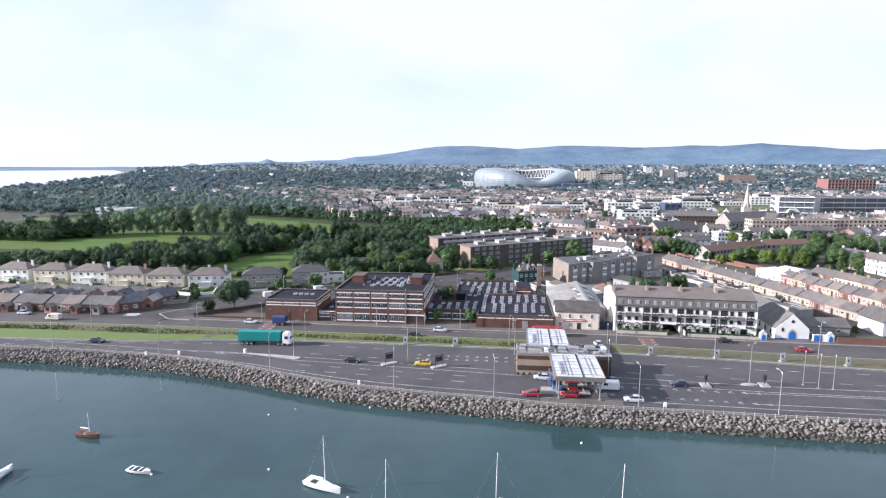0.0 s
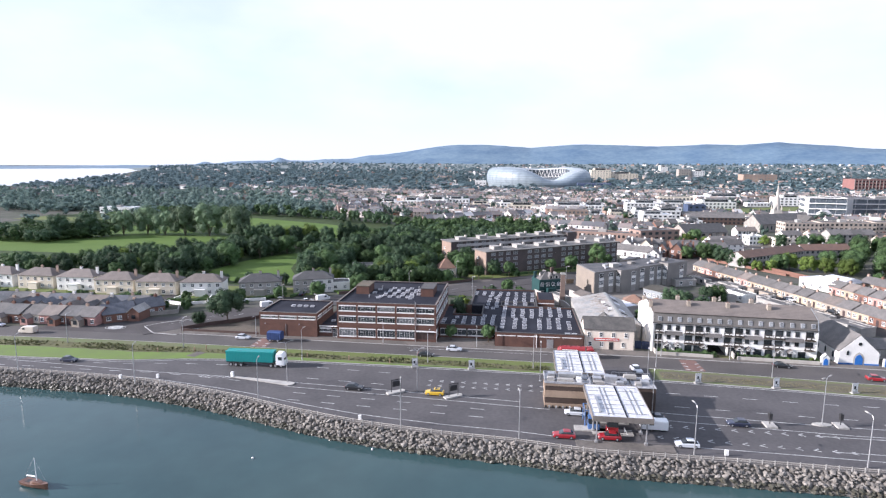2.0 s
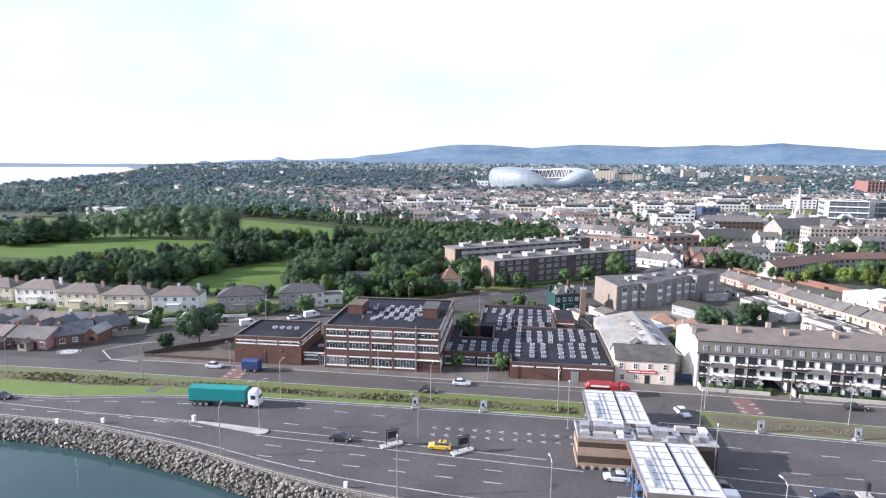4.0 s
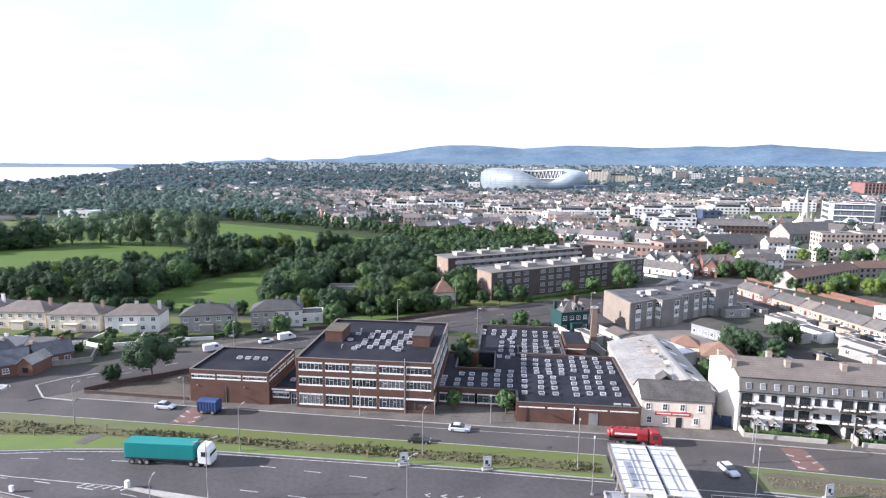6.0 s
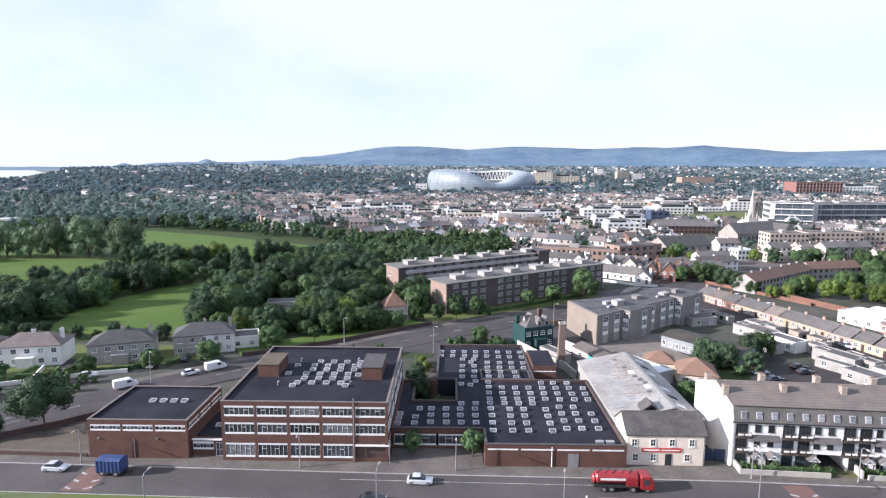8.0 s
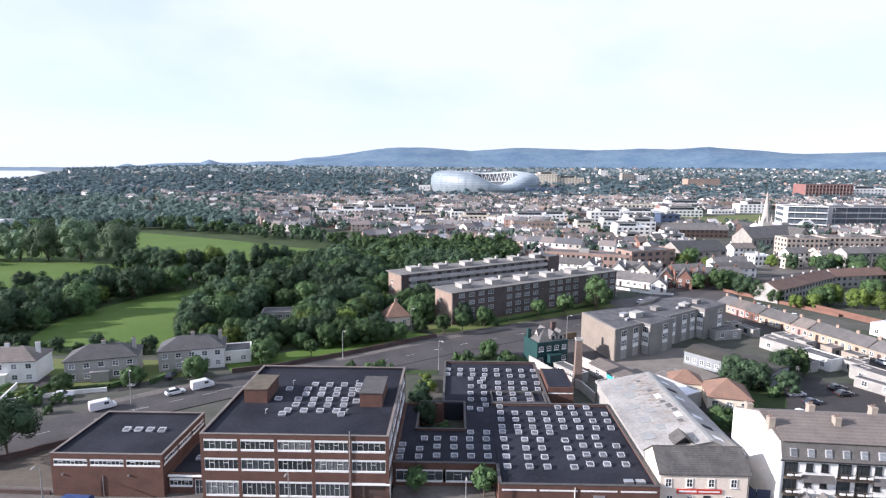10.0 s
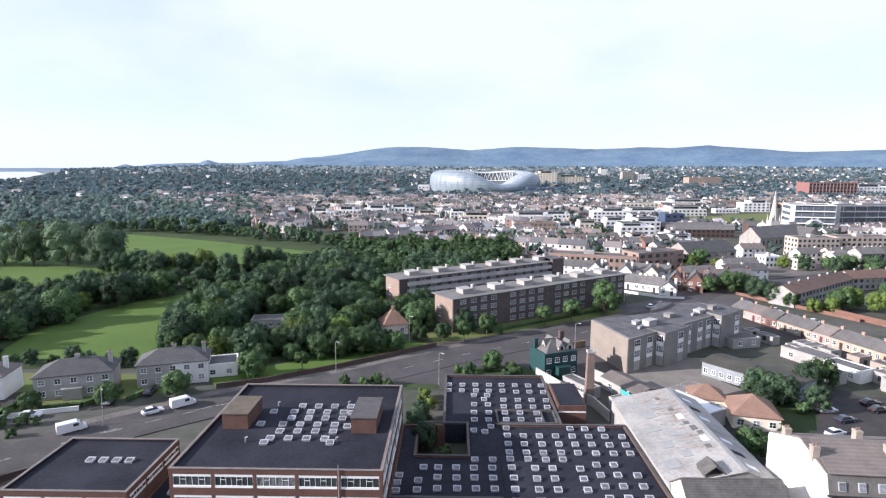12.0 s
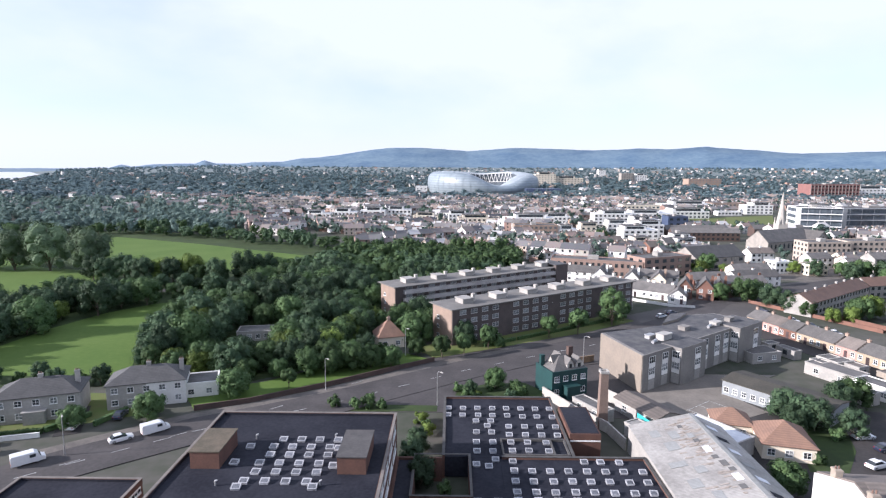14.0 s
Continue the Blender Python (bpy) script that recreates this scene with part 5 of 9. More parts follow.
for x0, y0, w, d, h in ((0.5, 0.7, 1.5, 1.0, 0.8), (2.6, 0.6, 3.4, 1.1, 0.6), (6.6, 0.7, 1.0, 1.2, 0.9), (3.2, 4.6, 2.4, 1.0, 0.7), (6.6, 4.5, 1.6, 1.1, 0.8)):
    Shape().box(x0, y0, 5.4, x0 + w, y0 + d, 5.4 + h).box(x0 + 0.1, y0 + 0.1, 5.4 + h, x0 + w - 0.1, y0 + d - 0.1, 5.46 + h).make("roof_plant", (WHITE, METAL, GREY_RENDER)[int(x0 * 10) % 3], office2)
Shape().tube((0.5, 2.2, 5.65), (9.0, 2.3, 5.65), 0.12, n=6).tube((2.4, 0.5, 5.6), (2.4, 5.8, 5.6), 0.1, n=6).make("pipe", DARK_METAL, office2)
Shape().box(3.0, 2.6, 5.4, 7.8, 3.9, 6.5).make("roof_plant", METAL, office2, "grey roof plant casing")
Shape().box(0.8, 3.0, 5.4, 2.2, 4.6, 6.3).make("roof_plant", METAL, office2)
for i in range(13):
    Shape().box(0.1 + i * 0.72, -0.5, 0.03, 0.5 + i * 0.72, -0.2, 0.5).make("bollard", PAINT if i % 2 else DARK_METAL, office2)
rr = Shape().box(0, 0, 6.3, 9.4, 0.06, 6.36).box(0, 0, 5.9, 0.06, 0.06, 6.3)
for i in range(7):
    rr.box(i * 1.55, 0, 5.75, i * 1.55 + 0.05, 0.05, 6.3)
rr.make("roof_rail", METAL, office2)
block2 = thing("toll_block", pose(11.6, 142.2, 0), "low white-roofed plant block between the canopies", "plant block")
Shape().box(0, 0, 0, 13.2, 6.0, 4.9).make("wall", BROWN_PANEL, block2)
Shape().box(-0.1, -0.1, 4.9, 13.3, 6.1, 5.05).make("roof", ROOF_PALE, block2)
for x0, y0, w, d, h in ((0.5, 0.4, 2.2, 0.9, 0.6), (5.2, 0.5, 1.6, 1.0, 0.7), (7.4, 4.3, 2.6, 1.0, 0.9), (9.2, 0.6, 1.2, 1.4, 0.5), (1.0, 4.4, 3.4, 1.0, 0.7), (11.4, 3.8, 1.2, 1.6, 0.8)):
    Shape().box(x0, y0, 5.05, x0 + w, y0 + d, 5.05 + h).box(x0 + 0.1, y0 + 0.1, 5.05 + h, x0 + w - 0.1, y0 + d - 0.1, 5.1 + h).make("roof_plant", (WHITE, METAL, GREY_RENDER)[int(x0 * 10) % 3], block2)
Shape().tube((0.4, 3.8, 5.25), (12.8, 3.7, 5.25), 0.12, n=6).tube((8.3, 0.4, 5.2), (8.3, 4.2, 5.2), 0.1, n=6).make("pipe", DARK_METAL, block2)
for x0, w, h in ((0.6, 1.8, 0.9), (3.0, 2.6, 1.3), (6.4, 1.2, 0.7), (10.6, 1.6, 0.6)):
    Shape().box(x0, 1.8, 5.05, x0 + w, 3.4, 5.05 + h).make("roof_plant", METAL, block2)
rr = Shape().box(5, 5.8, 6.0, 13.1, 5.86, 6.06)
for i in range(6):
    rr.box(5 + i * 1.6, 5.8, 5.05, 5.05 + i * 1.6, 5.85, 6.0)
rr.make("roof_rail", METAL, block2)
for i, (bx0, by0, mat) in enumerate(((13.2, 130.6, RED_PAINT), (13.2, 135.6, RED_PAINT), (8.4, 150.5, WHITE), (8.4, 155.0, WHITE), (9.9, 131.6, BLUE_STEEL))):
    booth = thing("toll_booth", pose(bx0, by0, 0), "small glazed toll booth on a concrete island", "toll booth", "toll booths")
    Shape().box(-2.6, -0.6, 0.03, 5.0, 1.6, 0.25).make("island", CONCRETE, booth)
    Shape().box(0, 0, 0.25, 2.2, 1.2, 1.3).box(-0.05, -0.05, 2.4, 2.25, 1.25, 2.7).make("body", mat, booth)
    Shape().box(0.05, 0.05, 1.3, 2.15, 1.15, 2.4).make("glazing", GLASS, booth)
    Shape().tube((3.4, 0.5, 0.25), (3.4, 0.5, 1.2), 0.09).tube((3.4, 0.5, 1.1), (3.4, -2.4, 1.15), 0.04).make("barrier", WHITE, booth)
frame_blue = thing("lane_gantry", pose(9.4, 133.0, 0), "blue steel lattice frame beside the toll lane", "gantry")
fs = Shape()
for px, py in ((0, 0), (1.2, 0), (0, 3.5), (1.2, 3.5)):
    fs.tube((px, py, 0.03), (px, py, 3.4), 0.08, n=6)
fs.tube((0, 0, 3.4), (1.2, 0, 3.4), 0.07, n=6).tube((0, 3.5, 3.4), (1.2, 3.5, 3.4), 0.07, n=6).tube((0, 0, 3.4), (0, 3.5, 3.4), 0.07, n=6).tube((1.2, 0, 3.4), (1.2, 3.5, 3.4), 0.07, n=6).tube((0, 0, 0.2), (1.2, 0, 3.2), 0.05, n=6).tube((0, 3.5, 0.2), (0, 0, 3.2), 0.05, n=6)
fs.make("frame", BLUE_STEEL, frame_blue)
sheet("pavement_toll", [(7.0, 123.9), (24.5, 124.2), (24.5, 127.0), (7.0, 127.0)], 0.18, PAVING, "pale concrete apron by the toll canopy", "pavement", 0.2)

# ---- street furniture ----


def lamp_post(x, y, h=9.6, arms=1, turn=0):
    ob = thing("street_lamp", pose(x, y, 0, 0, 0, turn), "tall grey street lamp with " + ("two curved arms" if arms == 2 else "one curved arm"), "street lamp", "street lamps")
    def pole():
        s = Shape().tube((0, 0, 0), (0, 0, 1.3), 0.14, 0.12).tube((0, 0, 1.3), (0, 0, h - 0.5), 0.1, 0.065)
        return s.mesh("pole", METAL)

    def arm():
        return Shape().tube((0, 0, h - 0.5), (0.35, 0, h - 0.12), 0.05, n=6).tube((0.35, 0, h - 0.12), (1.2, 0, h), 0.045, n=6).mesh("arm", METAL)

    def head():
        s = Shape().slab([(-0.14, -0.05), (0.14, -0.05), (0.1, 0.1), (-0.1, 0.1)], 0, 0.75)
        return s.mesh("lantern", CONCRETE)
    part("pole", shared(("pole", h), pole), ob)
    for i in range(arms):
        a = part("arm", shared(("arm", h), arm), ob, pose(0, 0, 0, 0, 0, 180 * i))
        part("lantern", shared("lantern", head), a, pose(1.1, 0, h - 0.02))
    return ob


for x, y in ((-125, 145.8), (-92, 142.6), (-59.3, 136.9), (-26.4, 128.8), (-3.4, 126.0), (27.4, 124.2), (55.5, 123.4), (84, 123.3)):
    lamp_post(x, y, 9.4, 1, 100)
for x, y in ((56.1, 139.8), (-57.0, 147.4), (-26.0, 146.0)):
    lamp_post(x, y, 10.0, 2, 40)
for x, y in ((-59, 162.5), (-26.4, 164.7), (0.3, 163.2), (31.2, 169.6), (57, 165), (82, 161), (-95, 168), (-130, 168)):
    lamp_post(x, y, 8.6, 1, 80)
for x, y in ((-79.8, 180.6), (-41.5, 179.8), (-14.8, 179.4), (34.4, 178.0), (51.5, 177.2), (90, 176.0)):
    lamp_post(x, y, 6.5, 1, -90)
for x, y in ((-46.5, 249), (-14.5, 288), (-30, 274), (-20.5, 241), (14, 306), (48, 328), (-86.5, 217.5), (88, 352), (17, 268)):
    lamp_post(x, y, 8.0, 1, -50)
for x, y, h in ((68.7, 141.1, 8.0), (71.2, 139.3, 8.0), (74.2, 138.9, 8.0), (1.7, 156.2, 9.5), (26.2, 156.4, 9.0), (23.8, 140.5, 9.5)):
    p = thing("pole", pose(x, y, 0), "plain tall grey metal pole", "pole")
    Shape().tube((0, 0, 0), (0, 0, h), 0.09, 0.06).box(-0.25, -0.25, 0, 0.25, 0.25, 0.12).make("shaft", METAL, p)
    Shape().tube((0, 0, h), (0, 0, h + 0.35), 0.12, 0.1).make("finial", WHITE, p)
for x, y, turn in ((-29.1, 161.2, -30), (-14.9, 161.6, -30), (38.4, 159.4, -28), (55.3, 158.6, -28), (71.5, 157.6, -28), (86.7, 155.8, -28)):
    b = thing("advert_board", pose(x, y, 0, 0, 0, turn + 48), "free-standing white advert board on a concrete foot", "advert board", "advert boards")
    Shape().box(-0.9, -0.45, 0.1, 0.9, 0.45, 0.4).make("foot", CONCRETE, b)
    Shape().box(-0.75, -0.12, 0.4, 0.75, 0.12, 2.5).make("frame", METAL, b)
    Shape().box(-0.64, -0.14, 0.7, 0.64, -0.122, 2.4).make("poster", WHITE, b)
    Shape().box(-0.4, -0.155, 1.2, 0.1, -0.142, 1.9).box(0.0, -0.155, 0.85, 0.45, -0.142, 1.1).make("printed_panel", DARK_METAL, b)
    Shape().box(-0.64, 0.122, 0.7, 0.64, 0.14, 2.4).make("poster", DARK_METAL, b)
for x, y, turn, wide in ((-30.6, 144.9, 35, 1), (-17.6, 144.2, 35, 1), (45.7, 138.2, 0, 0), (59.4, 139.6, 0, 0)):
    g = thing("lane_sign", pose(x, y, 0, 0, 0, turn), "dark lane sign frame on a white concrete island", "lane sign", "lane signs")
    Shape().prism([(-2.2, -0.7), (1.8, -0.7), (2.2, 0), (1.8, 0.7), (-2.2, 0.7)] if wide else [(-1.0, -1.3), (1.0, -1.3), (1.0, 1.3), (-1.0, 1.3)], 0.03, 0.35).make("island", CONCRETE, g)
    fr = Shape().box(-1.2, -0.06, 0.35, -1.05, 0.06, 3.2).box(1.05, -0.06, 0.35, 1.2, 0.06, 3.2).box(-1.05, -0.06, 3.0, 1.05, 0.06, 3.2) if wide else Shape().tube((0, 0, 0.35), (0, 0, 2.9), 0.09)
    fr.make("frame", DARK_METAL, g)
    (Shape().box(-0.9, -0.05, 1.5, 0.9, 0.05, 2.8) if wide else Shape().box(-0.28, -0.35, 1.4, 0.28, 0.35, 2.7)).make("panel", DARK_METAL, g)
island = thing("traffic_island", pose(-63.5, 147.9, 0, 0, 0, -9.3), "long pale concrete traffic island with rounded end", "traffic island", kind="structure")
Shape().prism([(-8.5, -0.25), (7.6, -1.1), (8.4, -0.8), (8.6, 0), (8.3, 0.8), (7.6, 1.0), (-8.5, 0.25)], 0.0, 0.24).make("kerb", CONCRETE, island)
Shape().box(-8.3, -0.3, 0.24, -7.7, 0.3, 1.3).make("keep_sign", WHITE, island)
Shape().prism([(-1.9 * math.cos(i * 0.628) + 0, 0.8 * math.sin(i * 0.628)) for i in range(10)], 0.03, 0.25).make("island", CONCRETE, thing("traffic_island", pose(56.1, 139.8, 0), "small oval concrete island round a lamp", "traffic island", kind="structure"))
for x, y in ((-97, 144.5), (-35, 130.2), (-88.5, 146), (33.0, 124.6)):
    sg = thing("small_sign", pose(x, y, 0), "small white roadside sign box", "sign")
    Shape().box(-0.3, -0.2, 0.14, 0.3, 0.2, 1.1).make("panel", WHITE, sg)

# ---- vehicles ----


def wheel_mesh(r, w):
    return Shape().tube((0, -w / 2, 0), (0, w / 2, 0), r, n=14).mesh("tyre", RUBBER), Shape().tube((0, -w / 2 - 0.012, 0), (0, w / 2 + 0.012, 0), r * 0.58, n=10).mesh("rim", METAL)


WHEEL = wheel_mesh(0.31, 0.2)
BIG_WHEEL = wheel_mesh(0.5, 0.3)


def wheel(parent, x, y, big=False):
    tyre, rim = BIG_WHEEL if big else WHEEL
    t = part("tyre", tyre, parent, pose(x, y, 0.5 if big else 0.31))
    part("rim", rim, t)


CAR_PAINT = {}


def paint(rgb):
    if rgb not in CAR_PAINT:
        CAR_PAINT[rgb] = surface("car paint", rgb, tuple(c * 0.9 for c in rgb), 0.3, size=3, bump=0, clear=0.7)
    return CAR_PAINT[rgb]


LAMP_WHITE = surface("lamp lens", (0.7, 0.7, 0.7), rough=0.15, bump=0)
LAMP_RED = surface("tail lens", (0.4, 0.03, 0.02), rough=0.2, bump=0)


def loft(sections):
    """A body from cross-sections (x, half width, z low, z high), rounded at the top edges."""
    s, n = Shape(), 8
    pts = []
    for x, hw, z0, z1 in sections:
        k = min(0.16, (z1 - z0) * 0.3)
        pts += [(x, -hw, z0), (x, hw, z0), (x, hw, z1 - k), (x, hw * 0.94, z1 - k * 0.3), (x, hw * 0.8, z1), (x, -hw * 0.8, z1), (x, -hw * 0.94, z1 - k * 0.3), (x, -hw, z1 - k)]
    m = len(sections)
    faces = [tuple(range(n - 1, -1, -1)), tuple(range((m - 1) * n, m * n))]
    for i in range(m - 1):
        faces += [(i * n + j, i * n + (j + 1) % n, (i + 1) * n + (j + 1) % n, (i + 1) * n + j) for j in range(n)]
    return s.add(pts, [f[::-1] for f in faces])


def car(name, x, y, turn, rgb, label, van=False, z=0.03):
    ob = thing(name, pose(x, y, z, 0, 0, turn), label, "van" if van else "car")
    mat = paint(rgb)
    if van:
        loft([(-2.5, 0.88, 0.35, 1.95), (-2.4, 0.93, 0.3, 2.1), (0.9, 0.93, 0.3, 2.1), (1.5, 0.9, 0.3, 1.75), (1.75, 0.9, 0.3, 1.2), (2.45, 0.84, 0.32, 1.0), (2.55, 0.75, 0.4, 0.8)]).make("body", mat, ob)
        loft([(1.02, 0.8, 1.25, 2.02), (1.56, 0.8, 1.22, 1.7), (1.86, 0.78, 1.12, 1.2)]).make("windscreen", GLASS, ob)
        Shape().box(0.2, -0.945, 1.2, 1.1, 0.945, 1.75).make("side_window", GLASS, ob)
        ends = (2.5, -2.52)
    else:
        loft([(-2.1, 0.74, 0.38, 0.75), (-2.0, 0.83, 0.28, 0.88), (-1.2, 0.86, 0.24, 0.95), (0.8, 0.86, 0.24, 0.93), (1.8, 0.82, 0.26, 0.78), (2.1, 0.72, 0.36, 0.62)]).make("body", mat, ob)
        loft([(-1.75, 0.66, 0.85, 0.96), (-1.25, 0.72, 0.86, 1.36), (0.1, 0.72, 0.86, 1.4), (0.95, 0.74, 0.84, 0.95)]).make("cabin_glass", GLASS, ob)
        loft([(-1.2, 0.6, 1.34, 1.42), (-0.9, 0.64, 1.36, 1.46), (0.0, 0.64, 1.36, 1.46), (0.15, 0.58, 1.34, 1.4)]).make("roof", mat, ob)
        ends = (2.06, -2.08)
    for wx in (-1.3, 1.35):
        for wy in (-0.76, 0.76):
            wheel(ob, wx, wy)
    for wy in (-0.6, 0.6):
        Shape().box(ends[0] - 0.1, wy - 0.15, 0.58, ends[0] + 0.02, wy + 0.15, 0.72).make("headlight", LAMP_WHITE, ob)
        Shape().box(ends[1] - 0.02, wy - 0.12, 0.62, ends[1] + 0.1, wy + 0.12, 0.82).make("tail_light", LAMP_RED, ob)
    Shape().box(ends[0] - 0.06, -0.25, 0.42, ends[0] + 0.035, 0.25, 0.53).make("number_plate", WHITE, ob)
    return ob


SILVER, BLACK, NAVY, WHITE_C, RED_C = (0.55, 0.57, 0.6), (0.015, 0.016, 0.018), (0.02, 0.025, 0.05), (0.78, 0.78, 0.78), (0.3, 0.016, 0.022)
for x, y, turn, rgb, label in ((-40.4, 145.6, -4, BLACK, "black hatchback queueing on the harbour road"), (5.0, 128.0, 180, RED_C, "red saloon on the harbour road"),
                               (39.5, 137.4, 180, NAVY, "dark blue car leaving the toll"), (27.0, 127.2, 180, SILVER, "silver hatchback approaching the toll"),
                               (23.6, 137.6, 180, NAVY, "dark blue car in the shade of the canopy"), (13.4, 128.4, 180, RED_C, "red car under the toll canopy"), (8.0, 138.4, 178, SILVER, "silver car leaving the toll canopy"),
                               (25.7, 165.8, -75, SILVER, "silver hatchback turning between the roads"), (-20.7, 175.6, -2, SILVER, "silver hatchback parked before the factory"), (-27.7, 169.9, -2, BLACK, "black car waiting at the verge"),
                               (-82.6, 178.2, -2, SILVER, "pale silver car parked by the workshop"), (62.8, 173.4, -4, BLACK, "black estate car on the side road"), (81.2, 166.9, -5, RED_C, "dark red car on the side road"),
                               (-118.0, 154.0, 0, NAVY, "dark blue car on the harbour road"), (-164, 180.5, 0, SILVER, "silver car parked by the bungalows"), (-188, 180, 0, NAVY, "dark car by the bungalows"),
                               (-79.6, 223.2, 42, WHITE_C, "white saloon parked on the back road"), (-103.5, 220.5, 20, WHITE_C, "pale car in a driveway"), (-80.5, 235.5, 80, SILVER, "silver car in a driveway"), (-85.5, 233.5, 95, NAVY, "dark car in a driveway"),
                               
                               (25, 314, 35, WHITE_C, "pale car parked along the back road"), (5, 299.5, 38, SILVER, "silver car parked along the back road"), (60, 322, 30, NAVY, "dark car on the back road"),
                               (-160, 212, 10, WHITE_C, "white car parked by the houses"), (-136, 214, 15, NAVY, "dark car parked by the houses"), (104, 232, -70, BLACK, "dark car on the terrace street"), (61.8, 227.7, 8, SILVER, "silver hatchback in the car park"), (62.6, 222.9, 14, NAVY, "dark blue car in the car park"), (56.5, 216.6, 20, WHITE_C, "white car in the car park"), (73.6, 231.7, 12, BLACK, "black car in the car park"), (72.9, 228.0, 12, BLACK, "black car in the car park"), (54.7, 316.9, 30, SILVER, "silver car waiting at the junction"), (94.6, 327, -62, NAVY, "dark car parked along the terrace street"), (97.4, 313.2, -66, SILVER, "silver car parked along the terrace street"), (99.5, 306.5, -68, BLACK, "dark car parked along the terrace street"), (101.8, 298, -70, WHITE_C, "white car parked along the terrace street"), (-92, 228.5, 100, WHITE_C, "white car in a driveway"), (98, 250, -70, SILVER, "silver car on the terrace street")):
    car("car", x, y, turn, rgb, label, z=0.17 if y > 200 and x < 60 else 0.05)
for x, y, turn, rgb, label in ((-91.0, 214.6, 42, WHITE_C, "white panel van parked on the back road"), (-75.0, 227.0, 42, WHITE_C, "white panel van parked on the back road"),
                               (22.6, 133.6, 180, WHITE_C, "white van beside the toll canopy"), (-149, 175.4, 180, (0.62, 0.55, 0.46), "white and orange van by the verge")):
    car("van", x, y, turn, rgb, label, True, 0.17 if y > 200 else 0.05)
pickup = car("pickup", -21.9, 145.0, 180, (0.6, 0.38, 0.03), "yellow recovery pickup at the lane island")
Shape().box(-0.5, -0.6, 1.44, -0.2, 0.6, 1.6).make("light_bar", DARK_METAL, pickup)

TEAL = surface("teal container paint", (0.02, 0.3, 0.28), (0.02, 0.24, 0.23), 0.45, size=3, bump=0)
lorry = thing("container_lorry", pose(-76.5, 157.2, 0.03, 0, 0, 2), "white lorry pulling a long teal shipping container", "lorry")
trailer = Shape().box(0, -1.1, 1.0, 12.6, 1.1, 1.3).make("trailer", DARK_METAL, lorry)
cont = Shape().box(0, -1.2, 1.32, 12.2, 1.2, 3.95).make("container", TEAL, lorry, "ribbed teal steel container")
RIB = Shape().box(-0.09, -1.25, 1.45, 0.09, -1.203, 3.8).mesh("rib", TEAL)
RIBN = Shape().box(-0.09, 1.203, 1.45, 0.09, 1.25, 3.8).mesh("rib", TEAL)
RIBT = Shape().box(-0.09, -1.1, 3.953, 0.09, 1.1, 3.99).mesh("rib", TEAL)
for i in range(30):
    for me in (RIB, RIBN, RIBT):
        part("rib", me, cont, pose(0.3 + i * 0.4, 0, 0))
Shape().walls(-0.04, -1.27, 12.24, 1.27, 3.85, 4.0, 0.12).make("rim", TEAL, cont)
loft([(12.9, 1.22, 0.9, 3.3), (13.1, 1.25, 0.8, 3.75), (14.4, 1.25, 0.7, 3.7), (14.95, 1.2, 0.6, 2.9), (15.1, 1.15, 0.6, 1.6)]).make("cab", paint((0.8, 0.8, 0.8)), lorry, "white lorry cab")
loft([(14.45, 1.1, 2.3, 3.3), (14.9, 1.12, 2.1, 2.95), (15.06, 1.1, 2.0, 2.2)]).make("windscreen", GLASS, lorry)
Shape().box(13.5, -1.27, 2.0, 14.5, 1.27, 2.85).make("side_window", GLASS, lorry)
for wx in (1.2, 2.5, 3.8, 11.6, 12.7, 14.2):
    for wy in (-1.0, 1.0):
        wheel(lorry, wx, wy, True)
for wy in (-0.85, 0.85):
    Shape().box(15.05, wy - 0.2, 0.8, 15.16, wy + 0.2, 1.05).make("headlight", LAMP_WHITE, lorry)

tanker = thing("tanker_lorry", pose(7.2, 174.6, 0.04, 0, 0, -1), "red jetting tanker lorry with hoses and pipes", "lorry")
Shape().box(0, -1.0, 0.8, 9.6, 1.0, 1.1).make("chassis", DARK_METAL, tanker)
Shape().tube((0.6, 0, 2.1), (6.9, 0, 2.1), 1.0, n=16).tube((0.3, 0, 2.1), (0.6, 0, 2.1), 0.7, 1.0, n=16).make("tank", RED_PAINT, tanker, "red round tank")
Shape().box(1.0, -1.02, 2.0, 5.0, -0.97, 2.35).make("writing", WHITE, tanker)
loft([(7.3, 1.2, 0.8, 2.7), (7.5, 1.22, 0.7, 2.9), (8.8, 1.22, 0.6, 2.9), (9.4, 1.18, 0.55, 2.2), (9.55, 1.1, 0.55, 1.3)]).make("cab", RED_PAINT, tanker, "red lorry cab")
loft([(8.85, 1.08, 1.75, 2.6), (9.38, 1.1, 1.55, 2.15), (9.5, 1.05, 1.5, 1.6)]).make("windscreen", GLASS, tanker)
Shape().box(7.8, -1.24, 1.5, 8.7, 1.24, 2.3).make("side_window", GLASS, tanker)
for i in range(5):
    Shape().tube((0.4 + i * 1.3, -0.5, 3.05), (1.4 + i * 1.2, 0.45, 3.1), 0.09, n=6).make("hose", RED_PAINT if i % 2 else DARK_METAL, tanker)
Shape().tube((0.1, 0, 1.9), (-0.2, 0, 1.9), 0.8, 0.5, n=14).make("hose_reel", RED_PAINT, tanker)
Shape().box(5.2, -1.15, 1.1, 6.9, 1.15, 1.9).make("locker", RED_PAINT, tanker)
for wx in (1.6, 2.8, 6.2, 8.5):
    for wy in (-0.95, 0.95):
        wheel(tanker, wx, wy, True)

BLUE_BIN = surface("blue container paint", (0.04, 0.075, 0.2), (0.025, 0.045, 0.12), 0.5, size=1.5, bump=0)
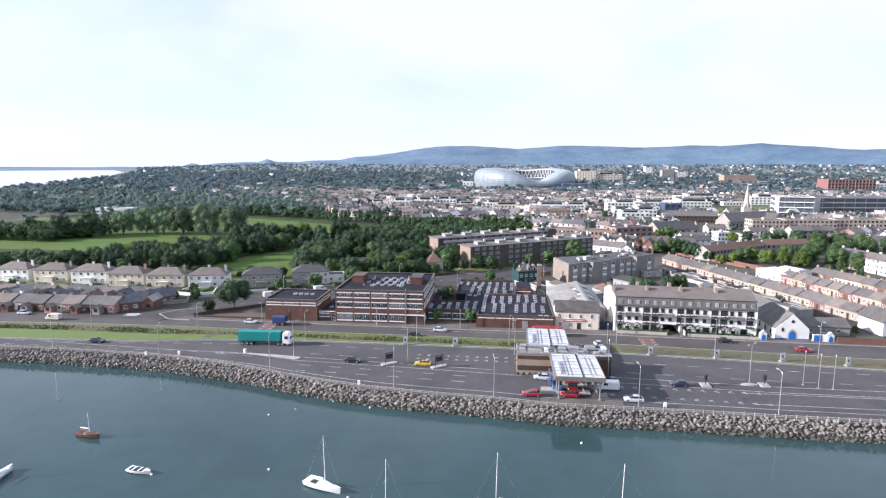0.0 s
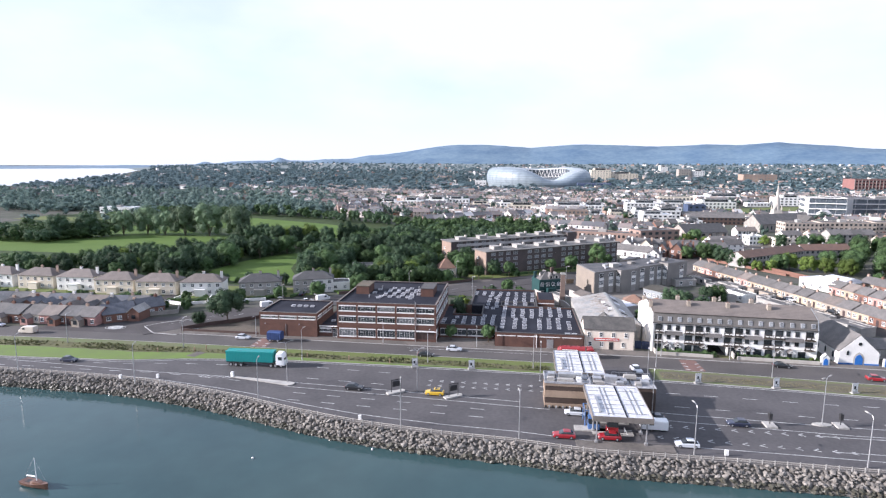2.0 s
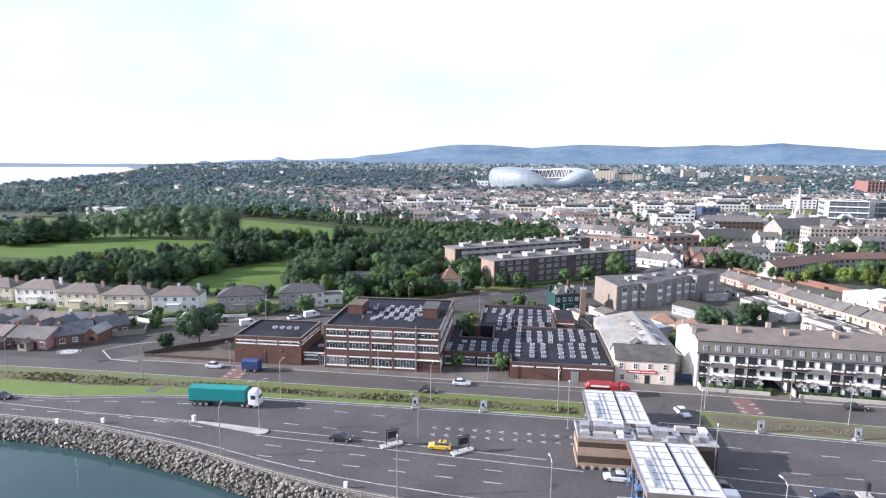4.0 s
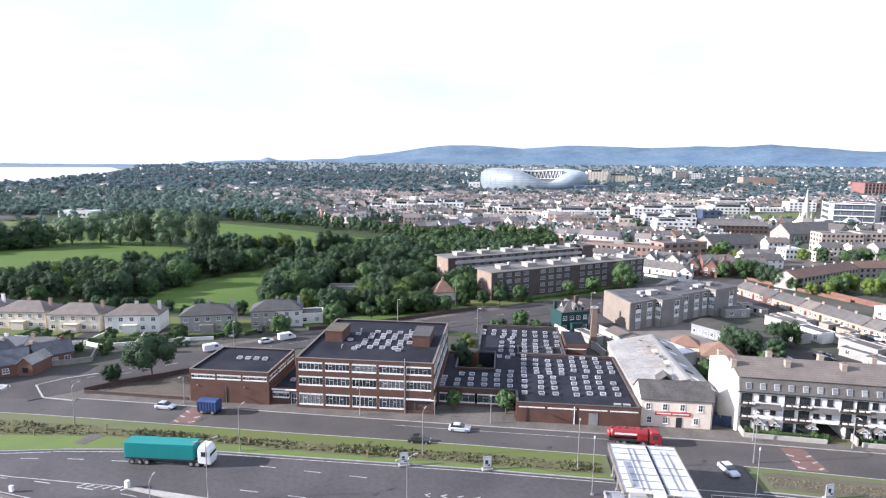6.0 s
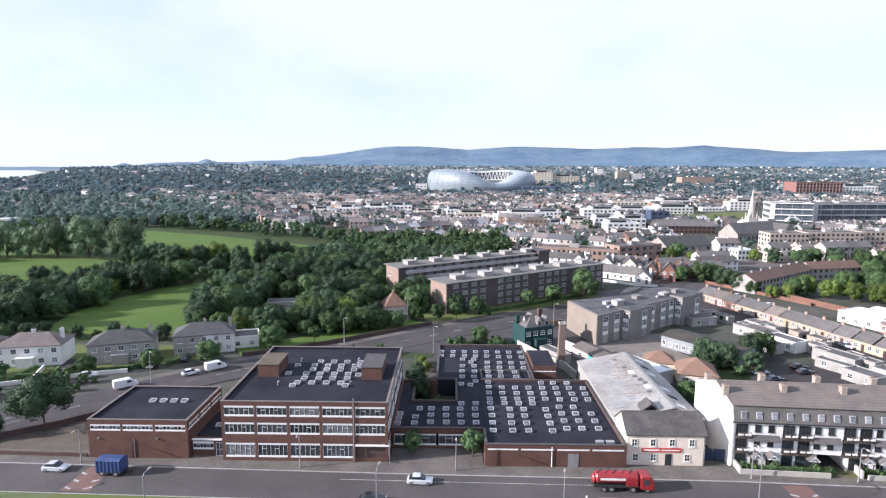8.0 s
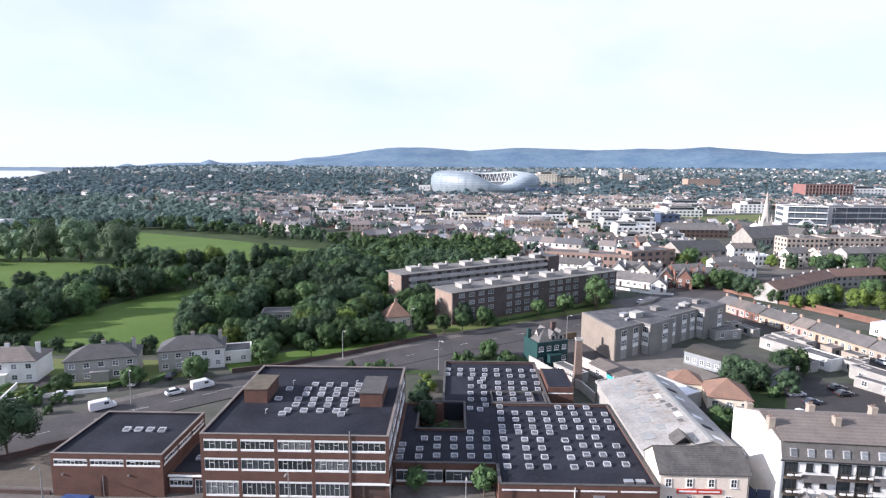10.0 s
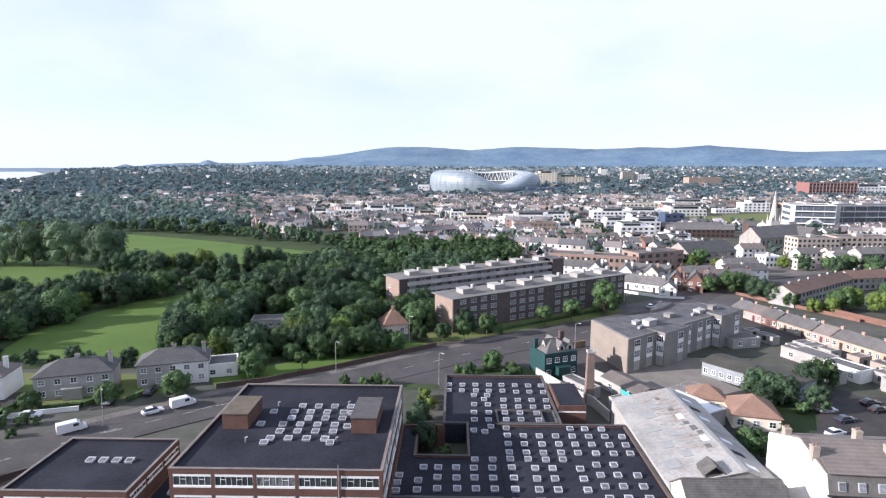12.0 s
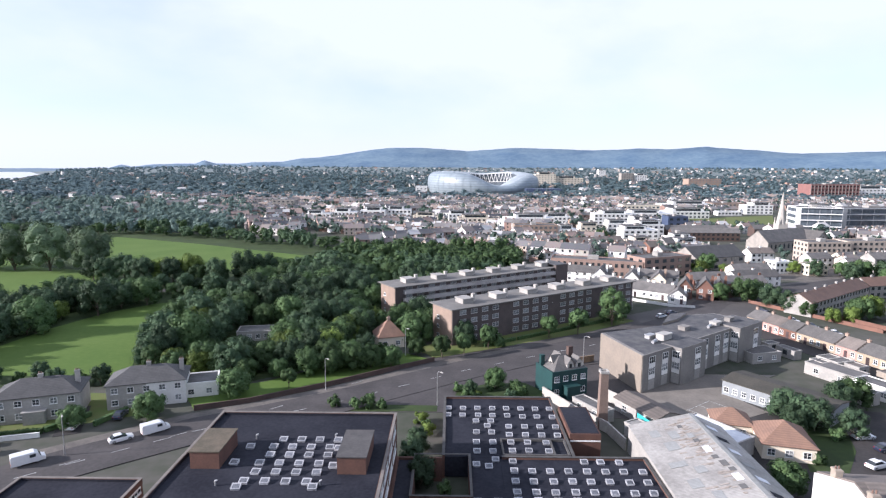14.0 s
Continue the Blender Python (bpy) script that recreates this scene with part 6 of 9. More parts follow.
bin_ = thing("blue_container", pose(-72.4, 177.4, 0.04, 0, 0, -3), "ribbed blue steel container on a trailer by the kerb", "container")
Shape().box(-2.2, -1.1, 0.5, 2.0, 1.1, 0.7).box(2.0, -0.15, 0.5, 3.4, 0.15, 0.65).make("trailer", DARK_METAL, bin_)
bb = Shape().box(-2.2, -1.15, 0.72, 2.0, 1.15, 2.7).make("box", BLUE_BIN, bin_)
for i in range(7):
    Shape().box(-2.1 + i * 0.65, -1.23, 0.75, -1.95 + i * 0.65, -1.153, 2.7).make("rib", BLUE_BIN, bb)
Shape().slab([(-1.2, 2.7), (1.2, 2.7), (0.6, 3.0), (-0.6, 3.0)], -2.1, 1.9).make("lid", BLUE_BIN, bin_)
for wx in (-1.3, 1.1):
    for wy in (-0.95, 0.95):
        wheel(bin_, wx, wy, True)

# ---- boats ----
HULL = surface("white gelcoat", (0.82, 0.82, 0.8), (0.74, 0.74, 0.72), 0.3, size=2, bump=0)


def hull_shape(L, B, depth, sheer=0.25, z=0.0):
    s, m, n = Shape(), 9, 5
    pts = []
    for i in range(m):
        u = i / (m - 1)
        hw = B / 2 * (math.sin(math.pi * min(1, 0.34 + u * 0.66)) ** 0.75 if u < 1 else 0.02)
        zz = z + depth + sheer * (2 * u - 0.7) ** 2
        x = (u - 0.5) * L
        pts += [(x, -hw, zz), (x * 0.97, -hw * 0.85, z + depth * 0.3), (x * 0.9, 0, z - 0.35), (x * 0.97, hw * 0.85, z + depth * 0.3), (x, hw, zz)]
    faces = [(0, 4, 3, 2, 1)]
    for i in range(m - 1):
        faces += [(i * n + j, i * n + j + 1, (i + 1) * n + j + 1, (i + 1) * n + j) for j in range(n - 1)]
        faces.append((i * n + 4, i * n, (i + 1) * n, (i + 1) * n + 4))
    return s.add(pts, faces)


def yacht(x, y, turn, L=7.4, hull=HULL, mast=9.5, label="white sailing yacht with bare mast on a mooring"):
    b = thing("sailing_yacht", pose(x, y, WATER_Z, 0, 0, turn), label, "boat", "moored boats")
    hull_shape(L, L * 0.31, 0.75).make("hull", hull, b)
    loft([(-L * 0.12, L * 0.09, 0.7, 1.05), (0, L * 0.1, 0.7, 1.2), (L * 0.2, L * 0.07, 0.75, 1.1), (L * 0.3, L * 0.03, 0.8, 0.95)]).make("cabin", hull, b)
    Shape().box(-L * 0.34, -L * 0.07, 0.76, -L * 0.16, L * 0.07, 0.82).make("cockpit", DARK_METAL, b)
    mm = Shape().tube((L * 0.06, 0, 0.9), (L * 0.04, 0, mast), 0.07, 0.045, 8).make("mast", WHITE, b)
    Shape().tube((L * 0.05, -0.7, mast * 0.62), (L * 0.05, 0.7, mast * 0.62), 0.025, n=5).make("spreader", METAL, mm)
    Shape().tube((L * 0.05, 0, 1.75), (-L * 0.36, 0, 1.65), 0.05, n=6).tube((L * 0.0, 0, 1.85), (-L * 0.33, 0, 1.75), 0.12, 0.08, n=8).make("boom", WHITE, b)
    Shape().tube((L * 0.48, 0, 1.0), (L * 0.05, 0, mast * 0.95), 0.012, n=4).tube((-L * 0.48, 0, 1.0), (L * 0.04, 0, mast), 0.012, n=4).make("stay", METAL, b)
    return b


yacht(-31.5, 91.2, -22)
yacht(-19.1, 84.6, 160)
yacht(-2.0, 88.4, 170, 8.0)
yacht(17.7, 89.4, 165, 7.6, mast=8.2)
yacht(-88.6, 88.2, 90, 6.5)
VARNISH = surface("varnished brown hull", (0.16, 0.08, 0.05), (0.1, 0.052, 0.036), 0.4, size=1)
yacht(-83.8, 104.4, -12, 5.8, VARNISH, 5.2, "small brown wooden sailing boat with furled sail on a mooring")
dinghy = thing("rowing_boat", pose(-65.4, 92.8, WATER_Z, 0, 0, -10), "open white rowing boat on a mooring", "boat", "moored boats")
hull_shape(4.8, 1.8, 0.5, 0.2).make("hull", HULL, dinghy)
loft([(-1.9, 0.55, 0.5, 0.62), (0.0, 0.72, 0.5, 0.6), (1.3, 0.4, 0.55, 0.66)]).make("inside", DARK_METAL, dinghy)
for x in (-1.2, 0.0, 1.0):
    Shape().box(x, -0.65, 0.6, x + 0.28, 0.65, 0.7).make("thwart", HULL, dinghy)
for x, y in ((-43.0, 96.0), (-31, 124), (-26.6, 88.8), (-52, 118), (-62.8, 92.2), (14, 112)):
    bu = thing("mooring_buoy", pose(x, y, WATER_Z), "small round white mooring buoy", "buoy", "mooring buoys")
    Shape().tube((0, 0, -0.1), (0, 0, 0.18), 0.2, 0.22, 10).tube((0, 0, 0.18), (0, 0, 0.32), 0.22, 0.08, 10).make("float", WHITE, bu)
    Shape().tube((0, 0, 0.32), (0, 0, 0.45), 0.03, n=5).make("ring", METAL, bu)

# posts and a slab crossing on the verge
for x, y in ((-99.8, 163.5), (-90.4, 165.6), (-88.0, 167.3), (-69.5, 164.2), (-58.5, 165.0), (-47, 164.2), (-36, 163.2)):
    post = thing("timber_post", pose(x, y, 0.15), "weathered timber post standing in the verge", "post", "verge posts")
    Shape().box(-0.12, -0.12, 0, 0.12, 0.12, 1.1).box(-0.16, -0.16, 1.1, 0.16, 0.16, 1.18).make("post", WOOD, post)
sheet("verge_crossing", [(-90.6, 161.6), (-88.0, 161.2), (-86.8, 164.6), (-89.4, 165.6)], 0.21, PAVING, "pale concrete slab crossing the verge", "path")

# ---- houses ----


def house(name, x, y, turn, w, d, eave, rise, wall, roof, label, category="house", style="gable", axis="x", storeys=2, cols=3, frame_mat=WHITE, stacks=((0.2, 0.5), (0.8, 0.5)), door_mat=None, group="", z=0.0, panes=True):
    """A house with its front along x at the origin, facing -y."""
    h = thing(name, pose(x, y, z, 0, 0, turn), label, category, group)
    if style == "gable":
        Shape().gable_walls(0, 0, w, d, eave, rise, axis).make("wall", wall, h)
        Shape().gable(0, 0, w, d, eave + 0.03, rise, axis).make("roof", roof, h)
    elif style == "hip":
        Shape().box(0, 0, 0, w, d, eave).make("wall", wall, h)
        Shape().hip(0, 0, w, d, eave + 0.15, rise).make("roof", roof, h)
    else:
        Shape().box(0, 0, 0, w, d, eave).make("wall", wall, h)
        Shape().walls(-0.05, -0.05, w + 0.05, d + 0.05, eave, eave + 0.3, 0.3).make("parapet", wall, h)
        Shape().box(0.2, 0.2, eave, w - 0.2, d - 0.2, eave + 0.12).make("roof", roof, h)
    for u, v in stacks:
        top = eave + (rise if style != "flat" else 0) + 0.9
        chimney(h, w * u, d * v, eave + 0.2, top, 0.9, 0.6, wall if wall in (RENDERED, GREY_RENDER, TEAL_PAINT) else RED_BRICK if wall in (RED_BRICK, DARK_BRICK) else TAN_BRICK, (2 if w > 8 else 1) if panes else 0)
    step = w / cols
    ww = min(1.3, step * 0.55)
    for f in range(storeys):
        for c in range(cols):
            zz = 0.85 + f * (eave / storeys)
            hh = 1.25
            xx = step * (c + 0.5) - ww / 2
            if f == 0 and c == cols // 2 and door_mat:
                door(h, xx + ww / 2 - 0.48, -0.01, mat=door_mat)
                continue
            if panes:
                window(h, round(xx, 2), -0.02, zz, round(ww, 2), hh, 0, 2, 2, CURTAIN_GLASS if (c + f) % 3 == 1 else GLASS, frame_mat)
            else:
                part("window", shared(("fw", round(ww, 1)), lambda: Shape().box(0, -0.05, 0, round(ww, 1), 0.05, 1.25).mesh("window", GLASS)), h, pose(xx, -0.01, zz))
    return h


DARK_DOOR = surface("painted door", (0.07, 0.045, 0.045), rough=0.5, size=1, bump=0, vary=0.6)
semis = [(-222, 231.5, 0, RENDERED, BROWN_SLATE, "white"), (-203.5, 231, 0, CREAM, BROWN_SLATE, "cream"), (-185.5, 230, 3, RENDERED, BROWN_SLATE, "white"), (-166.5, 226.5, 4, CREAM, BROWN_SLATE, "cream"),
         (-148.6, 225.5, 6, CREAM, BROWN_SLATE, "cream"), (-130.8, 226.2, 12, RENDERED, BROWN_SLATE, "white"), (-108.4, 228.6, 20, GREY_RENDER, DARK_SLATE, "grey"), (-90.2, 236.8, 18, GREY_RENDER, DARK_SLATE, "grey")]
for x, y, turn, wall, roof, tint in semis:
    h = house("semi_detached_house", x, y, turn, 15.4, 8.6, 5.2, 2.6, wall, roof, "pair of " + tint + " rendered semi-detached houses with hipped roof", style="hip", cols=5, stacks=((0.5, 0.5), (0.93, 0.5)), door_mat=DARK_DOOR, group="houses by the park")
    Shape().box(5.6, -1.5, 0, 9.4, -0.03, 2.5).box(5.4, -1.7, 2.5, 9.6, 0.1, 2.7).make("porch", wall, h)
    if x == -90.2:
        Shape().box(7.7, -0.012, 0, 15.412, 8.612, 5.18).make("wall", RENDERED, h, "white rendered half")
house("house_extension", -77.2, 243.2, 18, 7.5, 7.0, 3.2, 0.8, RENDERED, FELT_GREY, "white flat-roofed extension beside the houses", "extension", "flat", storeys=1, cols=2, stacks=())

for i in range(8):
    x = -186 + i * 6.5
    wall = (RED_BRICK, PINK, RENDERED, RED_BRICK, CREAM, PINK, RED_BRICK, PINK)[i]
    house("brick_cottage", x, 185.2 - (0.4 if i % 2 else 0), -2, 6.3, 9, 2.9, 2.1, wall, (SLATE, BROWN_SLATE, SLATE, FELT_GREY, SLATE, BROWN_SLATE, FELT_GREY, SLATE)[i], "single-storey terraced cottage in painted brick", "cottage", storeys=1, cols=3, stacks=((0.05, 0.5),), door_mat=DARK_DOOR, group="cottages by the verge")
house("brick_cottage", -133.4, 187.2, 40, 9, 8, 2.9, 2.4, RED_BRICK, BLUE_SLATE, "corner brick cottage with slate roof", "cottage", storeys=1, cols=3, stacks=((0.2, 0.5),), group="cottages by the verge")
house("brick_cottage", -127.2, 196.0, 48, 8, 8, 2.9, 2.4, RED_BRICK, BLUE_SLATE, "corner brick cottage with slate roof", "cottage", storeys=1, cols=3, stacks=((0.8, 0.5),), group="cottages by the verge")
for i in range(9):
    x = -196 + i * 7.4
    wall = (CREAM, RENDERED, GREY_RENDER, RENDERED)[i % 4]
    house("back_cottage", x, 201.5 + (i % 3) * 0.5, 3, 7.0, 7.5, 2.8, 1.9, wall, (BROWN_SLATE, BLUE_SLATE, FELT_GREY)[i % 3], "low rear cottage with patched roof", "cottage", storeys=1, cols=2, stacks=((0.1, 0.5),), group="cottages behind the verge")


def wall_run(name, pts, h, mat, label, t=0.25, z=0.0):
    """A garden wall along points: one part a stretch."""
    ob = thing(name, pose(*pts[0], z), label, "wall")
    ox, oy = pts[0]
    for (ax, ay), (bx_, by_) in zip(pts, pts[1:]):
        length, turn = math.hypot(bx_ - ax, by_ - ay), math.degrees(math.atan2(by_ - ay, bx_ - ax))
        Shape().box(0, -t / 2, 0, length, t / 2, h).box(-0.05, -t / 2 - 0.05, h, length + 0.05, t / 2 + 0.05, h + 0.1).make("wall", mat, ob, m=pose(ax - ox, ay - oy, 0, 0, 0, turn))
    return ob


wall_run("brick_wall", [(-104.8, 183.4), (-80, 182.6)], 0.7, DARK_BRICK, "low dark brick wall before the trees")
wall_run("brick_wall", [(-105.2, 183.8), (-99.5, 189.8), (-93.5, 194.4), (-84, 202.8)], 1.1, DARK_BRICK, "low dark brick wall along the corner")
wall_run("garden_wall", [(-122, 214), (-112, 218), (-104, 222), (-96, 224.5)], 0.9, RENDERED, "low white garden wall")
wall_run("garden_wall", [(-114.5, 216), (-118, 226)], 1.1, RENDERED, "low white garden wall")
wall_run("garden_wall", [(-220, 214), (-170, 211), (-157, 209.6), (-136, 212.6)], 1.0, CREAM, "pale garden wall along the houses")
wall_run("brick_wall", [(-72, 237.2), (-61.6, 241.6), (-47, 251.2), (-33.6, 261.4), (-22, 270)], 1.1, DARK_BRICK, "dark stone park wall along the back road")
wall_run("stone_wall", [(-128.6, 196.5), (-122.7, 199.5), (-117.6, 202.6), (-121, 209)], 1.3, STONE, "rough grey stone wall round the corner cottage")
wall_run("red_wall", [(-135.5, 190), (-132.5, 191.2), (-128.5, 193)], 1.7, RED_BRICK, "red painted yard wall of the corner cottage")
wall_run("garden_wall", [(-134.2, 213.4), (-129.8, 215)], 1.1, RENDERED, "short white garden wall by a gateway")
wall_run("garden_wall", [(-128, 214.6), (-119.8, 212.1)], 1.1, RENDERED, "short white garden wall by a gateway")
wall_run("driveway_wall", [(-129.4, 215.4), (-129.4, 227)], 0.9, RENDERED, "long low white driveway wall")
wall_run("white_wall", [(3.2, 247), (8, 237), (13, 229), (14.5, 222)], 2.2, PALE_STONE, "weathered pale lane wall behind the factory")
wall_run("white_wall", [(16.5, 246), (22, 236), (27, 227)], 2.6, PALE_STONE, "weathered pale yard wall behind the shed")
wall_run("timber_fence", [(13.5, 268), (20.5, 271)], 1.8, WOOD, "warm timber fence beside the flats")
rng = random.Random(6)
for i in range(15):
    x = -190 + i * 4.4 + rng.uniform(-0.8, 0.8)
    house("cottage_wing", x, 191 + rng.uniform(0, 4), rng.choice((-3, 0, 4)), rng.uniform(3.4, 4.6), rng.uniform(5, 7.5), rng.uniform(2.7, 3.8), rng.uniform(1.3, 2.0), (RED_BRICK, GREY_RENDER, BEIGE, PINK, RED_BRICK)[i % 5], (BLUE_SLATE, BLUE_SLATE, SHEETING, BROWN_SLATE, FELT_GREY, BLUE_SLATE)[i % 6], "small gabled rear wing of the cottages", "cottage wing", axis="y", storeys=1, cols=1, stacks=((0.5, 0.8),) if i % 2 else (), panes=False)
for i in range(6):
    x = -184 + i * 8.6 + rng.uniform(-1, 1)
    house("cottage_porch", x, 182.6, -2, 2.6, 2.4, 2.2, 0.9, (PINK, RED_BRICK, BEIGE)[i % 3], BROWN_SLATE, "gabled front porch of the cottages", "porch", axis="y", storeys=1, cols=1, stacks=(), panes=False)
rng = random.Random(8)
for i in range(34):
    x, y = rng.uniform(-202, -136), rng.uniform(194, 211)
    house("yard_outbuilding", x, y, rng.choice((0, 3, 90)), rng.uniform(2.5, 5), rng.uniform(2.5, 4.5), rng.uniform(2.0, 2.7), 0.5, (RENDERED, GREY_RENDER, CREAM, RED_BRICK)[i % 4], (FELT_GREY, SLATE, SHEETING, BROWN_SLATE)[i % 4], "small rear extension among the cottages", "outbuilding", "flat", storeys=1, cols=1, stacks=(), panes=False)
for i in range(22):
    u = rng.random()
    x, y = 66 + 34 * u + rng.uniform(-4, 6), 292 - 88 * u + rng.uniform(-4, 4)
    house("yard_outbuilding", x, y, -70 + rng.choice((0, 90)), rng.uniform(2.5, 6), rng.uniform(2.5, 4), rng.uniform(2.0, 2.8), 0.5, (BEIGE, PALE_STONE, GREY_RENDER)[i % 3], (FELT_GREY, SLATE, BROWN_SLATE, SLATE)[i % 4], "small yard outbuilding behind the terrace", "outbuilding", "flat", storeys=1, cols=1, stacks=(), panes=False)
for row, (ax, ay, bx_, by_) in enumerate(((104, 252, 120, 202), (126, 268, 146, 204), (146, 268, 164, 210), (160, 262, 178, 205))):
    for i in range(13):
        u = (i + rng.random() * 0.7) / 13
        x, y = ax + (bx_ - ax) * u + rng.uniform(-1.5, 1.5), ay + (by_ - ay) * u
        house("yard_outbuilding", x, y, -72 + rng.choice((0, 90)), rng.uniform(2.5, 5), rng.uniform(2.5, 3.6), rng.uniform(2.0, 2.8), 0.5, (BEIGE, RENDERED, GREY_RENDER, CREAM)[i % 4], (FELT_GREY, SLATE, SHEETING, SLATE)[i % 4], "small yard outbuilding behind the terrace", "outbuilding", "flat", storeys=1, cols=1, stacks=(), panes=False)
wall_run("brick_wall", [(112, 318), (120, 300), (126, 286)], 2.0, RED_BRICK, "red brick garden wall along the terrace")
wall_run("iron_fence", [(-19, 238.5), (2, 239)], 1.1, WHITE, "white railings behind the factory roof", 0.08)
house("lean_to_shed", 17.5, 240, -65, 12, 6, 2.8, 0.9, GREY_RENDER, BROWN_SLATE, "low brown-roofed shed in the lane", "shed", storeys=1, cols=2, stacks=())
TURQ = surface("turquoise sheeting", (0.06, 0.5, 0.5), rough=0.5, size=1)
tq = thing("turquoise_hoarding", pose(19.5, 231.3, 0, 0, 0, -73), "bright turquoise sheet hoarding", "hoarding")
Shape().box(0, 0, 1.6, 5.9, 0.15, 3.2).box(0, 0, 0, 0.15, 0.15, 1.6).box(5.75, 0, 0, 5.9, 0.15, 1.6).make("sheet", TURQ, tq)
for x, y, turn, w, d, h, mat in ((16, 228, -60, 10, 3.5, 2.6, SHEETING), (26, 228, -58, 12, 6, 3.2, FELT_WHITE), (8.5, 240.5, -60, 9, 3.2, 2.4, FELT_GREY)):
    house("yard_shed", x, y, turn, w, d, h, 0.5, GREY_RENDER, mat, "low flat shed behind the factory", "shed", "flat", storeys=1, cols=2, stacks=())

# teal corner pub
tp = house("teal_pub", 5.0, 245.4, 22, 9.2, 7.3, 5.9, 0.3, TEAL_PAINT, SLATE, "dark teal corner pub with jumbled slate roofs and white gables", "pub", "flat", storeys=2, cols=4, stacks=(), door_mat=DARK_DOOR)
Shape().hip(0.9, 0.7, 8.8, 6.8, 6.0, 2.6).make("attic_roof", SLATE, tp)
for x, y, turn, w, rise in ((1.9, 4.9, -90, 1.9, 1.5), (4.4, 0.9, 0, 1.7, 1.3), (6.6, 0.9, 0, 1.9, 1.4), (5.6, 6.4, 180, 2.4, 1.7)):
    dmr = Shape().gable_walls(0, 0, w, 2.6, 1.0, rise, "y").make("dormer", PALE_STONE, tp, "pale gabled dormer", pose(x, y, 6.2, 0, 0, turn))
    Shape().gable(0, 0, w, 2.6, 1.02, rise, "y", over=0.12, thick=0.1).make("dormer_roof", SLATE, dmr)
    Shape().box(w * 0.3, -0.05, 0.1, w * 0.7, 0.05, 1.1).make("window", GLASS, dmr)
chimney(tp, 0.6, 5.6, 5.9, 8.6, 1.0, 0.8, TEAL_PAINT, 0)
chimney(tp, 7.2, 4.4, 7.4, 10.2, 1.2, 0.9, DARK_BRICK, 0)
Shape().box(2.8, -1.9, 0, 6.2, -0.03, 2.9).box(2.6, -2.1, 2.9, 6.4, 0.05, 3.1).make("porch", TEAL_PAINT, tp)

# grey stepped flats
DECK_FELT = surface("patched roof felt", (0.108, 0.105, 0.103), (0.052, 0.053, 0.06), 0.85, size=2.6, grain=1.4)
FLAT_GREY = surface("weathered grey render", (0.235, 0.22, 0.2), (0.165, 0.156, 0.146), 0.88, size=3.5, grain=0.5)
# render of the sun-facing sides, the warm sunlight put into its colour
FLAT_SUNLIT = surface("render in sunlit tan tone", (0.245, 0.205, 0.165), (0.19, 0.162, 0.135), 0.88, size=3.5, grain=0.5)
GF_TURN = 37.4
gf = thing("grey_flats", pose(26.2, 249.3, 0, 0, 0, GF_TURN), "three-storey grey and beige flats with projecting window bays", "flats")


def flats_local(x, y):
    """A place in the plan, as seen from the front corner of the grey flats."""
    c, s_ = math.cos(radians(GF_TURN)), math.sin(radians(GF_TURN))
    return ((x - 26.2) * c + (y - 249.3) * s_, (y - 249.3) * c - (x - 26.2) * s_)


def flats_block(outline, h, name="block", wall=None):
    blk = Shape().prism(outline, 0, h).make(name, wall or FLAT_GREY, gf)
    cx, cy = sum(p[0] for p in outline) / len(outline), sum(p[1] for p in outline) / len(outline)
    out = lambda k: [(cx + (x - cx) * k, cy + (y - cy) * k) for x, y in outline]
    Shape().prism(out(1.006), h + 0.003, h + 0.22).make("parapet", FLAT_GREY, blk)
    Shape().prism(out(0.97), h + 0.1, h + 0.235).make("roof", DECK_FELT, blk, "dark patched felt roof")
    return blk


def bay_stack(u, v, turn, w=2.3):
    """A column of windows with white spandrels over a pale ground-floor panel."""
    m = pose(u, v, 0, 0, 0, turn)
    strip = Shape().box(0, -0.12, 0.25, w, -0.003, 2.7).make("ground_panel", GREY_RENDER, gf, "pale ground-floor panel", m)
    for z in (3.75, 6.5):
        Shape().box(0, -0.16, z - 0.95, w, -0.003, z - 0.05).make("spandrel", RENDERED, gf, "white spandrel panel", m)
        c, s_ = math.cos(radians(turn)), math.sin(radians(turn))
        window(gf, u + 0.03 * s_, v - 0.03 * c, z, w, 1.7, turn, 3, 2, GLASS if z > 5 else CURTAIN_GLASS, WHITE, False)
    return strip


main_block = flats_block([flats_local(*p) for p in ((26.2, 249.3), (67.0, 280.5), (59.5, 288.5), (45.2, 285.0), (39.6, 275.0), (21.3, 267.2))], 8.8)
Shape().prism([flats_local(*p) for p in ((26.0, 249.35), (26.15, 249.4), (21.25, 267.1), (21.05, 267.2))], 0, 8.9).make("end_wall", FLAT_SUNLIT, main_block, "rendered end wall in a sunlit tan tone")
flats_block([(11.6, -2.5), (22.5, -2.5), (22.5, 3), (11.6, 3)], 8.9)
flats_block([(39.0, -2.5), (51.2, -2.5), (51.2, 6), (39.0, 6)], 9.3)
flats_block([flats_local(*p) for p in ((39.9, 275.3), (45.5, 279.5), (50.5, 286.2), (45.4, 284.9))], 9.5, "rear_block", FLAT_SUNLIT)
for u in (2.4, 7.6, 25.4, 31.2, 35.6):
    bay_stack(u, 0.0, 0)
for u, v in ((17.6, -2.5), (46.6, -2.5)):
    bay_stack(u, v, 0)
for u in (11.6, 39.0):
    bay_stack(u, -0.15, -90, 2.0)
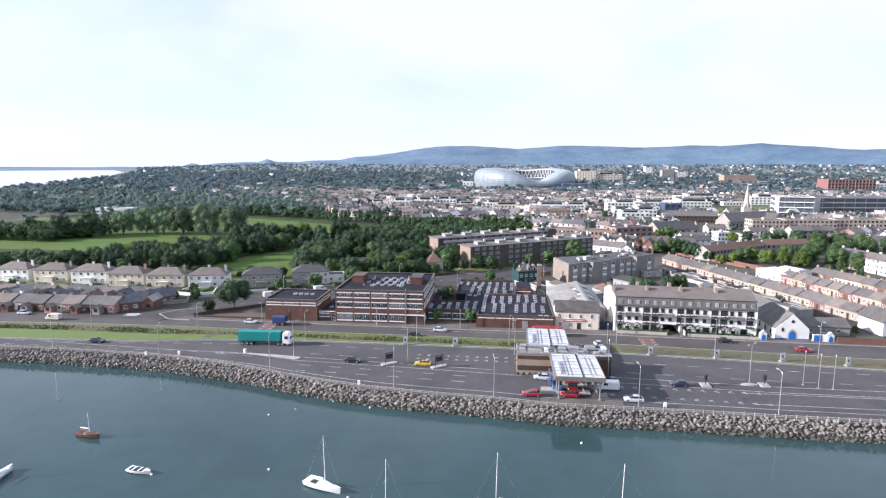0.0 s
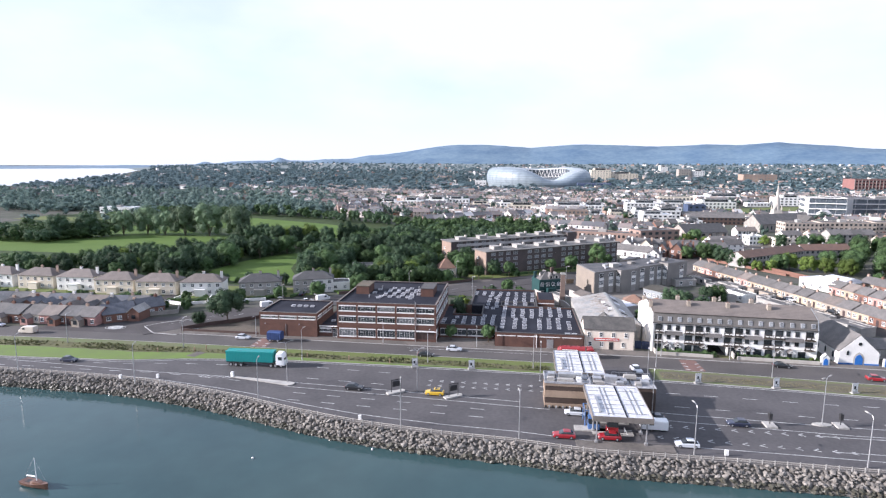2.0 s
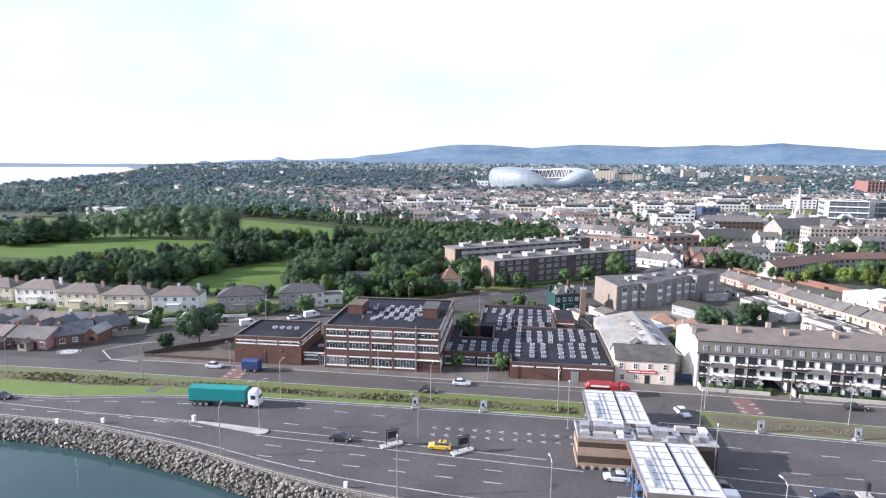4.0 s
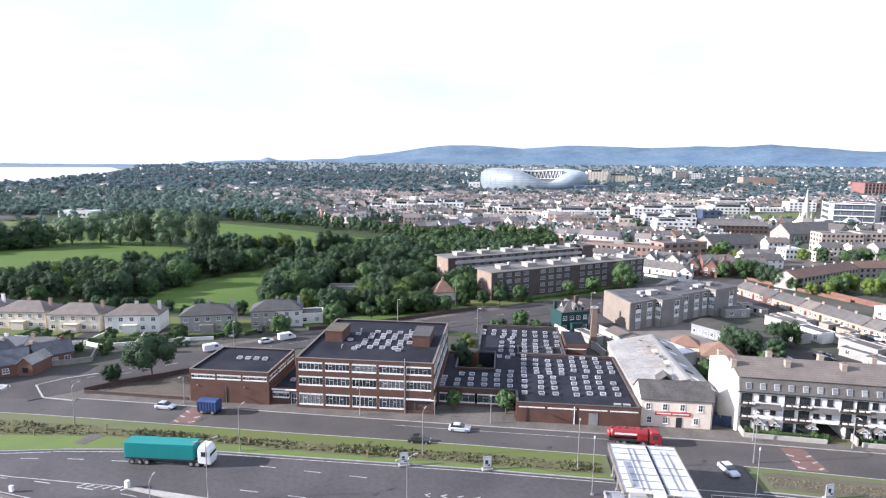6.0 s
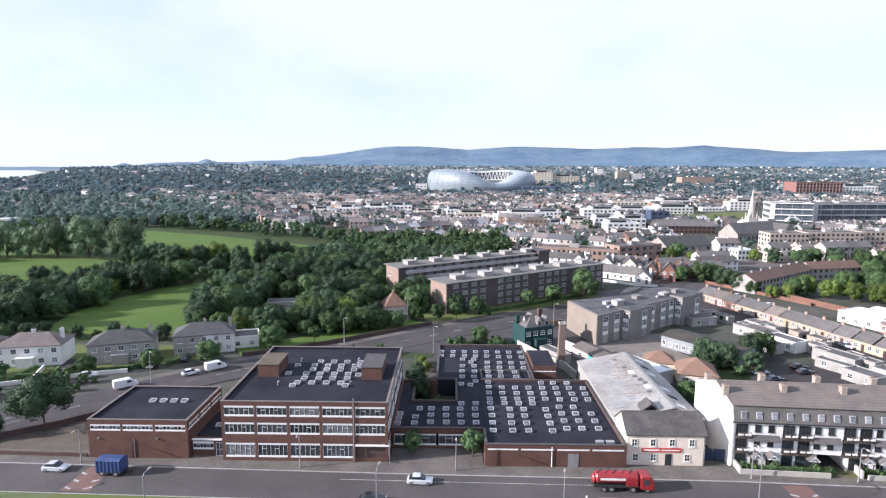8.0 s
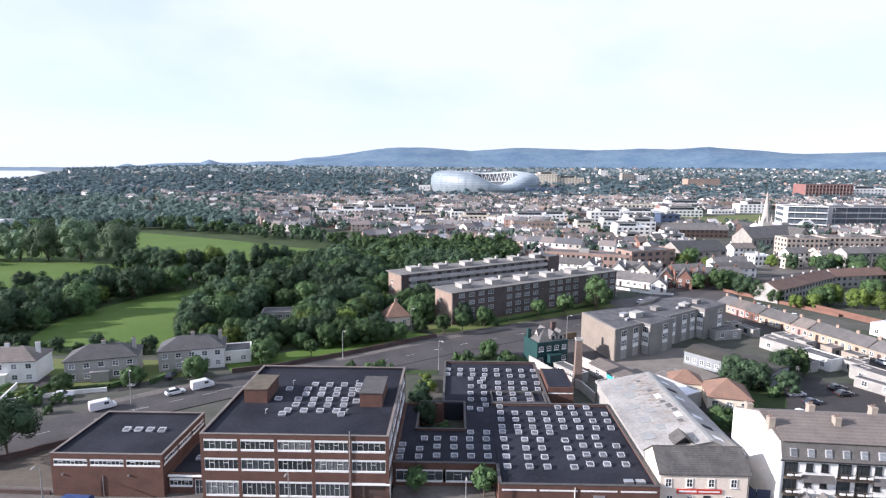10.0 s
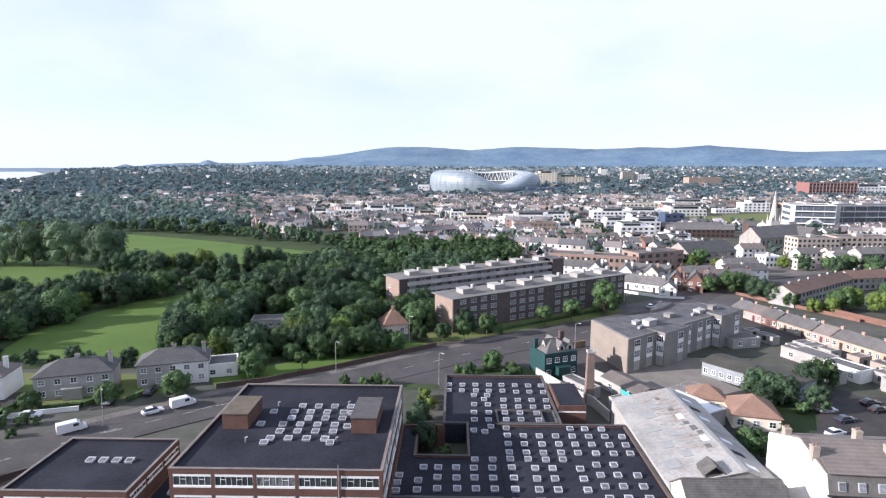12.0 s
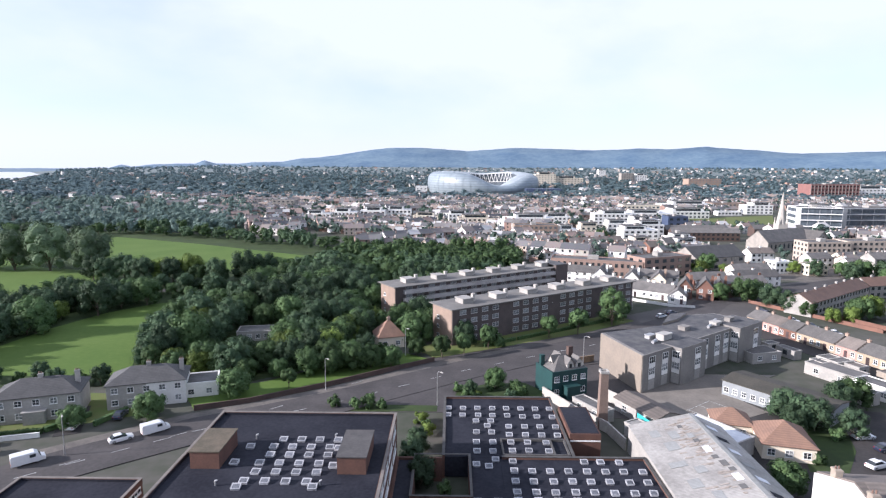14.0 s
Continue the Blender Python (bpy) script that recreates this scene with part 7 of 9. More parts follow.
for u, v, w, d, h, mat in ((13.5, 3.6, 3.4, 2.2, 1.5, CONCRETE), (12.0, 6.6, 2.4, 1.4, 0.9, METAL), (37.0, 3.0, 3.0, 2.0, 1.0, CONCRETE), (42.5, 2.2, 2.2, 1.6, 1.6, FLAT_GREY), (26.0, 5.5, 2.4, 2.0, 1.0, FLAT_GREY)):
    Shape().box(u, v, 9.0, u + w, v + d, 9.0 + h).box(u - 0.15, v - 0.15, 9.0 + h, u + w + 0.15, v + d + 0.15, 9.12 + h).make("roof_house", mat, gf, "rooftop tank house")
for u, v in ((9.5, 4.0), (17.6, 5.2), (33.6, 3.4), (40.0, 5.6)):
    Shape().tube((u, v, 9.4), (u + 2.6, v + 0.6, 9.4), 0.4, n=10).make("roof_tank", METAL, gf)

# long brick flats by the park


FRAME_GREY = surface("greyed window paint", (0.5, 0.49, 0.47), (0.36, 0.35, 0.34), 0.65, size=1.5, grain=0.3, bump=0.05)
# one brick in two tones: front darkened for shade, end lightened for sun
FLATS_BRICK = surface("flats brick in shaded tone", (0.105, 0.084, 0.078), (0.075, 0.061, 0.058), 0.85, size=2.5, grain=0.3)
SUNLIT_BRICK = surface("flats brick in sunlit tone", (0.28, 0.205, 0.16), (0.22, 0.162, 0.128), 0.85, size=2.5, grain=0.3)


def long_flats(x, y, turn, label, decks):
    b = thing("brick_flats", pose(x, y, 0, 0, 0, turn), label, "flats")
    L, D, H = 78.0, 10.6, 10.6
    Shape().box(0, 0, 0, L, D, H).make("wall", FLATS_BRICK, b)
    Shape().box(-0.1, 0.3, 0, -0.003, D - 0.3, H).make("end_wall", SUNLIT_BRICK, b, "brick end wall coloured as sunlit")
    Shape().box(-0.8, -0.8, H, L + 0.8, D + 0.8, H + 0.3).make("roof", surface("pale roof", (0.18, 0.171, 0.158), (0.125, 0.119, 0.11), 0.85, size=4), b, "pale flat roof with wide eaves")
    for i in range(6):
        hx = 6 + i * 12.6
        hh = Shape().box(hx, 3.4, H + 0.3, hx + 3.8, 7.4, H + 1.7).box(hx - 0.25, 3.1, H + 1.7, hx + 4.05, 7.7, H + 1.88).make("roof_house", GREY_RENDER, b, "grey rooftop tank house")
        Shape().box(hx + 4.5, 4.7, H + 0.3, hx + 5.5, 5.7, H + 2.7).make("chimney", PALE_STONE, hh)
    if decks:
        tower_end = Shape().box(L - 5.5, -1.6, 0, L + 0.9, -0.003, H + 1.3).box(L + 0.003, 0, 0, L + 0.9, D, H + 1.3).make("stair_tower", FLATS_BRICK, b, "brown brick stair tower")
        Shape().box(L - 5.6, -1.7, H + 1.3, L + 1.0, D + 0.1, H + 1.5).make("tower_roof", DECK_FELT, tower_end)
        for f in range(4):
            z = 0.2 + f * 2.65
            Shape().box(3, -1.3, z, L, -0.003, z + 1.25).make("access_deck", surface("deck white", (0.5, 0.47, 0.45), size=3), b, "white access balcony along the front")
            for i in range(16):
                window(b, 4 + i * 4.6, -0.03, z + 1.3, 2.6, 1.2, 0, 3, 1, CURTAIN_GLASS, PALE_STONE, False)
    else:
        for f in range(4):
            for i in range(19):
                if i % 5 == 4:
                    continue
                window(b, 2.5 + i * 4.0, -0.03, 1.0 + f * 2.6, 2.3, 1.35, 0, 2, 2, CURTAIN_GLASS, FRAME_GREY)
    for f in range(3):
        window(b, -0.12, 8.0, 1.2 + f * 2.7, 1.2, 1.1, -90, 2, 1)
    return b


long_flats(-17.2, 283.2, 34, "long four-storey brown brick flats by the road", False)
long_flats(-36.4, 313.0, 34, "long four-storey brick flats with white access balconies", True)

# hall, houses and yards behind the apartments
OLIVE_FELT = surface("dark brown roof felt", (0.066, 0.06, 0.047), (0.042, 0.039, 0.032), 0.9, size=4)
CLAY = surface("orange-brown clay tiles", (0.27, 0.16, 0.11), (0.19, 0.115, 0.085), 0.8, size=2.5, grain=0.35, lines=("Z", 0.25))
HUT_WALL = surface("pale grey-blue boarding", (0.26, 0.28, 0.29), (0.2, 0.215, 0.225), 0.75, size=2.5, grain=0.3)
hut = house("school_hut", 44.6, 249.4, -53, 22, 9.5, 3.4, 0.7, HUT_WALL, OLIVE_FELT, "long low pale hut with dark shallow roof", "hut", "gable", storeys=1, cols=11, stacks=())
house("brown_roof_house", 38.2, 219.6, -14, 8.6, 9.0, 2.8, 2.9, CREAM, CLAY, "house with hipped brown clay tile roof", style="hip", storeys=1, cols=3, stacks=())
house("brown_roof_house", 33.2, 228.0, -14, 6.8, 6.0, 2.8, 2.2, CREAM, CLAY, "lower house wing with brown tiles", style="hip", storeys=1, cols=2, stacks=())
for x, y, turn, w, d, h, wall, roof in ((70, 250, -66, 8, 4, 2.6, GREY_RENDER, FELT_GREY), (76, 252, -66, 9, 5, 3.0, RENDERED, FELT_GREY), (72, 264, -66, 12, 6, 2.8, GREY_RENDER, SLATE), (82, 240, -66, 11, 5, 2.8, GREY_RENDER, SLATE), (88, 226, -66, 12, 5, 2.6, GREY_RENDER, FELT_GREY),
                                        (93, 212, -66, 10, 6, 2.7, GREY_RENDER, SLATE), (80, 225, -66, 8, 5, 2.6, GREY_RENDER, FELT_GREY), (62, 270, 14, 9, 6, 2.6, GREY_RENDER, SLATE), (79, 234, -60, 9, 3, 2.2, GREY_RENDER, FELT_GREY)):
    house("yard_outbuilding", x, y, turn, w, d, h, 0.5, wall, roof, "low flat-roofed outbuilding in the back yards", "outbuilding", "flat", storeys=1, cols=2, stacks=())

# terraces of cottages to the harbour end


def terrace(x0, y0, x1, y1, count, depth, eave, rise, label, group, walls, roofs, storeys=1, cols=3, flip=False):
    dx, dy = (x1 - x0) / count, (y1 - y0) / count
    w, turn = math.hypot(dx, dy), math.degrees(math.atan2(dy, dx))
    protos = {}
    for i in range(count):
        k = (i * 5 + i // 3) % len(walls)
        if k not in protos:
            protos[k] = house("terraced_cottage", x0 + dx * i, y0 + dy * i, turn, w - 0.02, depth, eave, rise, walls[k], roofs[k % len(roofs)], label, "cottage", storeys=storeys, cols=cols, stacks=((0.04, 0.5),), door_mat=DARK_DOOR, group=group)
        else:
            copy_thing(protos[k], pose(x0 + dx * i, y0 + dy * i, 0, 0, 0, turn))


OCHRE = surface("ochre render", (0.42, 0.335, 0.24), (0.33, 0.265, 0.195), 0.85, size=3, grain=0.4, vary=0.15)
ROW = (OCHRE, BEIGE, OCHRE, RED_BRICK, OCHRE, PINK, BEIGE)
TOPS = (SLATE, BROWN_SLATE, SLATE, SLATE)
terrace(80, 309, 118, 190, 20, 7.5, 2.9, 2.0, "low terraced cottage with painted front and slate roof", "cottage terrace", ROW, TOPS)
terrace(119, 266, 139, 196, 12, 7.5, 3.0, 2.1, "low terraced cottage with pink and cream fronts", "second cottage terrace", (PINK, OCHRE, RED_BRICK, BEIGE), TOPS)
terrace(136, 276, 158, 212, 11, 7.5, 3.0, 2.1, "low terraced cottage behind the lane", "third cottage terrace", (OCHRE, CREAM, RED_BRICK), TOPS)
terrace(166, 314, 180, 258, 8, 9, 6.6, 2.4, "tall white terraced house with slate roof", "white terrace", (RENDERED, RENDERED, CREAM), TOPS, 3)
terrace(176, 240, 190, 190, 7, 8, 5.0, 2.1, "two-storey terraced house with white front", "white terrace", (RENDERED, CREAM, RENDERED), TOPS, 2)
house("gabled_house", 112, 184.5, 8, 8, 10, 4.2, 3.0, RENDERED, SLATE, "white gable-fronted house at the terrace end", axis="y", cols=2, stacks=((0.9, 0.6),), door_mat=DARK_DOOR)
house("gabled_house", 178, 338, -20, 9, 9, 5.0, 3.4, RENDERED, SLATE, "white gable-fronted house among trees", axis="y", cols=2, stacks=((0.9, 0.6),), door_mat=DARK_DOOR)
whiteb = house("white_workshop", 114, 279, -66, 16, 11, 3.6, 0.6, RENDERED, FELT_WHITE, "white flat-roofed workshop with a curved roof behind", "workshop", "flat", storeys=1, cols=4, stacks=())
cv = Shape()
cpts = [(11 + 5 * math.cos(math.pi * i / 10), 3.2 + 2.0 * math.sin(math.pi * i / 10)) for i in range(11)]
cv.slab(cpts[::-1], 5, 15).make("curved_roof", FELT_WHITE, whiteb)
for x, y, turn, L in ((107, 319, 36, 25.5), (127.8, 334.4, 36, 24), (148.2, 349.4, 13, 27)):
    house("brown_terrace", x, y, turn, L, 9, 5.0, 2.6, GREY_RENDER, RED_TILE, "long two-storey block with brown tiled roof", "terrace", cols=9, stacks=((0.2, 0.5), (0.5, 0.5), (0.8, 0.5)), panes=False)
for x, y, turn, L, d in ((48.5, 354.5, -33, 14, 8), (60, 346.8, -36, 9, 7.5)):
    house("village_cottage", x, y, turn, L, d, 3.1, 2.7, RENDERED, SLATE, "white village cottage with long slate roof", "cottage", storeys=1, cols=4, stacks=((0.1, 0.5), (0.9, 0.5)), door_mat=DARK_DOOR, group="village houses")
for x, y, turn, w, d, e, ri, wall, roof in ((64.8, 338.6, -24, 6.4, 8.5, 2.9, 2.6, RENDERED, SLATE), (71.5, 347, -22, 5.4, 9, 4.4, 3.4, RED_BRICK, SLATE), (78, 344.6, -22, 6.2, 9, 4.6, 3.6, RED_BRICK, SLATE), (85.4, 347.4, -22, 5.2, 8, 4.4, 3.2, DARK_BRICK, SLATE), (56, 366, -22, 6, 9, 4.4, 3.0, RENDERED, SLATE), (44, 372, -22, 6, 9, 4.6, 3.0, RENDERED, SLATE), (66, 362, -22, 6, 9, 4.6, 3.0, CREAM, SLATE)):
    house("gabled_house", x, y, turn, w, d, e, ri, wall, roof, "narrow gable-fronted village house", axis="y", cols=2, stacks=((0.9, 0.6),), door_mat=DARK_DOOR, group="village houses")
for x, y, turn, L, wall in ((92, 354, 8, 20, RED_BRICK), (60, 372, -20, 20, RENDERED), (84, 362, 10, 16, RED_BRICK), (104, 366, 14, 22, RENDERED), (112, 384, 10, 18, CREAM), (34, 380, -20, 20, RENDERED)):
    house("village_terrace", x, y, turn, L, 8, 4.6, 2.4, wall, SLATE, "short terrace of village houses with slate roof", "terrace", cols=6, stacks=((0.05, 0.5), (0.5, 0.5), (0.95, 0.5)), group="village houses")
for x, y, turn, L, wall, roof in ((176, 402, 12, 12, RENDERED, SLATE), (191, 406, 10, 12, RED_BRICK, SLATE), (205, 412, 8, 16, RENDERED, BROWN_SLATE), (167, 418, 14, 13, RENDERED, SLATE), (185, 422, 10, 15, CREAM, SLATE), (212, 396, 16, 15, CREAM, BROWN_SLATE), (205, 380, 14, 16, RED_BRICK, SLATE), (222, 378, 12, 16, RENDERED, SLATE)):
    house("village_terrace", x, y, turn, L, 8, 4.8, 2.5, wall, roof, "short terrace of village houses with slate roof", "terrace", cols=4, stacks=((0.05, 0.5), (0.95, 0.5)), group="village houses", panes=False)
sheet("yard_village", [(118, 388), (150, 384), (205, 388), (232, 394), (228, 430), (142, 424), (124, 404)], 0.06, PAVING, "worn paved yards between the village houses", "yard")
wall_run("garden_wall", [(52, 343), (64, 333), (72, 331)], 0.9, RENDERED, "low white garden wall before the cottages")
wall_run("brick_wall", [(88, 347), (104, 352), (116, 360)], 1.8, RED_BRICK, "red brick wall along the junction")
wall_run("brick_wall", [(96, 340), (104, 326), (118, 300)], 1.2, RED_BRICK, "red brick garden wall along the terrace street")
lodge = house("park_lodge", -38.0, 279.5, 20, 7.5, 7.0, 3.2, 4.2, CREAM, CLAY, "small park lodge with steep orange tiled roof", "lodge", "hip", storeys=1, cols=2, stacks=((0.5, 0.5),))
house("park_hut", -80.5, 285.5, 10, 12, 6.5, 2.7, 0.5, GREY_RENDER, FELT_GREY, "flat-roofed park pavilion among trees", "pavilion", "flat", storeys=1, cols=5, stacks=())


# ---- larger buildings in the town ----
# sky reflection is put into the glass as a lighter base colour
OFFICE_GLASS = surface("office glass with sky tone", (0.13, 0.155, 0.18), (0.07, 0.085, 0.1), 0.15, size=6, grain=1.5, bump=0)
ROSE_BRICK = surface("faded pinkish brick", (0.3, 0.205, 0.165), (0.235, 0.165, 0.135), 0.85, size=4, grain=0.5)


def town_block(name, x, y, turn, w, d, h, wall, label, category, floors=3, cols=8, roof=FELT_GREY, glass=GLASS, pitched=0):
    b = thing(name, pose(x, y, 0, 0, 0, turn), label, category)
    cw, fh = w / cols, h / floors
    stepped = wall in (RENDERED, CREAM) and floors > 2 and not pitched
    top = h - fh if stepped else h
    if pitched:
        Shape().gable_walls(0, 0, w, d, h, pitched).make("wall", wall, b)
        Shape().gable(0, 0, w, d, h + 0.03, pitched).make("roof", roof, b)
    else:
        Shape().box(0, 0, 0, w, d, top).make("wall", wall, b)
        Shape().walls(-0.05, -0.05, w + 0.05, d + 0.05, top, top + 0.5, 0.4).make("parapet", wall, b)
        Shape().box(0.3, 0.3, top, w - 0.3, d - 0.3, top + 0.1).make("roof", roof, b)
        if stepped:
            k = 0.3 * ((x * 7 + y * 3) % 5) / 5
            Shape().box(w * (0.04 + k), 2.0, top + 0.1, w * (0.66 + k), d - 1.0, h).make("upper_floor", wall, b)
            Shape().box(w * (0.03 + k), 1.8, h, w * (0.67 + k), d - 0.8, h + 0.3).make("upper_roof", FELT_GREY, b)
            Shape().box(w * (0.1 + k), 1.9, top + 0.8, w * (0.6 + k), 1.98, h - 0.4).make("window", glass, b)
        Shape().box(w * 0.4, d * 0.35, h + 0.1, w * 0.52, d * 0.65, h + 1.9).make("roof_house", GREY_RENDER, b)
    if "glazed bands" in label:
        for f in range(floors):
            Shape().box(w * 0.1, -0.1, fh * (f + 0.14), w * 0.99, 0.05, fh * (f + 0.94)).make("window_band", OFFICE_GLASS, b)
            Shape().box(w * 0.1, -1.3, fh * (f + 0.96), w * 0.99, -0.103, fh * (f + 0.99)).make("sun_fin", METAL, b)
            Shape().box(-0.1, d * 0.06, fh * (f + 0.3), 0.05, d * 0.94, fh * (f + 0.86)).make("window_band", OFFICE_GLASS, b)
            for c in range(1, cols):
                if c % 2 == 0:
                    Shape().box(cw * c - 0.15, -0.2, fh * (f + 0.14), cw * c + 0.15, -0.102, fh * (f + 0.94)).make("mullion", METAL, b)
        return b
    if "concrete bays" in label:
        for c in range(cols + 1):
            Shape().box(cw * c - 0.4, -0.3, 0, cw * c + 0.4, -0.003, h - 0.5).make("pier", STONE, b)
    ww, wh = round(min(cw * 0.5, 2.4), 1), round(min(fh * 0.5, 1.7), 1)
    me = shared(("bw", ww, wh, glass.name), lambda: Shape().box(0, -0.08, 0, ww, 0.06, wh).mesh("window", glass))
    if y > 480:
        rows = Shape()
        for f in range(floors - stepped):
            for c in range(cols):
                x0, z0 = cw * (c + 0.5) - ww / 2, fh * (f + 0.3)
                rows.box(x0, -0.09, z0, x0 + ww, 0.05, z0 + wh)
        tagged(rows.make("glazing", glass, b), kind="stuff")
        return b
    for f in range(floors - stepped):
        for c in range(cols):
            part("window", me, b, pose(cw * (c + 0.5) - ww / 2, -0.01, fh * (f + 0.3)))
    if stepped and y < 620:
        for f in range(1, floors - 1):
            for c in range(0, cols, 3):
                Shape().box(cw * c + 0.3, -1.2, fh * f, cw * (c + 1) - 0.3, -0.003, fh * f + 0.15).box(cw * c + 0.3, -1.2, fh * f + 0.15, cw * (c + 1) - 0.3, -1.12, fh * f + 1.1).make("balcony", METAL, b)
    sc = max(2, int(d / cw)) if y < 520 else 0
    for f in range(floors - stepped):
        for c in range(sc):
            part("window", me, b, pose(0.01, d / sc * (c + 0.5) + ww / 2, fh * (f + 0.3), 0, 0, -90))
    return b


PINK_BRICK = surface("pinkish red brick", (0.24, 0.115, 0.1), (0.19, 0.095, 0.085), 0.85, size=6, grain=0.8)
NAVY_CLAD = surface("navy cladding", (0.06, 0.085, 0.15), rough=0.5, size=4)
for row in ((-150, 650, 0, 22, 14, 9.5, RENDERED, "white four-storey flats", 3, 6), (-127, 663, 0, 21, 14, 10.5, RENDERED, "white four-storey flats", 3, 6), (-105, 676, 0, 24, 14, 11, RENDERED, "white four-storey flats", 3, 6), (-80, 690, 0, 23, 14, 11, RENDERED, "white four-storey flats", 3, 6),
            (25, 586, 2, 40, 14, 12.5, RENDERED, "long white apartment block", 4, 10), (-12, 590, 2, 34, 14, 11.5, CREAM, "long pale apartment block", 4, 9), (27, 528, 2, 30, 13, 9.6, TAN_BRICK, "apartment block in orange brick and white", 3, 9), (58, 530, 2, 14, 13, 9.6, RENDERED, "white end of an apartment block", 3, 4),
            (99, 514, 4, 24, 14, 11, RENDERED, "large white apartment building", 4, 6), (112, 540, 4, 24, 16, 12, RENDERED, "white stepped apartment building", 4, 6), (152, 578, 4, 16, 12, 12, NAVY_CLAD, "dark navy clad building", 3, 3), (108, 634, 2, 34, 14, 12, RENDERED, "white modern apartments", 4, 9),
            (30, 397, -17, 42, 11, 7.5, ROSE_BRICK, "long pinkish brick flats", 2, 16), (70.8, 384.6, 24, 28, 12, 9.4, ROSE_BRICK, "brown brick corner block", 3, 6), (300, 753, 2, 29, 16, 12.5, RENDERED, "white office block", 4, 6),
            (508, 985, 4, 74, 30, 25, PINK_BRICK, "large red brick block with concrete bays", 5, 14), (254, 583, -14, 32, 24, 19.5, WHITE, "modern white and glass office with glazed bands", 4, 8), (288, 586, 4, 80, 24, 18.6, METAL, "grey and glass office wing with glazed bands", 4, 16), (288, 808, 3, 38, 16, 8, TAN_BRICK, "low pinkish brick commercial block", 2, 8), (262, 736, 4, 26, 9, 4, RENDERED, "low white sports pavilion", 1, 7), (345, 738, 4, 44, 16, 12, RENDERED, "white office block", 4, 9),
            (174, 434, 3, 24, 12, 11, PALE_BRICK, "four-storey buff brick flats", 4, 9), (199, 440, 3, 36, 12, 11, PALE_BRICK, "four-storey buff brick flats", 4, 12), (236, 446, 3, 36, 12, 11, PALE_BRICK, "four-storey buff brick flats", 4, 12), (600, 1020, 4, 60, 24, 22, RENDERED, "white modern office block", 5, 10),
            (522, 1465, 3, 76, 30, 21, TAN_BRICK, "tan office block among trees", 4, 10), (468, 1808, 3, 34, 24, 28, STONE, "grey tower block", 6, 5), (508, 1812, 3, 34, 24, 27, RENDERED, "pale tower block", 6, 5), (640, 2760, 3, 32, 30, 32, RENDERED, "pale distant tower", 6, 4),
            (186, 1550, 3, 50, 26, 33, CREAM, "pale apartment tower behind the stadium", 7, 7), (234, 1556, 3, 70, 26, 24, CREAM, "pale apartment block behind the stadium", 5, 9), (-79, 1122, 2, 20, 16, 14, RENDERED, "white cube building beside the stadium", 2, 3), (-212, 752, 0, 24, 18, 12, STONE, "grey office hall", 4, 5), (-402, 540, 4, 34, 16, 5.6, RENDERED, "long white pavilion roof among trees", 1, 8),
            (128, 588, 3, 22, 14, 11, RENDERED, "white stepped apartments", 4, 6), (104, 574, 3, 22, 12, 9.5, RENDERED, "white stepped apartments", 3, 6), (80, 560, 3, 20, 12, 8.5, CREAM, "pale rendered block", 3, 5), (142, 642, 2, 40, 16, 12, RENDERED, "long white modern apartments", 4, 10), (186, 694, 3, 50, 20, 10, RENDERED, "low white commercial block", 3, 12), (225, 796, 2, 60, 20, 11, RENDERED, "long white commercial block", 3, 12), (168, 754, 2, 40, 18, 9, CREAM, "pale commercial block", 2, 9), (58, 636, 2, 30, 14, 9, RENDERED, "white rendered flats", 3, 8), (124, 500, 4, 18, 11, 7.5, RENDERED, "white rendered block", 3, 5), (-52, 640, -4, 26, 12, 9, CREAM, "cream three-storey flats", 3, 7), (-20, 655, 3, 24, 12, 9.5, RENDERED, "white three-storey flats", 3, 7),
            (140, 402, 10, 9, 8, 5.5, RENDERED, "white flat-roofed house", 2, 4), (153, 397, 8, 10, 8, 5, CREAM, "white flat-roofed building", 2, 4), (118, 470, 12, 18, 12, 8, RENDERED, "white rendered block", 3, 5), (92, 480, 6, 16, 12, 7.5, CREAM, "cream rendered block", 3, 4)):
    x, y, turn, w, d, h, wall, label, fl, co = row
    town_block("town_block", x, y, turn, w, d, h, wall, label + " in the town", "building", fl, co, FELT_WHITE if wall in (RENDERED,) else FELT_GREY, CURTAIN_GLASS if wall is TAN_BRICK else GLASS)
for tx, ty, turn, tw in ((136, 526, -3, 46), (138, 543, 2, 44), (205, 550, 3, 38)):
    town_block("brick_terrace", tx, ty, turn, tw, 9, 5.8, DARK_BRICK, "long brown brick terrace under a slate roof", "terrace", 2, 14, SLATE, pitched=2.8)
town_block("gabled_hall", 103, 406, 20, 31, 16, 6.5, STONE, "long grey hall with a dark slate roof", "hall", 2, 6, DARK_SLATE, pitched=4.8)

church = thing("stone_church", pose(173.5, 472.1, 0, 0, 0, 26), "grey stone church with slate roof and tall pale spire", "church")
Shape().gable_walls(0, 0, 48, 15, 6, 6.6).make("nave", STONE, church)
Shape().gable(0, 0, 48, 15, 6.05, 6.6, over=0.3).make("nave_roof", SLATE, church)
Shape().gable_walls(36, -6, 49, 21, 6, 5.6, "y").make("transept", STONE, church)
Shape().gable(36, -6, 49, 21, 6.05, 5.6, "y").make("transept_roof", SLATE, church)
for i in range(8):
    arch(1.4, 3.0).make("window", GLASS, church, m=pose(3 + i * 4, -0.03, 1.8))
arch(3.0, 5.6).make("window", GLASS, church, m=pose(42.5, -6.03, 3))
tower = thing("church_spire", pose(194.5, 498, 0), "tall pale stone church spire", "spire")
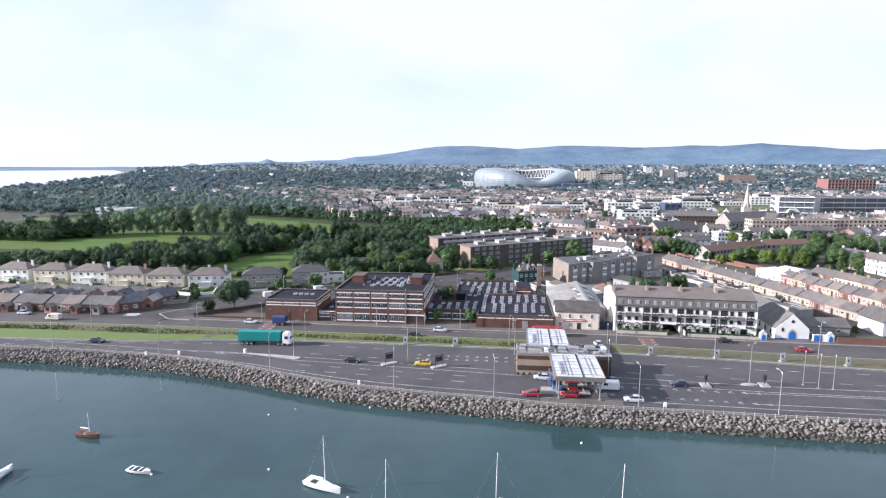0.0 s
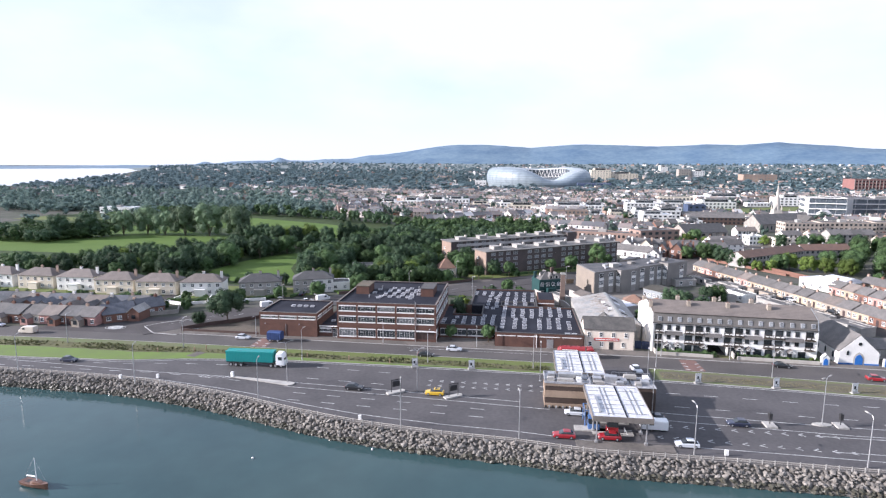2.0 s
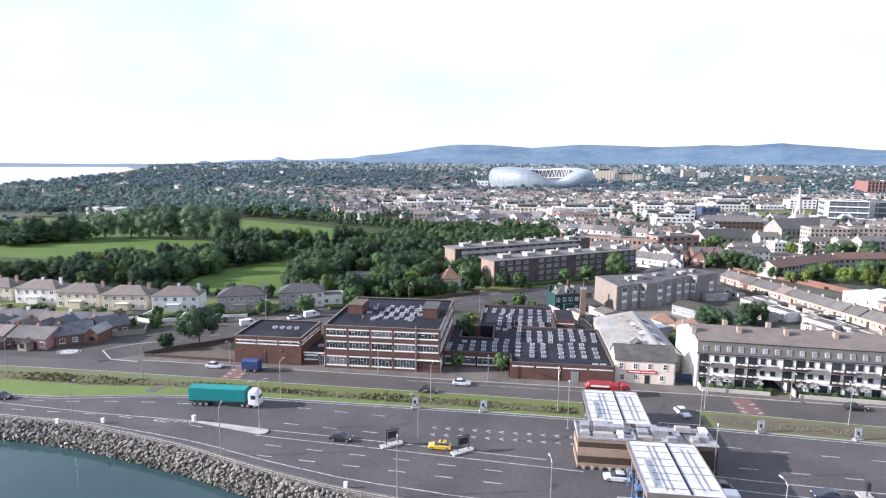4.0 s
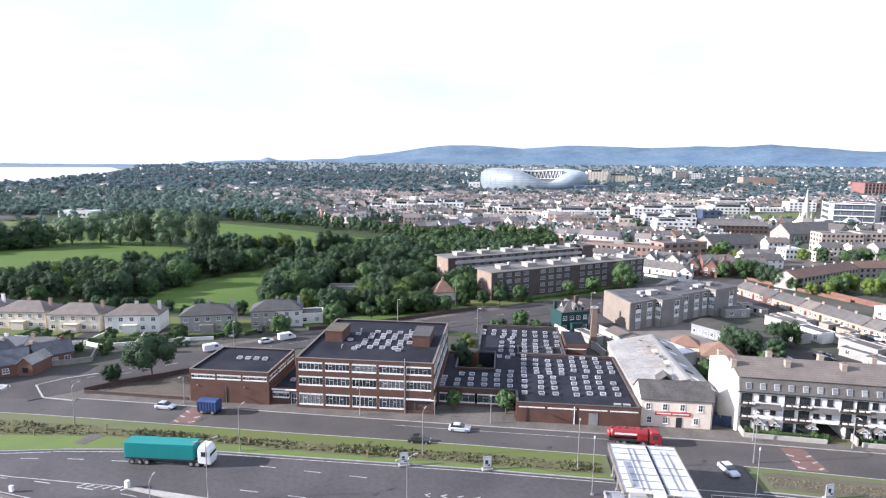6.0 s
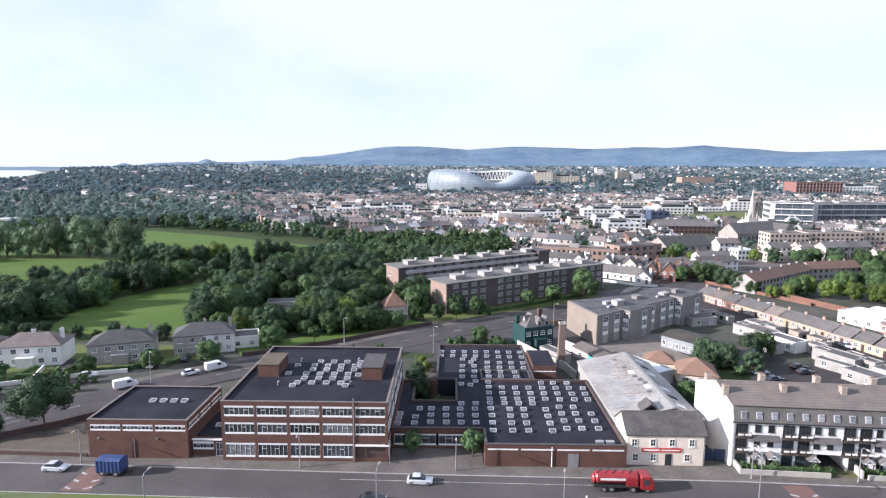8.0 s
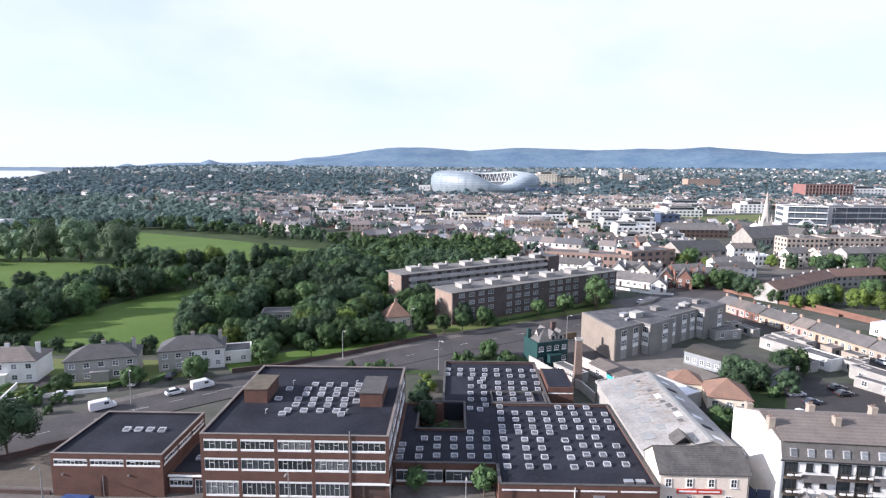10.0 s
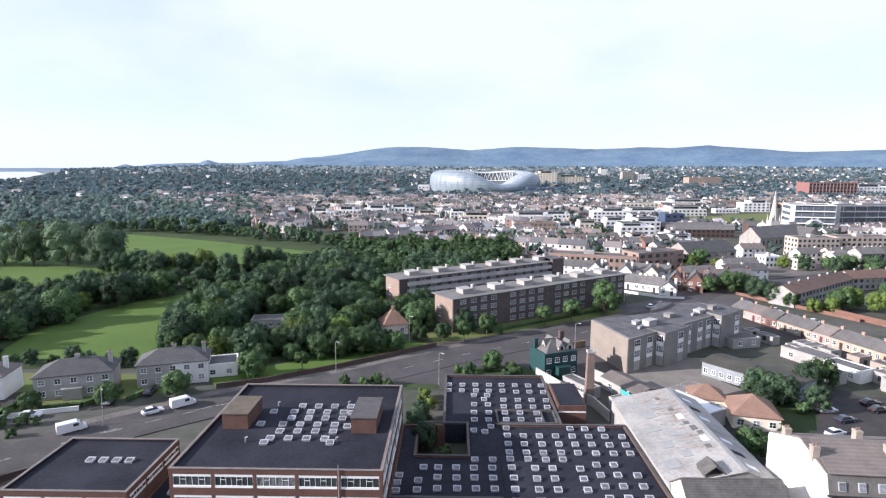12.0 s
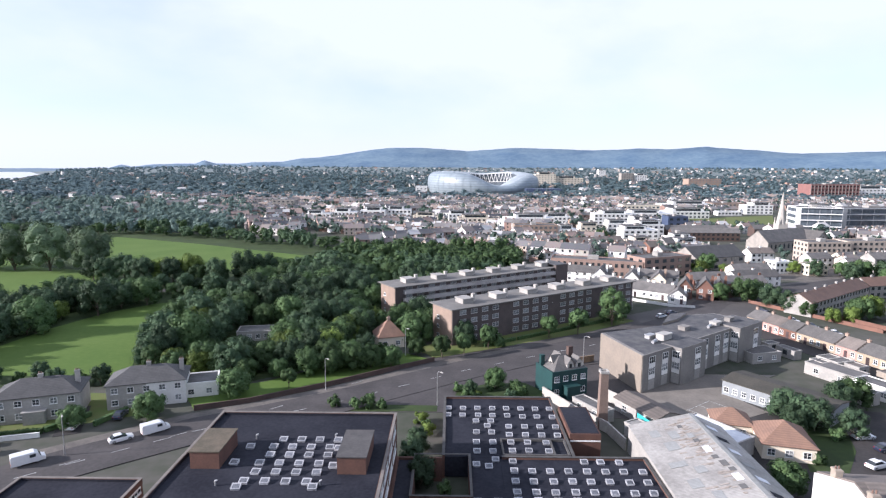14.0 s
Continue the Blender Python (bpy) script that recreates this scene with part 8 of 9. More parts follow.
Shape().box(-3, -3, 0, 3, 3, 15).make("tower", PALE_STONE, tower)
s = Shape()
for i in range(8):
    a, b = 2 * math.pi * i / 8, 2 * math.pi * (i + 1) / 8
    s.add([(2.9 * math.cos(a), 2.9 * math.sin(a), 15), (2.9 * math.cos(b), 2.9 * math.sin(b), 15), (0, 0, 36)], [(0, 1, 2)])
s.make("spire", PALE_STONE, tower)
for sx in (-1, 1):
    for sy in (-1, 1):
        Shape().tube((sx * 2.6, sy * 2.6, 15), (sx * 2.6, sy * 2.6, 19.5), 0.55, 0.05, 6).make("pinnacle", PALE_STONE, tower)

# ---- stadium ----
SHELL = surface("translucent louvred shell", (0.285, 0.33, 0.36), (0.2, 0.245, 0.275), 0.42, size=35, grain=5, bump=0, lines=("Z", 4.2))
ROOFING = surface("pale translucent roof", (0.36, 0.4, 0.425), (0.28, 0.315, 0.335), 0.5, size=45, grain=6, bump=0)
SEAM = surface("glazing joint", (0.27, 0.32, 0.36), rough=0.5, size=10, bump=0)
# shade under the stadium roof is put into the dark seat colour
BOWL = surface("seating with shade in its colour", (0.1, 0.12, 0.14), (0.06, 0.075, 0.09), 0.8, size=12, grain=2, bump=0)
stadium = thing("stadium", pose(41, 1218, 0), "large bowl stadium with wavy translucent shell", "stadium")
N = 120


def rim_h(a):
    """Height of the wavy rim: high along both sides, deeply dipped at the near end."""
    off = (a - 5.02 + math.pi) % (2 * math.pi) - math.pi
    back = (a - 1.57 + math.pi) % (2 * math.pi) - math.pi
    return 38.5 - 23 * math.exp(-(off / 0.5) ** 2) - 4 * math.exp(-(back / 0.6) ** 2) - 4.5 * math.exp(-((off - 0.95) / 0.6) ** 2)


def ring(r, z):
    return [(103 * r * math.cos(2 * math.pi * i / N), 112 * r * math.sin(2 * math.pi * i / N), z(2 * math.pi * i / N)) for i in range(N)]


def skin(rings):
    s = Shape()
    s.add([p for r in rings for p in r], [(k * N + i, k * N + (i + 1) % N, (k + 1) * N + (i + 1) % N, (k + 1) * N + i) for k in range(len(rings) - 1) for i in range(N)])
    return s


PROFILE = ((0.955, 0.0), (0.985, 0.2), (1.0, 0.42), (0.998, 0.6), (0.982, 0.76), (0.95, 0.89), (0.9, 0.97), (0.84, 1.0))
skin([ring(r, lambda a, f=f: rim_h(a) * f) for r, f in PROFILE]).make("shell", SHELL, stadium, smooth=True)
ROOF_PROFILE = ((0.84, 1.0, 0), (0.76, 1.0, 0.6), (0.68, 0.97, 0.4), (0.6, 0.92, 0))
skin([ring(r, lambda a, f=f, g=g: rim_h(a) * f + g) for r, f, g in ROOF_PROFILE]).make("roof", ROOFING, stadium, smooth=True)
skin([ring(0.6, lambda a: rim_h(a) * 0.92), ring(0.61, lambda a: rim_h(a) * 0.5), ring(0.5, lambda a: 6), ring(0.3, lambda a: 1)]).make("seating_bowl", BOWL, stadium)
on_rim = lambda a, f: (103 * 0.585 * math.cos(a), 112 * 0.585 * math.sin(a), rim_h(a) * f)
for k in range(12):
    a0, a1, a2 = (math.pi * (0.12 + 0.5 * (k + o) / 12) for o in (0, 0.5, 1))
    Shape().tube(on_rim(a0, 0.5), on_rim(a1, 0.93), 0.45, n=5).tube(on_rim(a1, 0.93), on_rim(a2, 0.5), 0.45, n=5).tube(on_rim(a0, 0.5), on_rim(a2, 0.5), 0.6, n=5).tube(on_rim(a0, 0.95), on_rim(a2, 0.95), 0.8, n=5).make("truss", WHITE, stadium)
for k in range(48):
    a = 2 * math.pi * k / 48
    s = Shape()
    pr = [(103.4 * r * math.cos(a), 112.4 * r * math.sin(a), rim_h(a) * f + 0.1) for r, f in PROFILE[1:]]
    for p0, p1 in zip(pr, pr[1:]):
        s.tube(p0, p1, 0.16, n=4)
    s.make("seam", SEAM, stadium)
    Shape().tube((103 * 0.83 * math.cos(a), 112 * 0.83 * math.sin(a), rim_h(a) + 0.3), (103 * 0.61 * math.cos(a), 112 * 0.61 * math.sin(a), rim_h(a) * 0.93 + 0.3), 0.2, n=4).make("roof_rib", SEAM if k % 2 else WHITE, stadium)
Shape().box(66, -122, 0, 124, -97, 12).make("podium", NAVY_CLAD, stadium, "low blue podium block")

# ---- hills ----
# aerial haze is put into the hills as a blue base colour
HILL = surface("distant hills in haze blue", (0.062, 0.118, 0.19), (0.125, 0.19, 0.245), 1.0, size=170, grain=30, bump=0)
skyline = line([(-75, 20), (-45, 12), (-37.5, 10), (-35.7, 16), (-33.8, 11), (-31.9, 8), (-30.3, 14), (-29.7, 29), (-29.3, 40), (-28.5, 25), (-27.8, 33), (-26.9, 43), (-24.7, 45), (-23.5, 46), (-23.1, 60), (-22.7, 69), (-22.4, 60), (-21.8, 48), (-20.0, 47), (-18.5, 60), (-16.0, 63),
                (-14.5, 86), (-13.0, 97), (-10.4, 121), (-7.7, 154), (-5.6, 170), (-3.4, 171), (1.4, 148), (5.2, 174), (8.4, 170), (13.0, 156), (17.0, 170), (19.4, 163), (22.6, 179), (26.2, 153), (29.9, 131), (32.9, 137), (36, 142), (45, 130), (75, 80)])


def ridge(name, radius, back_r, height, mat, label):
    az = [-75 + 0.25 * i for i in range(601)]
    rows = []
    for j, (r, f) in enumerate(((radius - 700, 0.0), (radius - 420, 0.34), (radius - 200, 0.7), (radius, 1.0), (radius + back_r, 0.8))):
        rows.append([(r * math.sin(radians(a)), r * math.cos(radians(a)) + 60, max(0.0, height(a)) * f + noise.noise((a * 0.35, j * 3.1, radius)) * 5 * f) for a in az])
    n = len(az)
    s = Shape().add([p for r in rows for p in r], [(k * n + i, k * n + i + 1, (k + 1) * n + i + 1, (k + 1) * n + i) for k in range(4) for i in range(n - 1)])
    return tagged(s.make(name, mat, smooth=True), label, "hills", kind="structure")


ridge("backdrop_hills", 4500, 60, lambda a: skyline(a) + 1.6 * noise.noise((a * 1.3, 0, 0)), HILL, "long mountain ridge tinted haze blue on the skyline")


def rise(x, y):
    """Height of the town's outskirts, raised so the far town meets the horizon in the camera's view."""
    r, a = math.hypot(x, y - 60), math.degrees(math.atan2(x, y - 60))
    return 30 * min(1.0, max(0.0, (r - 2900) / 950)) * min(1.0, max(0.0, (a + 35.5) / 13))


# haze is put into this blue-green ground colour
OUTSKIRTS = surface("outskirts ground in haze tint", (0.11, 0.145, 0.15), (0.15, 0.175, 0.17), 1.0, size=60, grain=12, bump=0)
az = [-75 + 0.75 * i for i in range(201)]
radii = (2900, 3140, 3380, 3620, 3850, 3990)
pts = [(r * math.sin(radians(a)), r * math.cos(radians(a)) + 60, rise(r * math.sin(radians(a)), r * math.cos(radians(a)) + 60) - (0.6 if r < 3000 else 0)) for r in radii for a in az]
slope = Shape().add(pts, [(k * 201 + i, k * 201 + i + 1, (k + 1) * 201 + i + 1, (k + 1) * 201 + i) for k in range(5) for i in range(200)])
tagged(slope.make("ground_outskirts", OUTSKIRTS, smooth=True), "gently rising outskirts in a haze tint below the hills", "ground", kind="structure")

# ---- trees ----


def leaf_cloud(seed, height, radius, quads, size, trunk=0.28, lobes=9, spread=1.0):
    """Crown vertices and faces: a domed crown of bulging lobes, each with a rough core and many leaf sprays facing out."""
    r = random.Random(seed)
    pts, faces = [], []
    zc = height * (trunk + (1 - trunk) * 0.47)
    rz = height * (1 - trunk) * 0.5
    centres = []
    for i in range(lobes):
        u = -0.84 + 1.78 * (i + 0.5 + r.uniform(-0.4, 0.4)) / lobes
        a = i * 2.4 + r.uniform(-0.45, 0.45)
        low = u < 0 and trunk < 0.2
        k = (0.92 - 0.1 * u * u if low else math.sqrt(max(0.04, 1 - u * u))) * r.uniform(0.5, 0.72) * spread
        centres.append((radius * k * math.cos(a), radius * k * math.sin(a), zc + rz * u * (0.86 if low else r.uniform(0.58, 0.72)), radius * r.uniform(0.26, 0.4) * (1.15 if lobes < 12 else 1)))
    centres.append((0, 0, zc, radius * 0.62))
    bm = bmesh.new()
    bmesh.ops.create_icosphere(bm, subdivisions=1, radius=1)
    ball = [v.co.copy() for v in bm.verts]
    tris = [tuple(v.index for v in f.verts) for f in bm.faces]
    bm.free()
    for cx, cy, cz, cr in centres:
        n = len(pts)
        pts += [(cx + p.x * cr * 0.74 * r.uniform(0.8, 1.1), cy + p.y * cr * 0.74 * r.uniform(0.8, 1.1), cz + p.z * cr * 0.74 * r.uniform(0.8, 1.1)) for p in ball]
        faces += [tuple(n + i for i in t) for t in tris]
    mid = Vector((0, 0, zc))
    for i in range(quads):
        cx, cy, cz, cr = centres[i % len(centres)]
        out = Vector((cx, cy, cz)) - mid
        out = out.normalized() if out.length > 0.01 else Vector((0, 0, 1))
        d = (Vector((r.gauss(0, 1), r.gauss(0, 1), r.gauss(0.2, 1))).normalized() + out * 0.55).normalized()
        c = Vector((cx, cy, cz)) + d * cr * r.uniform(0.8, 1.1)
        nrm = (d * 1.2 + out * 0.5 + Vector((r.uniform(-0.45, 0.45), r.uniform(-0.45, 0.45), r.uniform(-0.35, 0.45)))).normalized()
        u = nrm.orthogonal().normalized()
        w = nrm.cross(u)
        a = r.uniform(0, 6.283)
        u, w = u * math.cos(a) + w * math.sin(a), w * math.cos(a) - u * math.sin(a)
        s1, s2 = size * r.uniform(0.6, 1.3), size * r.uniform(0.4, 0.8)
        n = len(pts)
        pts += [tuple(c - u * s1), tuple(c - w * s2 + nrm * size * 0.12), tuple(c + u * s1), tuple(c + w * s2 + nrm * size * 0.12)]
        faces.append((n, n + 1, n + 2, n + 3))
    return pts, faces


def trunk_shape(seed, height, trunk, radius):
    r = random.Random(seed)
    s = Shape().tube((0, 0, -0.1), (0, 0, height * trunk), 0.03 * height * 0.8, 0.022 * height * 0.8, 8)
    for i in range(5):
        a = i * 1.26 + r.uniform(-0.3, 0.3)
        s.tube((0, 0, height * trunk * r.uniform(0.75, 1.0)), (math.cos(a) * radius * 0.55, math.sin(a) * radius * 0.55, height * r.uniform(0.5, 0.75)), 0.011 * height, 0.004 * height, 5)
    return s.tube((0, 0, height * trunk), (0, 0, height * 0.8), 0.018 * height, 0.004 * height, 6)


KINDS = ((10.5, 5.6, LEAF, 0.1), (12.0, 6.2, LEAF_DARK, 0.08), (8.5, 4.6, LEAF, 0.12), (13.0, 6.0, LEAF_DARK, 0.08), (9.0, 4.8, LEAF_LIGHT, 0.1), (7.0, 3.0, LEAF_COPPER, 0.22), (15.0, 5.6, LEAF, 0.05), (6.0, 2.4, LEAF, 0.28), (12.5, 7.2, LEAF_DARK, 0.3), (20.0, 9.0, LEAF_WILLOW, 0.04), (11.0, 3.6, LEAF_DARK, 0.05))
PROTO = []
for i, (h, rad, mat, tr) in enumerate(KINDS):
    pts, faces = leaf_cloud(100 + i, h, rad, 3000 if i in (8, 9) else 1700 if rad > 4 else 900, 0.34, tr, 18)
    few = leaf_cloud(140 + i, h, rad, 330, 0.75, tr, 7)
    PROTO.append((trunk_shape(i, h, tr, rad).mesh("trunk", BARK), Shape().add(pts, faces).mesh("crown", mat), Shape().add(*few).mesh("crown", mat)))
TREE_WORDS = ("broad green park tree in full leaf", "tall dark green park tree", "rounded green tree in full leaf", "tall dense dark green tree", "light yellow-green leafy tree", "small tree with copper leaves", "very tall spreading green tree", "small young street tree", "large spreading tree with a stout trunk", "very large grey-green willow in full leaf", "narrow pointed dark green tree")


def tree(x, y, k, size=1.0, group="park trees", turn=None, z=0.0):
    bush = size * KINDS[k][0] < 4.3
    ob = thing("shrub" if bush else "tree", pose(x, y, z, 0, 0, turn if turn is not None else (x * 37 + y * 17) % 360), "rounded green garden shrub" if bush else TREE_WORDS[k], "shrub" if bush else "tree", "shrubs" if bush else group)
    sc = Matrix.Diagonal((size, size, size, 1))
    if not bush:
        part("trunk", PROTO[k][0], ob, sc)
    part("crown", PROTO[k][2 if bush else 1], ob, Matrix.Translation((0, 0, -0.12 * size * KINDS[k][0] * (0.5 + KINDS[k][3] * 4))) @ sc if bush else sc)


def inside(x, y, poly):
    hit, j = False, len(poly) - 1
    for i in range(len(poly)):
        (xi, yi), (xj, yj) = poly[i], poly[j]
        if (yi > y) != (yj > y) and x < (xj - xi) * (y - yi) / (yj - yi) + xi:
            hit = not hit
        j = i
    return hit


PARK = [(-420, 246), (-150, 246), (-100, 250), (-72, 252), (-55, 262), (-40, 290), (-46, 318), (-20, 345), (10, 372), (0, 398), (-60, 420), (-80, 470), (-150, 520), (-240, 560), (-420, 560)]
WOODS = ([(-94, 262), (-72, 255), (-55, 264), (-40, 290), (-46, 318), (-20, 345), (8, 372), (0, 396), (-60, 418), (-78, 420), (-92, 385), (-94, 350), (-98, 330), (-106, 305), (-104, 290), (-97, 272)],
         [(-215, 296), (-166, 262), (-148, 268), (-143, 292), (-137, 313), (-127, 329), (-140, 340), (-172, 338), (-186, 326), (-215, 320)], [(-330, 256), (-182, 256), (-172, 276), (-186, 288), (-240, 280), (-330, 284)], [(-360, 352), (-296, 348), (-274, 386), (-340, 406)], [(-272, 545), (-180, 512), (-95, 462), (-70, 470), (-150, 525), (-250, 560)],
         [(-420, 300), (-338, 305), (-352, 340), (-420, 350)])
rng = random.Random(77)
placed, grid = [], {}


def free(x, y, gap):
    gx, gy = int(x // 12), int(y // 12)
    for i in (-1, 0, 1):
        for j in (-1, 0, 1):
            for px, py in grid.get((gx + i, gy + j), ()):
                if (px - x) ** 2 + (py - y) ** 2 < gap * gap:
                    return False
    grid.setdefault((gx, gy), []).append((x, y))
    return True


KEEP = ([(-86, 266), (-66, 266), (-64, 296), (-84, 296)], [(-46, 262), (-24, 262), (-24, 290), (-46, 290)])
tries = 0
while len(placed) < 760 and tries < 40000:
    tries += 1
    x, y = rng.uniform(-420, 15), rng.uniform(246, 560)
    if not any(inside(x, y, l) for l in WOODS) or any(inside(x, y, l) for l in KEEP):
        continue
    if free(x, y, (11 if y > 455 else 6.8) + 1.8 * (int(x * 7 + y * 3) % 3 == 0)):
        placed.append((x, y))
placed.sort(key=lambda p: math.hypot(p[0] + 20, p[1] - 100))
ODDS = (0, 0, 1, 1, 2, 2, 3, 0, 1, 4, 2, 0, 1, 3, 0, 1, 2, 4)
for x, y in placed[:165]:
    tree(x, y, rng.choice(ODDS), rng.uniform(0.8, 1.2) * (0.72 if y < 268 or x < -145 else 1))
# trees between and around the playing fields
for i in range(12):
    tree(-164 + i * 5.0, 345 + i * 0.4 + rng.uniform(-1.5, 1.5), rng.choice((2, 1, 3)), rng.uniform(0.5, 0.75))
for x, y, k, size in ((-300, 366, 3, 1.40), (-286, 376, 3, 1.50), (-272, 392, 9, 1.00), (-258, 398, 9, 1.10), (-244, 396, 9, 0.95), (-229, 396, 9, 1.15), (-211, 395, 9, 1.30), (-189, 393, 9, 1.20), (-177, 374, 3, 0.98), (-170, 372, 1, 0.94), (-163, 374, 3, 1.01), (-157, 370, 10, 1.09), (-151, 367, 3, 1.01), (-147, 374, 4, 1.17), (-140, 371, 1, 0.98), (-134, 376, 4, 1.36), (-129, 371, 2, 1.01),
                      (-120, 371, 1, 0.98), (-109, 374, 1, 1.25), (-102, 380, 3, 1.01), (-98, 389, 0, 0.86), (-92, 396, 2, 0.86), (-156, 300, 1, 0.89), (-153, 309, 3, 0.86), (-152, 318, 1, 0.89), (-153, 327, 0, 0.86), (-162, 334, 1, 0.86), (-160, 290, 0, 0.86), (-150, 283, 1, 0.83), (-130, 338, 7, 0.66), (-123.6, 338.5, 7, 0.66), (-119, 341, 2, 0.59), (-112, 346, 1, 0.78)):
    tree(x, y, k, size)
for i in range(46):
    fx, fy = rng.uniform(-345, -215), rng.uniform(452, 545)
    if not inside(fx, fy, [(-262, 440), (-180, 420), (-180, 530), (-262, 530)]) and free(fx, fy, 8):
        tree(fx, fy, rng.choice((0, 1, 2, 3)), rng.uniform(0.75, 1.1))
for i in range(11):
    tree(-152 + i * 5.2, 252.5 + rng.uniform(-2.5, 1.5), rng.choice((1, 2, 3)), rng.uniform(0.34, 0.52))
for x, y, k, size in ((-152, 262, 1, 0.95), (-158, 268, 0, 1.0), (-149, 274, 1, 0.8), (-160, 280, 3, 1.0), (-146, 290, 1, 0.7), (-155, 256, 1, 0.9), (-84, 274, 2, 0.55), (-76, 276, 0, 0.5), (-90, 274, 1, 0.6), (-62, 286, 1, 0.8), (-86, 282, 1, 0.75)):
    tree(x, y, k, size)
for x, y, k, size in ((-96, 266, 1, 0.8), (-99, 275, 1, 0.85), (-103, 284, 3, 0.75), (-93, 261, 6, 0.5), (-86, 259, 2, 0.75), (-80, 258, 4, 0.75), (-76.4, 259.5, 0, 0.66), (-69.6, 260.5, 0, 0.7), (-64.5, 264.5, 2, 0.9), (-58.6, 263, 1, 0.72), (-54, 269, 3, 0.75), (-49.6, 265, 0, 0.76), (-44.4, 266.5, 2, 0.85), (-41, 272.5, 1, 0.62), (-33.1, 265.5, 2, 0.7), (-66, 244.8, 2, 0.85), (-55.3, 250, 7, 0.85), (-28, 285.5, 0, 1.0), (-80, 262, 10, 0.75), (-62, 272, 4, 0.9), (-50, 275, 0, 0.85), (-57, 279, 1, 0.85), (-48, 284, 4, 1.0), (-84, 252, 7, 0.7), (-53, 259.5, 0, 0.7), (-47.5, 260.5, 2, 0.82), (-42.5, 262.5, 0, 0.72), (-38.2, 264.5, 2, 0.78), (-60, 257.5, 2, 0.6), (-67, 255.5, 0, 0.55)):
    tree(x, y, k, size)


def woodland(name, spots, mat, quads, size, label, lobes=7, hs=(7.5, 13), rs=(4.2, 6.8), variants=5, trunk=0.12):
    """Many trees as one mesh."""
    base = [leaf_cloud(300 + i, 1.0, 0.45, quads, size, trunk, lobes) for i in range(variants)]
    arrays = [np.array(b[0]) for b in base]
    verts, faces, off = [], [], 0
    r = random.Random(9)
    for x, y in spots:
        k = r.randrange(variants)
        h, rad, a = r.uniform(*hs), r.uniform(*rs), r.uniform(0, 6.28)
        c, s_ = math.cos(a), math.sin(a)
        p = arrays[k]
        q = np.empty_like(p)
        q[:, 0] = (p[:, 0] * c - p[:, 1] * s_) * rad / 0.45 + x
        q[:, 1] = (p[:, 0] * s_ + p[:, 1] * c) * rad / 0.45 + y
        q[:, 2] = p[:, 2] * h + rise(x, y)
        verts.append(q)
        faces.extend(tuple(i + off for i in f) for f in base[k][1])
        off += len(p)
    s = Shape()
    s.v, s.f = np.concatenate(verts).tolist(), faces
    return tagged(s.make(name, mat), label, "trees", kind="stuff")


low_wood = [p for p in placed[165:] if p[0] < -125 and p[1] < 345]
tall_wood = [p for p in placed[165:] if p not in low_wood]
woodland("woodland", tall_wood[::2], LEAF_DARK, 340, 0.05, "dense dark woodland of the park", 9)
woodland("woodland", tall_wood[1::2], LEAF, 340, 0.05, "mixed green woodland of the park", 9)
belt = [(-74 + 7.2 * (i % 13) + 2.5 * math.sin(i * 2.1), 402 + 7.4 * (i // 13) + 2.5 * math.sin(i * 1.3) - 0.06 * (i % 13)) for i in range(78)]
woodland("woodland", [p for p in belt if p[1] > 401 - 0.1 * p[0]], LEAF, 340, 0.05, "belt of tall trees behind the brick flats", 9, (9.0, 14.5), (4.5, 6.5))
woodland("woodland", low_wood, LEAF, 340, 0.05, "lower green trees round the playing fields", 9, (5.5, 9.0), (3.8, 5.6))

for i in range(10):
    tree(rng.uniform(-16, 2), rng.uniform(244, 251.5), rng.choice((2, 0, 4, 1)), rng.uniform(0.16, 0.32), "garden and street trees")
